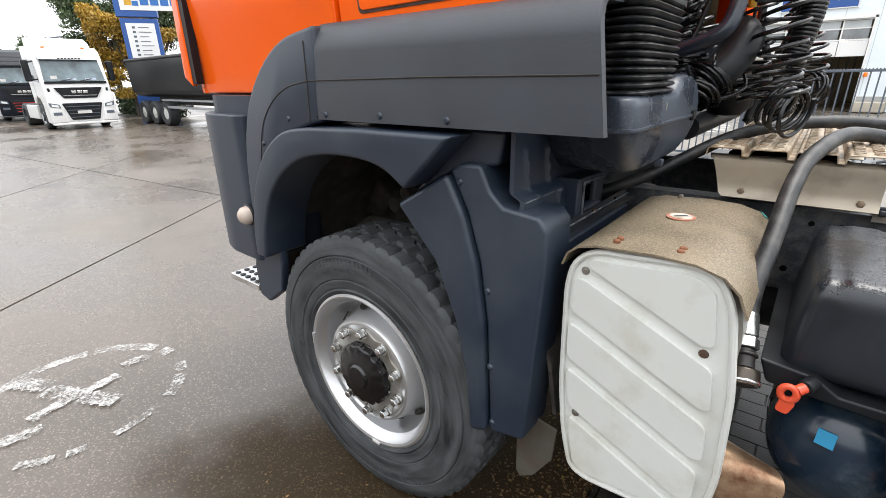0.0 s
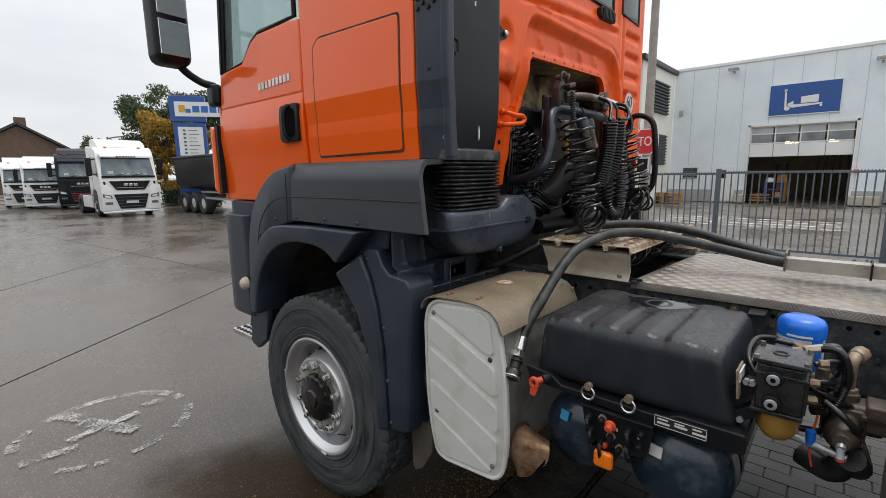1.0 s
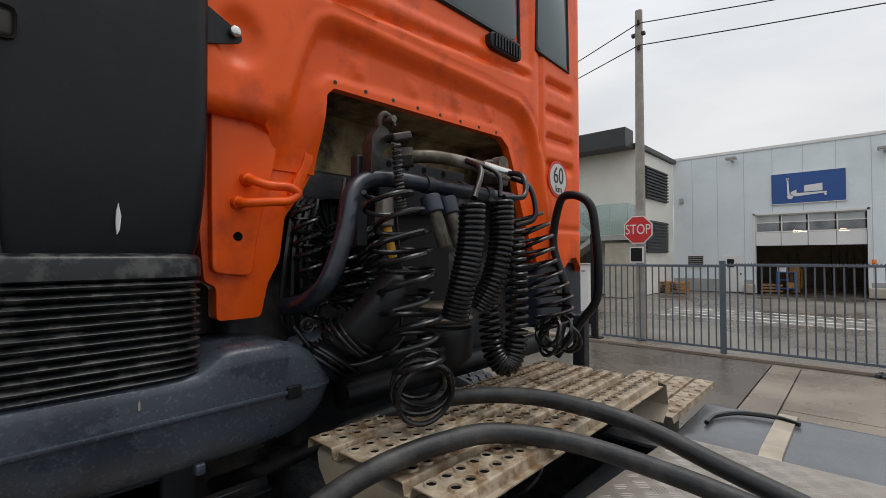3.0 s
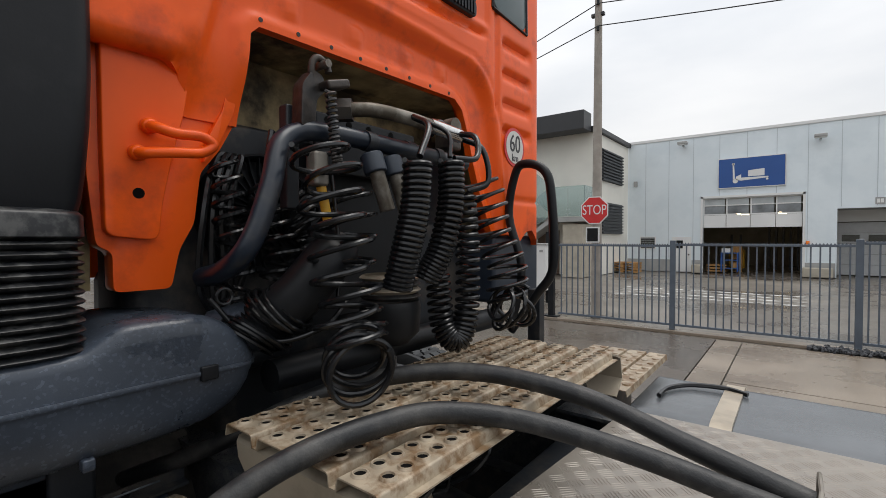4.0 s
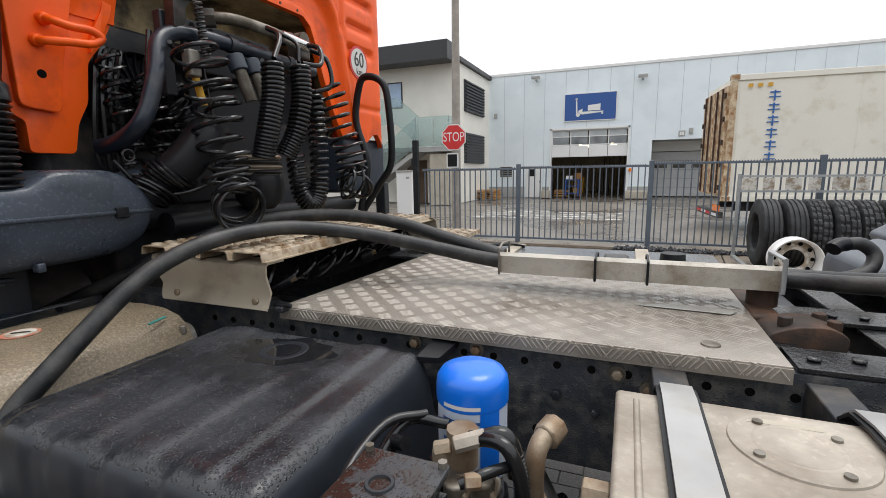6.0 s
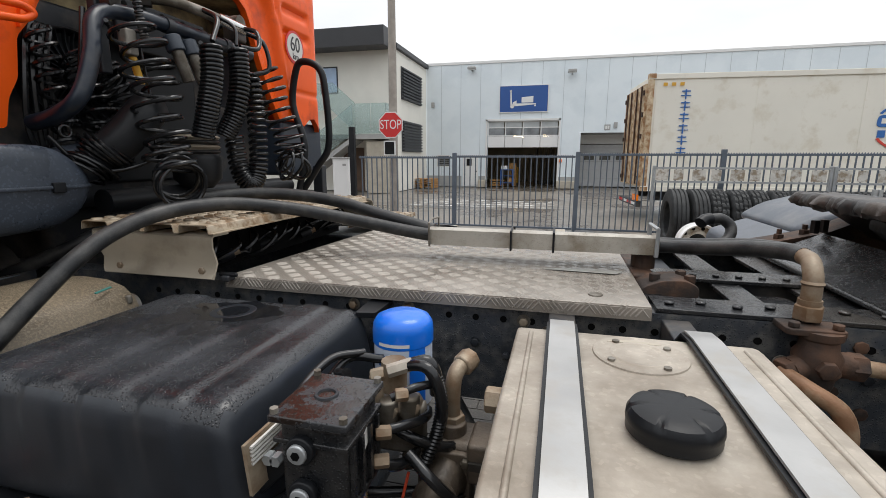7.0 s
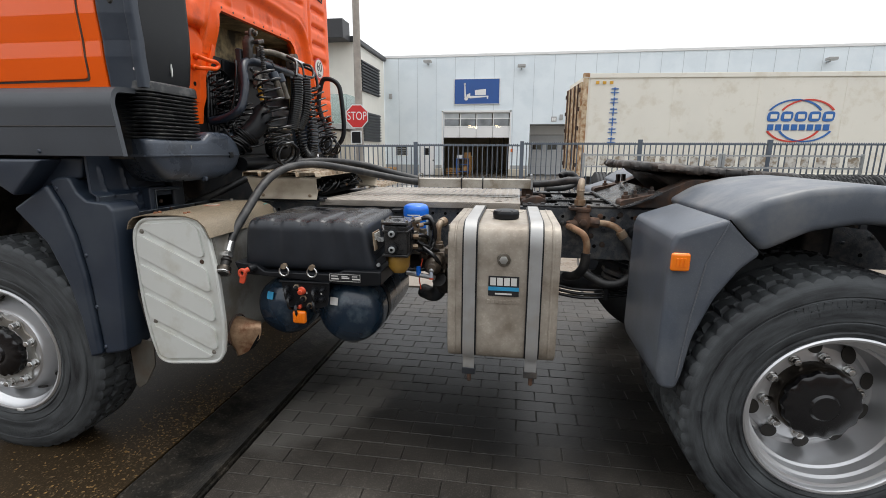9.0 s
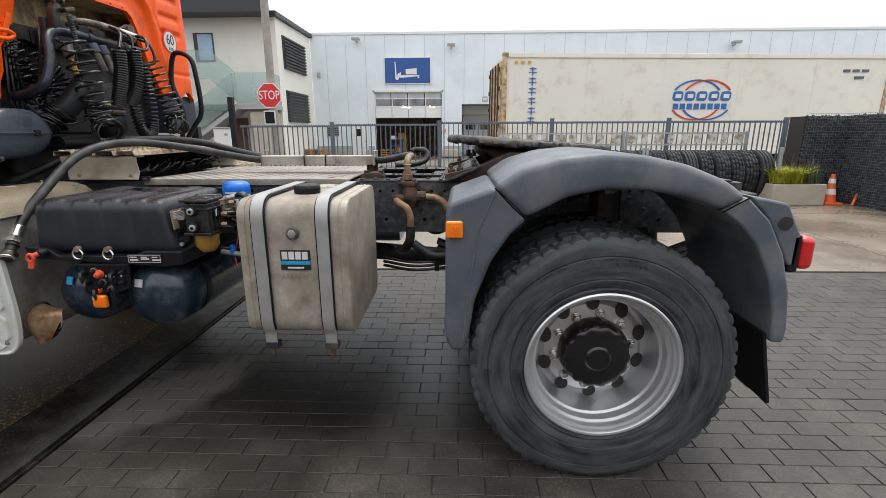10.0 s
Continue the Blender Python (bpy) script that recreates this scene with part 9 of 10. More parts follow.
P("lamp_bezel", lathe([(0.040, -0.008), (0.046, -0.004), (0.046, 0.006)], (-1.79, 0.933, 1.055), "y", 24), BLACK, ml)

rf = P("rear_fender", prism([(-0.945, 1.225), (-0.755, 1.335), (-0.700, 1.23), (-0.660, 1.10), (-0.632, 0.92), (-0.615, 0.55), (-0.675, 0.53), (-0.690, 0.72), (-0.730, 0.90), (-0.80, 1.07)], "y", 0.95, 1.25, 0.016, seg=3), PLASTIC, truck, "curved dark grey fender behind the wheel")
P("fender_panel", prism([(-0.755, 1.345), (-0.715, 1.365), (-0.655, 1.365), (-0.625, 1.30), (-0.585, 1.265), (-0.485, 1.255), (-0.462, 1.225), (-0.460, 1.12), (-0.495, 0.57), (-0.61, 0.545), (-0.628, 0.92), (-0.655, 1.10), (-0.695, 1.23)], "y", 0.968, 1.120, 0.012, seg=2), PLASTIC, rf)
for x, z in ((-0.72, 1.315), (-0.625, 1.02), (-0.612, 0.78), (-0.600, 0.585)):
    dome((x, 0.969, z), "y", 0.011, PLASTIC, rf)
P("fender_bridge", prism([(-0.92, 1.25), (-0.72, 1.45), (-0.60, 1.45), (-0.62, 1.36), (-0.75, 1.34)], "y", 1.0, 1.30, 0.012), PLASTIC, rf)
P("mud_skirt", prism([(-0.565, 0.60), (-0.43, 0.58), (-0.44, 0.46), (-0.50, 0.36), (-0.545, 0.33), (-0.560, 0.35)], "y", 1.06, 1.068, 0.002), FLAP, rf, "muddy grey rubber flap")
P("wheel_housing", sheet([[(-1.165 + 0.72 * math.cos(radians(a)), y, 0.56 + 0.76 * math.sin(radians(a)) * 1.09) for y in (1.06, 1.75)] for a in range(5, 180, 12)], 0.012), ARCH)
P("inner_wall", box(-0.70, -0.52, 1.42, 1.50, 1.02, 1.45, 0.01), FRAME)
P("inner_shelf", box(-0.62, -0.50, 1.10, 1.46, 1.13, 1.20, 0.02), PLASTIC)
P("cover_rail", prism([(-0.500, 1.165), (-0.468, 1.165), (-0.468, 1.172), (-0.493, 1.172), (-0.493, 1.197), (-0.500, 1.197)], "y", 1.078, 1.66), FRAME)
P("rail_end", box(-0.500, -0.470, 1.072, 1.079, 1.10, 1.198, 0.003), FRAME)
P("rail_fold", prism([(-0.497, 1.168), (-0.470, 1.150), (-0.470, 1.120), (-0.497, 1.110)], "y", 1.08, 1.62, 0.003), PLASTIC)
ub = P("u_bracket", box(-0.60, -0.497, 1.228, 1.262, 1.145, 1.298, 0.006), PLASTIC, truck, "dark blue pressed steel hanger bracket")
P("bracket_top", prism([(1.228, 1.290), (1.262, 1.291), (1.455, 1.283), (1.455, 1.294), (1.262, 1.303), (1.228, 1.303)], "x", -0.60, -0.495, 0.003), PLASTIC, ub)
P("bracket_edge", tube([(-0.495, 1.264, 1.165), (-0.495, 1.266, 1.288), (-0.495, 1.43, 1.281)], 0.0032, 6), WORN_EDGE, ub)
P("bracket_back", prism([(1.263, 1.16), (1.263, 1.290), (1.424, 1.282), (1.42, 1.15)], "x", -0.545, -0.535, 0.002), PLASTIC, ub)
P("bracket_bolt", cyl((-0.534, 1.335, 1.225), (-0.526, 1.335, 1.225), 0.010, 6), RUST, ub)
P("bracket_bolt", cyl((-0.534, 1.285, 1.176), (-0.522, 1.285, 1.176), 0.013, 6), RUST, ub)
P("rail_lip", tube([(-0.469, 1.074, 1.150), (-0.469, 1.075, 1.190), (-0.469, 1.082, 1.199), (-0.469, 1.60, 1.197)], 0.0022, 6), WORN_EDGE)
for y in (1.075, 1.33, 1.52):
    P("rail_bolt", cyl((-0.495, y + 0.02, 1.184), (-0.486, y + 0.02, 1.184), 0.009, 6), RUST if y < 1.4 else BLACK)

# cab ---------------------------------------------------------------------
CABL, CABR = 1.055, 3.24
SIDE_PRESS = ((3.4, 0.0), (2.037, 0.0), (2.033, 0.0008), (1.932, 0.0095), (1.928, 0.0096), (1.868, 0.0090), (1.864, 0.0094), (1.70, 0.022), (1.4, 0.022))
DOOR_PRESS = ((3.4, 0.0), (2.105, 0.0), (2.098, 0.005), (2.092, 0.004), (2.00, -0.010), (1.90, -0.008), (1.80, 0.000), (1.70, 0.010), (1.4, 0.020))


def pressed(bm, profile):
    """Body creases: bends a side panel in or out with its height."""
    for z, _ in profile[1:-1]:
        bmesh.ops.bisect_plane(bm, geom=bm.verts[:] + bm.edges[:] + bm.faces[:], plane_co=(0, 0, z), plane_no=(0, 0, 1))
    for v in bm.verts:
        for (za, da), (zb, db) in zip(profile, profile[1:]):
            if zb <= v.co.z <= za:
                v.co.y += da + (db - da) * (za - v.co.z) / (za - zb)
                break
    return bm


door = P("cab_door", pressed(prism([(-1.285, 1.735), (-1.278, 2.44), (-1.36, 2.45), (-1.70, 2.45), (-1.78, 2.42), (-1.90, 2.325), (-2.19, 2.305), (-2.24, 1.95), (-2.30, 1.53), (-1.74, 1.53), (-1.62, 1.64), (-1.42, 1.735)], "y", CABL, CABL + 0.07, 0.010, seg=3), DOOR_PRESS), ORANGE, truck, "glossy orange cab door")
hd = P("door_handle", prism(round_poly([(-1.306, 1.856), (-1.303, 2.046), (-1.470, 2.040), (-1.482, 1.990), (-1.480, 1.870), (-1.455, 1.852)], 0.022, 4), "y", CABL - 0.024, CABL + 0.004, 0.007, seg=3), BLACK, door, "black door pull in a deep shell")
P("handle_recess", prism(round_poly([(-1.330, 1.880), (-1.328, 2.022), (-1.440, 2.020), (-1.445, 1.880)], 0.03, 4), "y", CABL - 0.0255, CABL - 0.022), PITCH_BLACK, hd)
P("handle_grip", tube(smooth_path([(-1.385, CABL - 0.022, 2.035), (-1.388, CABL - 0.046, 2.015), (-1.392, CABL - 0.050, 1.95), (-1.388, CABL - 0.046, 1.888), (-1.385, CABL - 0.022, 1.868)], 4), 0.013, 10), BLACK, hd)
for k in range(9):
    P("model_bar", box(-1.715 + 0.038 * k, -1.690 + 0.038 * k, CABL - 0.004, CABL - 0.0005, 2.150 + 0.0015 * k, 2.190 + 0.0015 * k, 0.002), STEEL, door)
P("door_glass", prism([(-1.345, 2.47), (-1.70, 2.47), (-1.79, 2.43), (-1.90, 2.345), (-2.16, 2.325), (-2.06, 3.08), (-1.345, 3.10)], "y", CABL + 0.03, CABL + 0.036), SIDEGLASS, door, "pale side window")
P("window_seal", tube([(-1.345, CABL + 0.02, 3.1), (-1.345, CABL + 0.02, 2.47), (-1.70, CABL + 0.02, 2.465), (-1.79, CABL + 0.02, 2.43), (-1.90, CABL + 0.02, 2.335), (-2.17, CABL + 0.02, 2.315), (-2.06, CABL + 0.02, 3.1)], 0.012, 8), BLACK, door)
cab = P("side_panel", pressed(prism([(-0.49, 1.735), (-0.49, 3.15), (-1.272, 3.15), (-1.272, 1.735)], "y", CABL, CABL + 0.07, 0.006), SIDE_PRESS), ORANGE, truck, "glossy orange cab side")
P("locker_lid", pressed(prism(round_poly([(-0.578, 1.778), (-0.572, 2.305), (-1.12, 2.315), (-1.165, 2.28), (-1.172, 1.772)], 0.02), "y", CABL - 0.006, CABL + 0.001, 0.004), SIDE_PRESS), ORANGE, cab)
P("locker_gap", pressed(prism(round_poly([(-0.570, 1.770), (-0.564, 2.313), (-1.12, 2.323), (-1.173, 2.285), (-1.180, 1.764)], 0.02), "y", CABL - 0.0022, CABL + 0.001), SIDE_PRESS), RUST, cab)
P("rear_quarter_glass", prism(round_poly([(-0.80, 2.55), (-1.22, 2.55), (-1.22, 3.05), (-0.80, 3.05)], 0.04), "y", CABL - 0.004, CABL + 0.001), DARKGLASS, cab)
P("front_pillar", prism([(-2.19, 2.305), (-2.17, 2.305), (-2.07, 3.12), (-2.10, 3.14)], "y", CABL, CABL + 0.08), BLACK, cab)
P("front_corner", prism(round_poly([(-2.235, 1.060), (-2.30, 1.075), (-2.37, 1.17), (-2.41, 1.35), (-2.42, 3.0), (-2.30, 3.2), (-2.24, 3.22)], 0.05), "z", 1.53, 2.22), ORANGE, cab)
P("wind_deflector", prism([(-2.27, 1.56), (-2.335, 1.60), (-2.325, 2.00), (-2.27, 1.98)], "y", 1.020, 1.045, 0.006), ORANGE, cab, "orange corner air deflector")
P("deflector_gap", box(-2.275, -2.235, 1.025, 1.058, 1.57, 2.0), BLACK, cab)
P("windscreen", prism([(-2.34, 2.31), (-2.37, 2.31), (-2.14, 3.12), (-2.11, 3.12)], "y", 1.15, 3.2), SIDEGLASS, cab)
P("roof", prism([(-0.40, 3.15), (-0.42, 3.28), (-2.0, 3.32), (-2.14, 3.15)], "y", CABL, CABR, 0.03), ORANGE, cab)
P("far_side", prism([(-0.49, 1.735), (-0.49, 3.15), (-2.12, 3.15), (-2.30, 1.53), (-1.6, 1.72)], "y", CABR - 0.05, CABR), ORANGE, cab)
P("cab_floor", box(-2.2, -0.70, 1.13, 3.24, 1.98, 2.02), CAVITY, cab)
P("cab_inner", box(-0.62, -0.56, 1.13, 3.24, 2.30, 3.14), FRAME, cab, "dark cab lining")
P("seat_back", box(-1.0, -0.85, 1.35, 1.85, 2.3, 2.9, 0.05), FRAME, cab)

# rear wall: one pressed steel sheet round the engine tunnel notch
RX = -0.415
WX = -0.385
NOTCH = [(1.772, 2.0), (1.783, 2.11), (1.790, 2.222), (1.812, 2.244), (2.585, 2.250), (2.630, 2.218), (2.665, 2.14), (2.70, 2.03), (2.76, 1.88), (2.84, 1.74)]
SHEET = [(1.46, 2.105), (1.60, 2.105), (1.632, 2.085), (1.640, 2.0)] + NOTCH + [(2.96, 1.745), (3.02, 1.715), (3.08, 1.76), (3.13, 1.765), (3.20, 1.695), (3.245, 1.70), (3.245, 3.14), (1.46, 3.14)]
HOLLOW = round_poly([(1.650, 1.90), (1.655, 2.17), (1.688, 2.28), (1.745, 2.435), (2.30, 2.420), (2.70, 2.405), (2.80, 2.31), (2.845, 2.152), (2.885, 1.884), (2.91, 1.60)], 0.10, 5)


def side_of(poly, p):
    """Distance from p to a closed polygon, below nought inside."""
    d2, inside = 1e9, False
    for i in range(len(poly)):
        ax, ay = poly[i - 1]
        bx, by = poly[i]
        ex, ey = bx - ax, by - ay
        wx, wy = p[0] - ax, p[1] - ay
        t = max(0.0, min(1.0, (wx * ex + wy * ey) / max(1e-12, ex * ex + ey * ey)))
        d2 = min(d2, (wx - ex * t) ** 2 + (wy - ey * t) ** 2)
        if (ay > p[1]) != (by > p[1]) and p[0] < ax + (p[1] - ay) / (by - ay) * ex:
            inside = not inside
    return -math.sqrt(d2) if inside else math.sqrt(d2)


def line_gap(line, p):
    return min(math.hypot(p[0] - ax - (bx - ax) * t, p[1] - ay - (by - ay) * t)
               for (ax, ay), (bx, by) in zip(line, line[1:])
               for t in (max(0.0, min(1.0, ((p[0] - ax) * (bx - ax) + (p[1] - ay) * (by - ay)) / ((bx - ax) ** 2 + (by - ay) ** 2))),))


def ease(v, a, b):
    t = max(0.0, min(1.0, (v - a) / (b - a)))
    return t * t * (3 - 2 * t)


def wall_depth(y, z):
    """How far the pressed sheet stands out along x at (y, z)."""
    p = (y, z)
    d = side_of(HOLLOW, p)
    h = -0.042 * ease(-d, -0.004, 0.050)
    h -= 0.0045 * (1 - ease(abs(d - 0.026), 0.004, 0.011))
    if d < 0.02:
        h += 0.013 * (1 - ease(line_gap(NOTCH, p), 0.030, 0.042))
        for c in (1.90, 2.12, 2.34, 2.52):
            h += 0.010 * (1 - ease(max(abs(y - c) - 0.018, abs(z - 2.325) - 0.022), 0.0, 0.014))
    # two long grooves above the hollow, and the shallow field that holds the vents
    top = 2.462 + 0.052 * (y - 1.66)
    if 1.60 < y < 2.86:
        ends = ease(y, 1.64, 1.68) * (1 - ease(y, 2.73, 2.77))
        g = z - top - 0.012
        h -= 0.016 * ends * ease(g, -0.014, 0.0) * (1 - ease(g, 0.004, 0.034))
    field = max(1.655 - y, y - 2.77, 2.545 + 0.03 * (y - 1.66) - z, z - 3.10)
    h -= 0.009 * ease(-field, -0.008, 0.012)
    # short steps below the side window
    for c in (2.19, 2.304, 2.430, 2.556):
        e = ease(y, 2.865, 2.895) * (1 - ease(y, 3.085, 3.125))
        g = z - c
        h -= 0.020 * e * ease(g, -0.05, 0.0) * (1 - ease(g, 0.002, 0.020))
    h -= 0.010 * ease(y, 2.812, 2.828) * (1 - ease(y, 2.832, 2.852)) * ease(z, 2.20, 2.30)
    h -= 0.008 * (1 - ease(abs(z - 1.895), 0.004, 0.016)) * ease(y, 2.90, 2.96)
    # rounded outer corner, dent by the duct bracket, and the lower edge falling back to the leg
    h -= 0.06 * ease(y, 3.14, 3.26) ** 2
    h -= 0.020 * (1 - ease(math.hypot((y - 1.54) * 1.2, z - 2.285), 0.03, 0.085))
    if y < 1.83:
        h -= (0.068 + h) * (1 - ease(z, 1.99, 2.19)) * ease(y, 1.60, 1.66)
    if y < 1.64:
        h -= 0.020 * (1 - ease(z, 2.105, 2.128))
    return h


def pressed_sheet(outline, depth, x, step, thick):
    y0, y1 = min(p[0] for p in outline), max(p[0] for p in outline)
    z0, z1 = min(p[1] for p in outline), max(p[1] for p in outline)
    ny, nz = math.ceil((y1 - y0) / step), math.ceil((z1 - z0) / step)
    keep = {(i, j) for i in range(ny) for j in range(nz) if side_of(outline, (y0 + (i + 0.5) * step, z0 + (j + 0.5) * step)) < 0}
    out, at = bmesh.new(), {}

    def corner(i, j):
        if (i, j) not in at:
            y, z = y0 + i * step, z0 + j * step
            if not {(i, j), (i - 1, j), (i, j - 1), (i - 1, j - 1)} <= keep:
                best = None
                for (ay, az), (by, bz) in zip(outline, outline[1:] + outline[:1]):
                    t = max(0.0, min(1.0, ((y - ay) * (by - ay) + (z - az) * (bz - az)) / ((by - ay) ** 2 + (bz - az) ** 2)))
                    q = (ay + (by - ay) * t, az + (bz - az) * t)
                    e = math.hypot(q[0] - y, q[1] - z)
                    if best is None or e < best[0]:
                        best = (e, q)
                y, z = best[1]
            at[(i, j)] = out.verts.new((x + depth(y, z), y, z))
        return at[(i, j)]
    for i, j in sorted(keep):
        q = [corner(i, j), corner(i + 1, j), corner(i + 1, j + 1), corner(i, j + 1)]
        if len(set(q)) == 4:
            out.faces.new(q)
    rim = [e for e in out.edges if len(e.link_faces) == 1]
    made = bmesh.ops.extrude_edge_only(out, edges=rim)["geom"]
    for v in made:
        if isinstance(v, bmesh.types.BMVert):
            v.co.x -= thick
    return out


def wing_depth(y, z):
    """Inner wing: recessed above a fold, two slanting ribs, rings round the bolt holes."""
    d = -0.030 * ease(z, 1.279, 1.302) + 0.003 * math.exp(-((z - 1.279) / 0.006) ** 2)
    for line in (((1.040, 1.40), (1.045, 1.35), (1.053, 1.313), (1.068, 1.284)), ((1.155, 1.40), (1.161, 1.366), (1.172, 1.305), (1.198, 1.280))):
        d += 0.010 * math.exp(-(line_gap(line, (y, z)) / 0.007) ** 2)
    for cy, cz in ((1.164, 1.214), (1.041, 1.216)):
        r = math.hypot(y - cy, z - cz)
        d -= 0.006 * ease(0.030 - r, 0.0, 0.008)
    d += 0.007 * math.exp(-(line_gap(((1.186, 1.275), (1.186, 1.236), (1.200, 1.222), (1.225, 1.222)), (y, z)) / 0.009) ** 2)
    return d


pw = P("pressed_wall", pressed_sheet([(0.985, 0.90), (1.47, 0.90), (1.47, 1.47), (0.985, 1.47)], wing_depth, -0.535, 0.0075, 0.012), PLASTIC, truck, "dark blue pressed inner wing", angle=60)
for y, z in ((1.093, 1.255), (1.164, 1.215)):
    P("wall_hole", cyl((-0.545, y, z), (-0.5340 - (0.005 if z < 1.23 else 0), y, z), 0.0065, 12), PITCH_BLACK, pw)
P("fold_wear", tube([(-0.5318, 0.99, 1.2795), (-0.5315, 1.07, 1.2795), (-0.5318, 1.15, 1.2790)], 0.0016, 5), WORN_EDGE, pw)
rear = P("rear_wall", pressed_sheet(SHEET, wall_depth, WX, 0.0125, 0.03), ORANGE_FLAT, truck, "orange pressed steel cab rear wall", angle=55)
P("wall_backing", prism([(1.46, 2.30), (1.70, 2.30), (2.66, 2.29), (2.74, 2.16), (2.90, 1.78), (3.27, 1.78), (3.27, 3.15), (1.46, 3.15)], "x", -0.50, -0.475), ORANGE_FLAT, rear)


def rear_pad(name, poly, x0, x1, bevel=0.012, material=ORANGE_FLAT, parent=rear, label="", r=0.05):
    return P(name, prism(round_poly(poly, r, 4), "x", x0, x1, bevel, seg=3), material, parent, label)


LX0 = -0.455
rear_pad("lower_leg", [(1.488, 1.714), (1.515, 1.703), (1.516, 1.62), (1.624, 1.62), (1.642, 1.705), (1.674, 1.764), (1.689, 1.88), (1.735, 1.939), (1.775, 2.015), (1.795, 2.112), (1.80, 2.27), (1.80, 2.31), (1.465, 2.31), (1.475, 1.85)], LX0 - 0.05, LX0, 0.008, r=0.014)
rear_pad("leg_pad", [(1.497, 1.735), (1.592, 1.725), (1.600, 1.80), (1.622, 1.908), (1.648, 2.009), (1.662, 2.12), (1.662, 2.272), (1.492, 2.272), (1.494, 1.90)], LX0 - 0.005, LX0 + 0.024, 0.010, r=0.02)
rear_pad("leg_flange", [(1.690, 1.90), (1.722, 1.945), (1.760, 2.025), (1.778, 2.112), (1.785, 2.25), (1.765, 2.25), (1.752, 2.12), (1.735, 2.03), (1.700, 1.96)], LX0 - 0.005, LX0 + 0.016, 0.006, r=0.01)
P("leg_hole", cyl((LX0 + 0.024, 1.555, 1.822), (LX0 + 0.0255, 1.555, 1.822), 0.011, 14), PITCH_BLACK, rear)
for j in range(8):
    P("rim_hole", cyl((WX - 0.030, 1.815 + 0.105 * j, 2.262), (WX - 0.0275, 1.815 + 0.105 * j, 2.262), 0.006, 8), JOINT, rear)
rw = rear_pad("rear_window", [(1.86, 2.665), (2.665, 2.650), (2.655, 3.02), (1.90, 3.02)], WX - 0.012, WX - 0.004, 0.003, REARGLASS, rear, "grey-green rear window")
P("window_seal", tube([(WX - 0.006, y, z) for y, z in ((1.85, 2.655), (2.675, 2.640), (2.665, 3.03), (1.88, 3.03), (1.85, 2.655))], 0.010, 6), BLACK, rw)
sw = rear_pad("side_window", [(2.80, 2.665), (3.065, 2.645), (3.055, 3.04), (2.815, 3.03)], WX - 0.012, WX + 0.003, 0.004, REARGLASS, rear, "narrow dark rear window")
P("window_seal", tube([(WX + 0.001, y, z) for y, z in ((2.795, 2.66), (3.07, 2.64), (3.06, 3.045), (2.81, 3.035), (2.795, 2.66))], 0.008, 6), BLACK, sw)
for y0, y1, z in ((1.64, 1.87, 2.605), (2.46, 2.66, 2.595)):
    v = rear_pad("vent", [(y0, z - 0.035), (y1, z - 0.035), (y1, z + 0.03), (y0, z + 0.03)], WX - 0.012, WX + 0.020, 0.008, BLACK, rear, "black slotted cab vent", r=0.025)
    for k in range(9):
        yy = y0 + 0.025 + (y1 - y0 - 0.05) * k / 8
        P("slat", box(WX + 0.0205, WX + 0.027, yy - 0.004, yy + 0.004, z - 0.028, z + 0.023), BLACK, v)
gh = P("grab_handle", tube(smooth_path([(-0.436, 1.574, 1.962), (-0.396, 1.576, 1.955), (-0.372, 1.605, 1.944), (-0.368, 1.652, 1.945), (-0.367, 1.678, 1.931), (-0.368, 1.652, 1.911), (-0.372, 1.605, 1.905), (-0.396, 1.556, 1.900), (-0.436, 1.552, 1.904)], 5), 0.0110, 12), ORANGE_FLAT, rear, "orange tubular grab handle")
for y, z in ((1.574, 1.962), (1.552, 1.904)):
    P("handle_boss", cyl((-0.436, y, z), (-0.412, y, z - 0.002), 0.0165, 14, bevel=0.005), ORANGE_FLAT, gh)
P("speed_sticker", lathe([(0.0, 0.003), (0.083, 0.003), (0.083, 0.0)], (WX + 0.001, 2.965, 2.122), "x", 32), RED_RING, rear, "round sixty speed sticker")
sp = P("sticker_face", lathe([(0.0, 0.0048), (0.070, 0.0048), (0.070, 0.003)], (WX + 0.001, 2.965, 2.122), "x", 32), STICKER, rear)
lettering("sticker_text", "60", 0.10, pose(WX + 0.0066, 2.965, 2.134, 90, 0, 90) @ Matrix.Diagonal((0.9, 1.05, 1, 1)), STICKER_BLACK, rear)
lettering("sticker_text", "km", 0.045, pose(WX + 0.0066, 2.965, 2.075, 90, 0, 90), STICKER_BLACK, rear)
P("clip_bolt", cyl((WX + 0.004, 1.523, 2.288), (WX + 0.018, 1.523, 2.288), 0.013, 12, bevel=0.003), STEEL, rear)
LEAN_OUT = Matrix(((1, 0.030, 0, -0.030 * 1.6), (0, 1, 0, 0), (0, 0, 1, 0), (0, 0, 0, 1)))
rear.data.transform(LEAN_OUT)
for ob in rear.children_recursive:
    if ob.name.split(".")[0] in ("rim_hole", "rear_window", "window_seal", "side_window", "vent", "slat", "speed_sticker", "sticker_face", "sticker_text", "wall_backing"):
        ob.data.transform(LEAN_OUT)
# tunnel lining
P("tunnel_back", box(-0.69, -0.66, 1.50, 3.2, 1.85, 2.27), CAVITY, cab, "grimy insulated tunnel wall")
P("tunnel_top", box(-0.66, RX - 0.03, 1.50, 3.0, 2.255, 2.30), CAVITY, cab)
for y in (1.50, 2.98):
    P("tunnel_side", box(-0.66, -0.54, y - 0.02, y, 1.62, 2.25), CAVITY, cab)

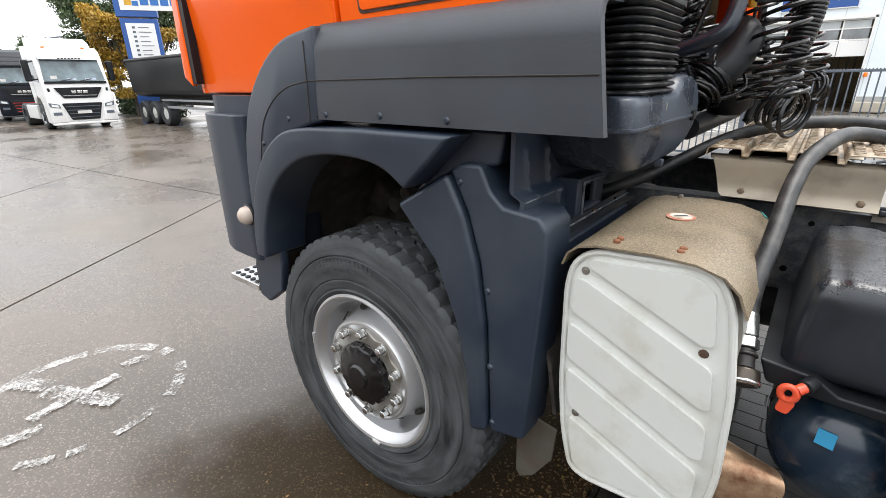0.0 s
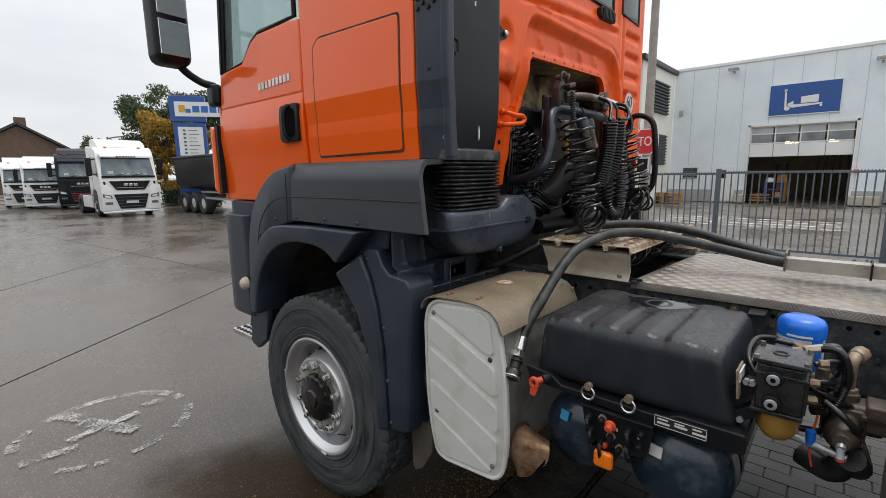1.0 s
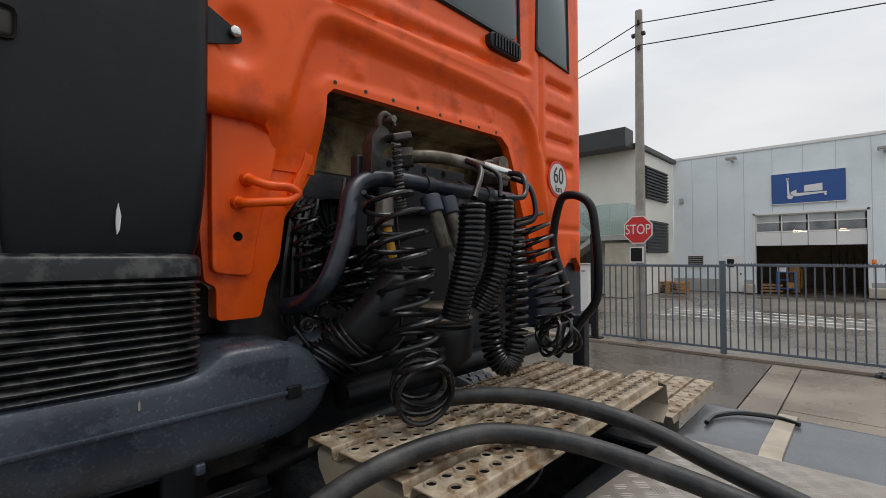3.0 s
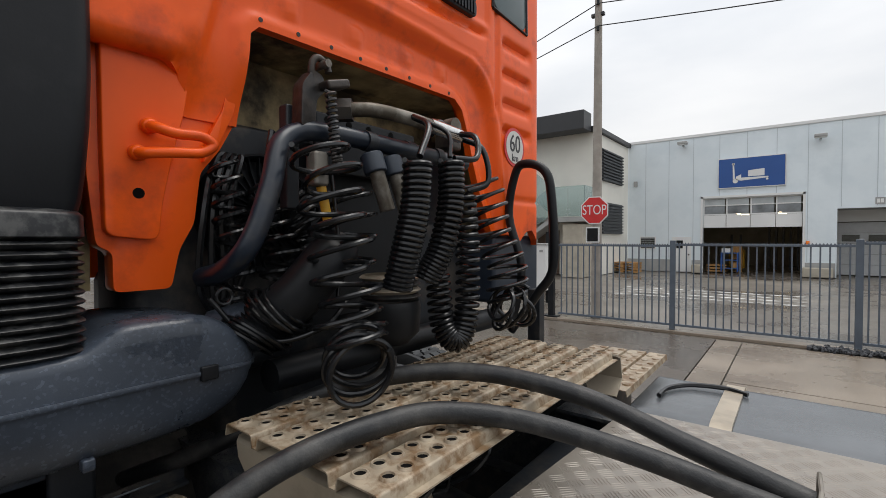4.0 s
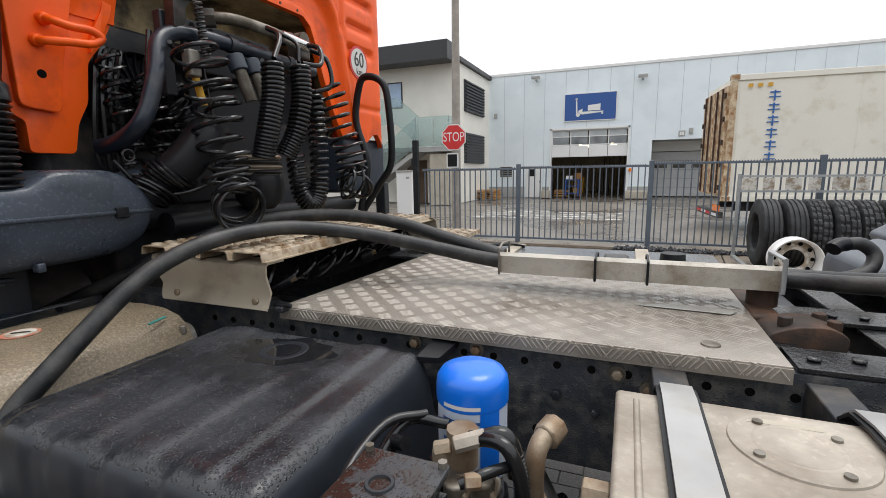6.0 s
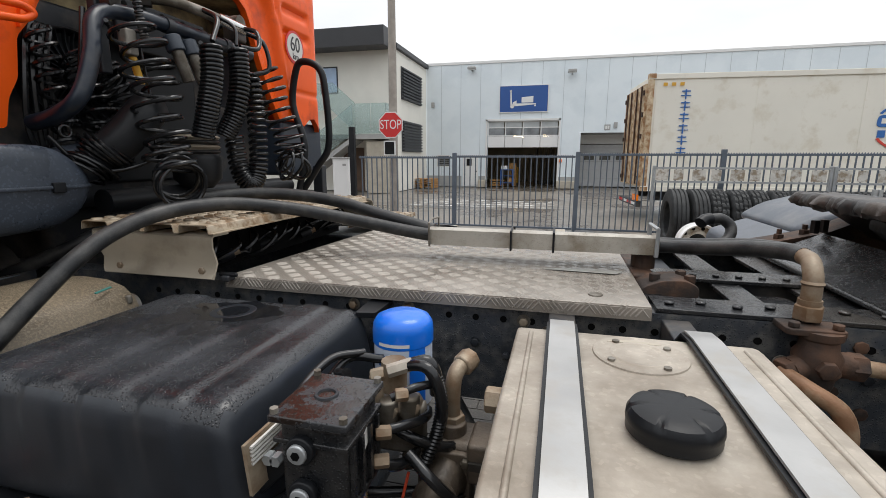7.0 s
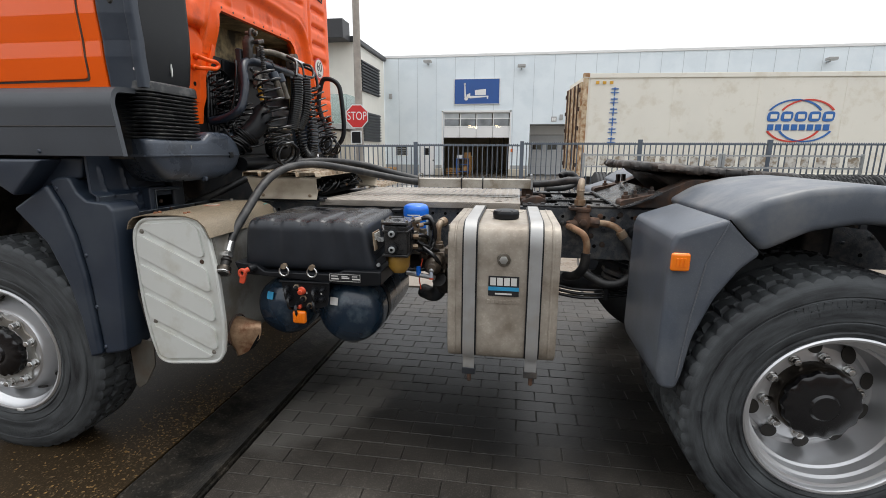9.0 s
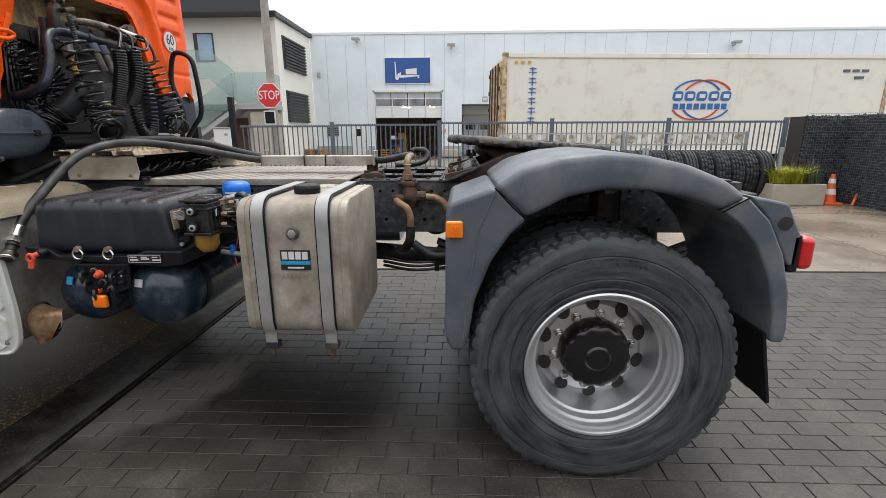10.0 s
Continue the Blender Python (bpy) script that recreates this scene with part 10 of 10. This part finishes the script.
# corner trim and intake duct
tr = P("corner_trim", pressed(prism(round_poly([(-0.485, 1.050), (-0.355, 1.075), (-0.335, 1.11), (-0.40, 1.14), (-0.485, 1.12)], 0.02), "z", 1.742, 3.12), SIDE_PRESS), PLASTIC, truck, "dark grey cab corner trim")
for i in range(4):
    for j in range(22):
        zz = 2.30 + 0.036 * j
        P("mesh_hole", cyl((-0.465 + 0.024 * i, 1.0500 + 0.0046 * i, zz + (0.018 if i % 2 else 0)), (-0.4655 + 0.024 * i, 1.0475 + 0.0046 * i, zz + (0.018 if i % 2 else 0)), 0.0115, 6), JOINT, tr)
P("trim_bead", pressed(prism(round_poly([(-0.362, 1.062), (-0.330, 1.070), (-0.330, 1.115), (-0.362, 1.10)], 0.010, 3), "z", 1.745, 3.12), SIDE_PRESS), PLASTIC, tr)
dome((-0.364, 1.090, 1.819), "y", 0.012, STEEL, tr, "screw")
dome((-0.42, 1.066, 2.08), "y", 0.014, JOINT, tr, "screw")
def duct_section(z, inset, front):
    return [(x, y, z) for x, y in round_poly([(-0.62, 1.12), (front - 0.018, 1.105 + inset), (front, 1.125 + inset), (front, 1.442 - inset), (front - 0.018, 1.465 - inset), (-0.62, 1.465)], 0.03)]


duct = P("intake_duct", loft([duct_section(*q) for q in ((1.772, 0.020, -0.372), (1.80, 0.014, -0.366), (1.86, 0.008, -0.360), (1.93, 0.003, -0.355), (2.02, 0.0, -0.352), (2.5, 0.0, -0.352), (3.10, 0.0, -0.352))]), BLACK, truck, "tall black air intake duct")
P("duct_tab", prism(round_poly([(1.455, 2.335), (1.500, 2.312), (1.540, 2.292), (1.544, 2.272), (1.522, 2.262), (1.455, 2.242)], 0.012), "x", -0.388, WX + 0.003, 0.003), BLACK, duct)
P("duct_notch", box(-0.356, -0.348, 1.105, 1.155, 2.13, 2.185, 0.012), JOINT, duct)
P("paint_chip", box(-0.3515, -0.3508, 1.265, 1.275, 2.335, 2.352), STICKER, duct)
P("paint_chip", prism([(1.2965, 1.815), (1.301, 1.825), (1.303, 1.85), (1.2985, 1.875), (1.2955, 1.86), (1.2945, 1.835)], "x", -0.3600, -0.3545), SHIELD, duct)
def duct_ring(z, g):
    """One rounded ring of the bellows; its outer end leans inwards towards the back."""
    out = []
    for cx, cy in round_poly([(-1, -1), (1, -1), (1, 1), (-1, 1)], 0.45, 4):
        x, y = -0.440 + (0.111 + g) * cx, 1.265 + (0.177 + g) * cy
        out.append((x, y + max(0.0, -0.36 - x) * 0.16 * max(0.0, min(1.0, (1.25 - y) / 0.15)), z))
    return out


P("duct_collar", loft([duct_ring(z, g) for z, g in ((1.728, 0.000), (1.733, 0.007), (1.768, 0.006), (1.776, 0.000), (1.780, -0.02))]), BELLOWS, duct)
rings = []
z = 1.728
for k in range(12):
    for dz, g in ((0.0, -0.014), (0.0035, 0.003), (0.0075, 0.007), (0.012, 0.003)):
        rings.append(duct_ring(z - dz, g))
    z -= 0.0168
P("bellows", loft(list(reversed(rings))), BELLOWS, duct, "black ribbed rubber bellows", angle=60)

# air box under the bellows: an upper and a lower shell with a seam lip between
def along(points, y):
    """Height of a line of (y, z) points at y."""
    for (a, za), (b, zb) in zip(points, points[1:]):
        if a <= y <= b:
            return za + (zb - za) * (y - a) / (b - a)
    return points[-1][1]


BOX_TOP = bow([(1.064, 1.522), (1.072, 1.530), (1.20, 1.532), (1.410, 1.532), (1.452, 1.548), (1.490, 1.571), (1.560, 1.574), (1.640, 1.569), (1.690, 1.542), (1.728, 1.500), (1.752, 1.466)], 3)
BOX_LOW = bow([(1.064, 1.448), (1.070, 1.428), (1.090, 1.400), (1.120, 1.370), (1.165, 1.345), (1.225, 1.329), (1.36, 1.326), (1.60, 1.330), (1.680, 1.348), (1.725, 1.385), (1.752, 1.444)], 3)


def box_front(y):
    a, b = max(0.0, 1.105 - y) / 0.041, max(0.0, y - 1.705) / 0.047
    return -0.318 - 0.036 * (1 - math.sqrt(max(0.0, 1 - a * a))) - 0.040 * (1 - math.sqrt(max(0.0, 1 - b * b)))


def half_shell(upper):
    rings = []
    stations = [1.064, 1.066, 1.070, 1.077, 1.087, 1.105] + [1.105 + 0.60 * k / 40 for k in range(1, 41)] + [1.718, 1.730, 1.741, 1.748, 1.752]
    for y in stations:
        f = box_front(y)
        if upper:
            zt = along(BOX_TOP, y)
            h = max(0.004, zt - 1.457)
            ring = [(-0.60, zt), (f - 0.030, zt), (f - 0.016, zt - 0.04 * h), (f - 0.006, zt - 0.14 * h), (f - 0.003, zt - 0.34 * h), (f, 1.457), (-0.60, 1.457)]
        else:
            zb = along(BOX_LOW, y)
            h = max(0.004, 1.455 - zb)
            ring = [(-0.60, 1.455), (f - 0.001, 1.455), (f - 0.006, 1.455 - 0.34 * h), (f - 0.016, 1.455 - 0.66 * h), (f - 0.030, 1.455 - 0.86 * h), (f - 0.052, 1.455 - 0.97 * h), (f - 0.080, zb), (-0.60, zb)]
        rings.append([(x, y + max(0.0, f - x) * 0.42 * max(0.0, 1 - (y - 1.064) / 0.25), z) for x, z in ring])
    return loft(rings)


ab = P("air_box", half_shell(True), AIRBOX, truck, "wet dark blue-grey plastic air filter box", angle=50)
P("lower_shell", half_shell(False), AIRBOX, ab, angle=50)
P("seam_lip", loft([[(-0.42, y, 1.4515), (-0.42, y, 1.4605), (box_front(y) + 0.0045, y, 1.4605), (box_front(y) + 0.006, y, 1.456), (box_front(y) + 0.0045, y, 1.4515)] for y in [1.061, 1.064, 1.068, 1.076, 1.088, 1.105, 1.4, 1.705, 1.725, 1.742, 1.752, 1.758]]), AIRBOX, ab)
P("box_outlet", cyl((-0.43, 1.70, 1.50), (-0.36, 1.80, 1.535), 0.062, 24, bevel=0.006), AIRBOX, ab)
for y in (1.62,):
    P("shell_clip", box(-0.3205, -0.309, y, y + 0.035, 1.440, 1.470, 0.003), BLACK, ab)
P("white_scuff", prism([(1.3235, 1.488), (1.3265, 1.487), (1.3275, 1.497), (1.3260, 1.506), (1.3230, 1.500)], "x", -0.3215, -0.3185), CHANNEL_STEEL, ab)
P("foot_tab", box(-0.36, -0.335, 1.43, 1.45, 1.322, 1.345, 0.004), AIRBOX, ab)

# mirror
mr = P("mirror_head", box(-2.45, -2.27, 0.735, 0.945, 2.345, 3.06, 0.06, seg=4, rot=Euler((0, 0, 0.12)).to_matrix()), BLACK, truck, "black door mirror")
P("mirror_glass", box(-2.268, -2.262, 0.757, 0.922, 2.62, 3.0, 0.002, rot=Euler((0, 0, 0.12)).to_matrix()), MIRROR, mr)
P("mirror_glass", box(-2.268, -2.262, 0.757, 0.922, 2.395, 2.59, 0.002, rot=Euler((0, 0, 0.12)).to_matrix()), MIRROR, mr)
P("mirror_arm", tube(smooth_path([(-2.36, 0.86, 2.40), (-2.36, 0.92, 2.33), (-2.34, 1.0, 2.275), (-2.29, 1.06, 2.25)], 5), 0.024, 10), BLACK, mr)
P("mirror_foot", box(-2.34, -2.22, 1.02, 1.085, 2.12, 2.26, 0.03, seg=3), BLACK, mr)
P("mirror_arm", tube(smooth_path([(-2.36, 0.86, 3.04), (-2.30, 0.95, 3.08), (-2.15, 1.07, 3.06)], 5), 0.024, 10), BLACK, mr)

# engine bay behind the cab: pipes, coils, bracket
XB = -0.25
P("carrier_plate", box(-0.535, -0.515, 1.95, 2.42, 1.45, 2.02, 0.01), BLACK, truck, "black carrier plate")
cpl = P("carrier_plate", box(-0.46, -0.44, 2.00, 2.42, 1.92, 2.09, 0.006), BLACK)
for y in (2.04, 2.12, 2.20, 2.30):
    P("plate_hole", cyl((-0.4398, y, 2.07), (-0.4385, y, 2.07), 0.011, 10), PITCH_BLACK, cpl)
P("coil_pipe", tube(smooth_path([(-0.25, 2.45, 1.975), (-0.24, 2.06, 1.977), (-0.275, 1.90, 1.985), (-0.297, 1.835, 1.975), (-0.288, 1.785, 1.935), (-0.262, 1.748, 1.845), (-0.262, 1.712, 1.745), (-0.285, 1.690, 1.690), (-0.36, 1.685, 1.655), (-0.45, 1.69, 1.64)], 8), 0.0235, 16), TUBE_BLACK, truck, "bent black carrier tube")
for y in (2.0, 2.15, 2.28):
    P("tube_band", cyl((-0.243, y, 1.978), (-0.243, y + 0.03, 1.978), 0.026, 14), FRAME)
lt = P("cab_lock", prism(round_poly([(1.835, 1.99), (1.875, 1.99), (1.88, 2.06), (1.905, 2.085), (1.90, 2.12), (1.87, 2.13), (1.84, 2.09)], 0.012), "x", -0.315, -0.275, 0.005), GREASE, truck, "greasy cab lock with hook")
P("lock_hook", tube(smooth_path([(-0.285, 1.87, 2.10), (-0.28, 1.87, 2.145), (-0.276, 1.885, 2.160), (-0.272, 1.905, 2.148), (-0.27, 1.91, 2.13)], 4), 0.009, 8), GREASE, lt)
P("lock_arm", box(-0.29, -0.24, 1.885, 1.955, 2.090, 2.112, 0.006, rot=Euler((0.3, 0, 0)).to_matrix()), GREASE, lt)
P("lock_pin", cyl((-0.32, 1.895, 2.145), (-0.25, 1.895, 2.145), 0.010, 8), ALU_CAST, lt)
P("lock_post", box(-0.36, -0.325, 1.83, 1.865, 1.80, 2.05, 0.006), FRAME, lt)
P("spring_rod", coil([(-0.22, 1.875, 2.07), (-0.22, 1.885, 1.97), (-0.22, 1.895, 1.90)], 0.010, 16, 0.004, 5), FRAME)
lt2 = P("cab_lock", box(-0.36, -0.29, 2.43, 2.50, 2.03, 2.10, 0.012), GREASE)
P("lock_hook", lathe([(0.0, 0.0), (0.03, 0.0), (0.03, 0.04), (0.0, 0.04)], (-0.33, 2.465, 2.11), "x", 16), ALU_CAST, lt2)
P("coupling_pipe", tube(smooth_path([(-0.30, 1.96, 2.055), (-0.24, 2.02, 2.06), (-0.22, 2.12, 2.06), (-0.21, 2.22, 2.055), (-0.20, 2.36, 2.045)], 5), 0.019, 12), ALU_CAST, truck, "grey air coupling pipe")
P("coupling_pipe", cyl((-0.21, 2.22, 2.056), (-0.20, 2.36, 2.046), 0.021, 12), STEEL)
P("pipe_nut", cyl((-0.30, 1.96, 2.055), (-0.27, 1.985, 2.057), 0.030, 6), FRAME)
for y in (2.02, 2.09):
    sk = P("socket", cyl((-0.22, y, 1.90), (-0.20, y + 0.02, 1.80), 0.020, 12), ALU_CAST, truck, "grey trailer socket plug")
    P("socket_cap", cyl((-0.235, y - 0.005, 1.945), (-0.22, y, 1.895), 0.030, 12, bevel=0.004), PLASTIC, sk)
P("yellow_tag", cyl((-0.25, 1.87, 1.85), (-0.245, 1.885, 1.77), 0.012, 8), YELLOW, truck, "yellow line marker")
P("grey_fitting", box(-0.27, -0.23, 1.84, 1.88, 1.85, 1.93, 0.008), ALU_CAST)
# coils
P("coiled_cable", coil([(-0.19, 1.825, 1.945), (-0.16, 1.835, 1.80), (-0.14, 1.845, 1.64), (-0.12, 1.85, 1.50)], 0.064, 9, 0.0066, 8, per=24, wobble=0.16), CABLE, truck, "loose black coiled air line")
P("coiled_cable", coil([(-0.135, 1.865, 1.485), (-0.110, 1.852, 1.468), (-0.085, 1.838, 1.458), (-0.060, 1.825, 1.455)], 0.066, 4, 0.0066, 8, per=30, wobble=0.10), CABLE)
P("coiled_cable", coil([(-0.26, 1.95, 1.86), (-0.24, 1.955, 1.72), (-0.21, 1.95, 1.56), (-0.20, 1.94, 1.49)], 0.056, 8, 0.0062, 8, wobble=0.18), CABLE, truck, "loose black coiled air line")
for pts, n in ((((-0.09, 2.03, 1.915), (-0.09, 2.02, 1.80), (-0.10, 2.00, 1.70), (-0.12, 1.99, 1.61)), 24), (((-0.115, 2.20, 1.94), (-0.11, 2.19, 1.82), (-0.12, 2.16, 1.70), (-0.15, 2.13, 1.62)), 24),
               (((-0.15, 2.31, 1.86), (-0.13, 2.30, 1.70), (-0.12, 2.28, 1.52), (-0.13, 2.25, 1.44), (-0.16, 2.22, 1.48), (-0.18, 2.22, 1.62)), 36)):
    P("coiled_cable", coil(pts, 0.031, n, 0.0068, 8, per=12), CABLE, truck, "tight black electric coil")
P("coiled_cable", coil([(-0.18, 2.42, 1.92), (-0.14, 2.44, 1.79), (-0.10, 2.45, 1.66), (-0.08, 2.46, 1.54)], 0.060, 10, 0.0060, 8, wobble=0.16), CABLE, truck, "loose black coiled air line")
P("coiled_cable", coil([(-0.09, 2.40, 1.53), (-0.07, 2.45, 1.505), (-0.08, 2.50, 1.52)], 0.058, 5, 0.0060, 8, per=28, wobble=0.24), CABLE)
for pts, r in ((((-0.20, 2.14, 2.06), (-0.13, 2.12, 2.02), (-0.10, 2.05, 1.93)), 0.009), (((-0.20, 2.34, 2.05), (-0.13, 2.34, 2.03), (-0.10, 2.30, 1.96), (-0.12, 2.22, 1.95)), 0.009), (((-0.20, 2.36, 2.04), (-0.13, 2.38, 2.0), (-0.11, 2.38, 1.90), (-0.15, 2.33, 1.87)), 0.009),
               (((-0.30, 2.43, 2.08), (-0.27, 2.36, 2.10), (-0.26, 2.30, 2.08), (-0.24, 2.27, 2.04)), 0.008), (((-0.20, 2.20, 2.06), (-0.14, 2.22, 2.02), (-0.12, 2.20, 1.95)), 0.007), (((-0.34, 1.80, 1.98), (-0.33, 1.78, 1.90), (-0.36, 1.77, 1.74), (-0.40, 1.75, 1.62)), 0.008),
               (((-0.24, 1.89, 1.90), (-0.235, 1.91, 1.70), (-0.23, 1.90, 1.58)), 0.005)):
    P("cable", tube(smooth_path(pts, 6), r, 8), CABLE)
# hanging brushes of smaller coils and lines deeper in
random.seed(5)
for k in range(3):
    y = 1.72 + 0.11 * k
    P("coiled_cable", coil([(-0.44 - 0.02 * (k % 3), y, 1.92 - 0.05 * (k % 4)), (-0.42, y + 0.03, 1.75), (-0.40, y + random.uniform(-0.05, 0.05), 1.52 + 0.03 * (k % 3))], 0.034 + 0.012 * (k % 3), 9 + k % 4, 0.0058, 6, wobble=0.25), CABLE)
FAN = Vector((-0.500, 1.868, 1.795))
fan = P("fan_housing", lathe([(0.0, 0.010), (0.030, 0.014), (0.044, 0.006), (0.050, -0.012), (0.140, -0.020), (0.146, 0.004), (0.152, 0.010), (0.158, 0.004), (0.158, -0.05)], FAN, "x", 48), BLACK, truck, "black round finned fan housing")
for k in range(30):
    a = k * math.tau / 30
    path = [FAN + Vector((dx, r * math.cos(a + tw), r * math.sin(a + tw))) for r, tw, dx in ((0.045, 0.0, 0.002), (0.080, 0.07, -0.006), (0.115, 0.12, -0.008), (0.148, 0.15, 0.002))]
    P("fin", sheet([[p + Vector((-0.010, 0, 0)), p + Vector((0.004, 0, 0))] for p in path], 0.0028), BLACK, fan)
for k in range(4):
    P("cable", tube(smooth_path([(-0.50, 1.80, 1.92), (-0.48, 1.74 + 0.02 * k, 1.93), (-0.46, 1.70 + 0.02 * k, 1.80), (-0.47, 1.69 + 0.03 * k, 1.62), (-0.48, 1.74, 1.52)], 6), 0.008, 6), CABLE)
hose = smooth_path([(-0.27, 1.93, 1.70), (-0.25, 1.875, 1.665), (-0.28, 1.83, 1.60), (-0.325, 1.80, 1.555)], 6)
ih = P("intake_hose", tube(hose, 0.05, 22, radii=[0.058] * len(hose)), BLACK, truck, "fat black rubber intake hose")
cuff = [Vector((-0.305, 1.813, 1.575)).lerp(Vector((-0.36, 1.775, 1.515)), k / 18) for k in range(19)]
P("cuff_coil", coil([(-0.300, 1.818, 1.585), (-0.325, 1.795, 1.555), (-0.345, 1.770, 1.520), (-0.35, 1.745, 1.49)], 0.066, 11, 0.0048, 6, wobble=0.22), CABLE, ih)
P("ribbed_cuff", tube(cuff, 0.06, 30, radii=[(0.058 if k % 2 else 0.049) + 0.0006 * k for k in range(19)]), CABLE, ih, angle=60)
bag = P("air_bag", lathe([(0.0, 0.0), (0.05, 0.005), (0.085, 0.04), (0.09, 0.11), (0.085, 0.13), (0.0, 0.135)], (-0.30, 2.15, 1.42), "z", 24), BLACK, truck, "cab suspension air bellow")
for k in range(4):
    P("bag_ring", lathe([(0.080, 0.0), (0.090, 0.008), (0.080, 0.016)], (-0.30, 2.15, 1.555 + 0.018 * k), "z", 24), BEIGE if k % 2 else HOSE, bag)
P("cross_tube", cyl((-0.36, 1.80, 1.40), (-0.36, 2.85, 1.40), 0.040, 14), BLACK)
P("side_line", tube(smooth_path([(-0.36, 1.66, 1.60), (-0.33, 1.72, 1.52), (-0.27, 1.78, 1.50), (-0.22, 1.86, 1.53), (-0.24, 1.94, 1.58)], 6), 0.006, 8), CABLE)
lr = P("loop_ring", tube([(-0.285, 1.655 + 0.016 * math.cos(k * 0.4189), 1.612 + 0.016 * math.sin(k * 0.4189)) for k in range(16)], 0.0032, 6), CABLE)
P("engine_dark", box(-0.76, -0.54, 1.56, 2.92, 1.36, 1.80, 0.05), FRAME)
P("engine_cover", box(-0.655, -0.60, 1.53, 2.94, 1.78, 2.05, 0.015), FRAME)
P("grab_rail", tube(smooth_path([(-0.30, 2.86, 1.36), (-0.26, 2.88, 1.60), (-0.33, 2.90, 1.82), (-0.30, 2.90, 2.00), (-0.25, 2.90, 2.035), (-0.17, 2.90, 2.00), (-0.14, 2.90, 1.90), (-0.13, 2.90, 1.62), (-0.20, 2.90, 1.50), (-0.31, 2.88, 1.34)], 6), 0.018, 10), BLACK, truck, "bent black tubular grab rail")
P("far_panel", box(-0.60, -0.38, 2.86, 3.28, 1.45, 1.74, 0.02), PLASTIC)
for y, z in ((2.98, 1.60), (3.02, 1.605)):
    bolt((-0.379, y, z), "x", 0.010, 0.006, ALU_CAST)
P("far_post", box(-0.32, -0.26, 3.05, 3.10, 1.2, 1.5, 0.005), FRAME)

# ---- paving blocks under the truck ----
pave = tagged(finish("pavement", flat(-0.045, 6.6, -3.2, 4.02, -0.0060), JOINT), "wet grey-brown concrete block paving in running bond", "pavement", kind="structure")
BL, BW, GAP = 0.225, 0.1085, 0.0029


def block_mesh():
    me = bpy.data.meshes.new("block")
    bm = box(-BL / 2 + GAP, BL / 2 - GAP, -BW / 2 + GAP / 2, BW / 2 - GAP / 2, -0.010, 0.0, 0.0018, seg=1)
    bm.to_mesh(me)
    bm.free()
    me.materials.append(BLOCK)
    return me


base_block = block_mesh()
rest_v, rest_f = [], []
bv = [v.co.copy() for v in base_block.vertices]
bf = [tuple(p.vertices) for p in base_block.polygons]
rnd = random.Random(11)
singles = 0
for j in range(68):
    y = 0.25 + BW * (j - 32)
    if y > 3.98:
        break
    if j % 2:
        m = pose(0.0138, y, -0.001) @ Matrix.Diagonal((0.485, 1, 1, 1))
        k0 = len(rest_v)
        rest_v += [tuple(m @ v) for v in bv]
        rest_f += [tuple(k0 + q for q in f) for f in bf]
    for i in range(30):
        x = 0.07 + BL * i + (BL / 2 if j % 2 else 0)
        if x > 6.5:
            continue
        m = pose(x + rnd.uniform(-0.001, 0.001), y, rnd.uniform(-0.0025, 0.0), rnd.uniform(-0.5, 0.5), rnd.uniform(-0.4, 0.4), rnd.uniform(-0.4, 0.4))
        if 0.55 < y < 2.15 and x < 3.3 and singles < 300:
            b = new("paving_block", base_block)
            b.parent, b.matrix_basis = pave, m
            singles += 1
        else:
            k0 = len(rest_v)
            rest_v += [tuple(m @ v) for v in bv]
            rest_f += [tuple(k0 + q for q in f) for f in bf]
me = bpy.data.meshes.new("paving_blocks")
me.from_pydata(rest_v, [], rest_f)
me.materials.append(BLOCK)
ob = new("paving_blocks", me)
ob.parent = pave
tagged(ob, kind="stuff")
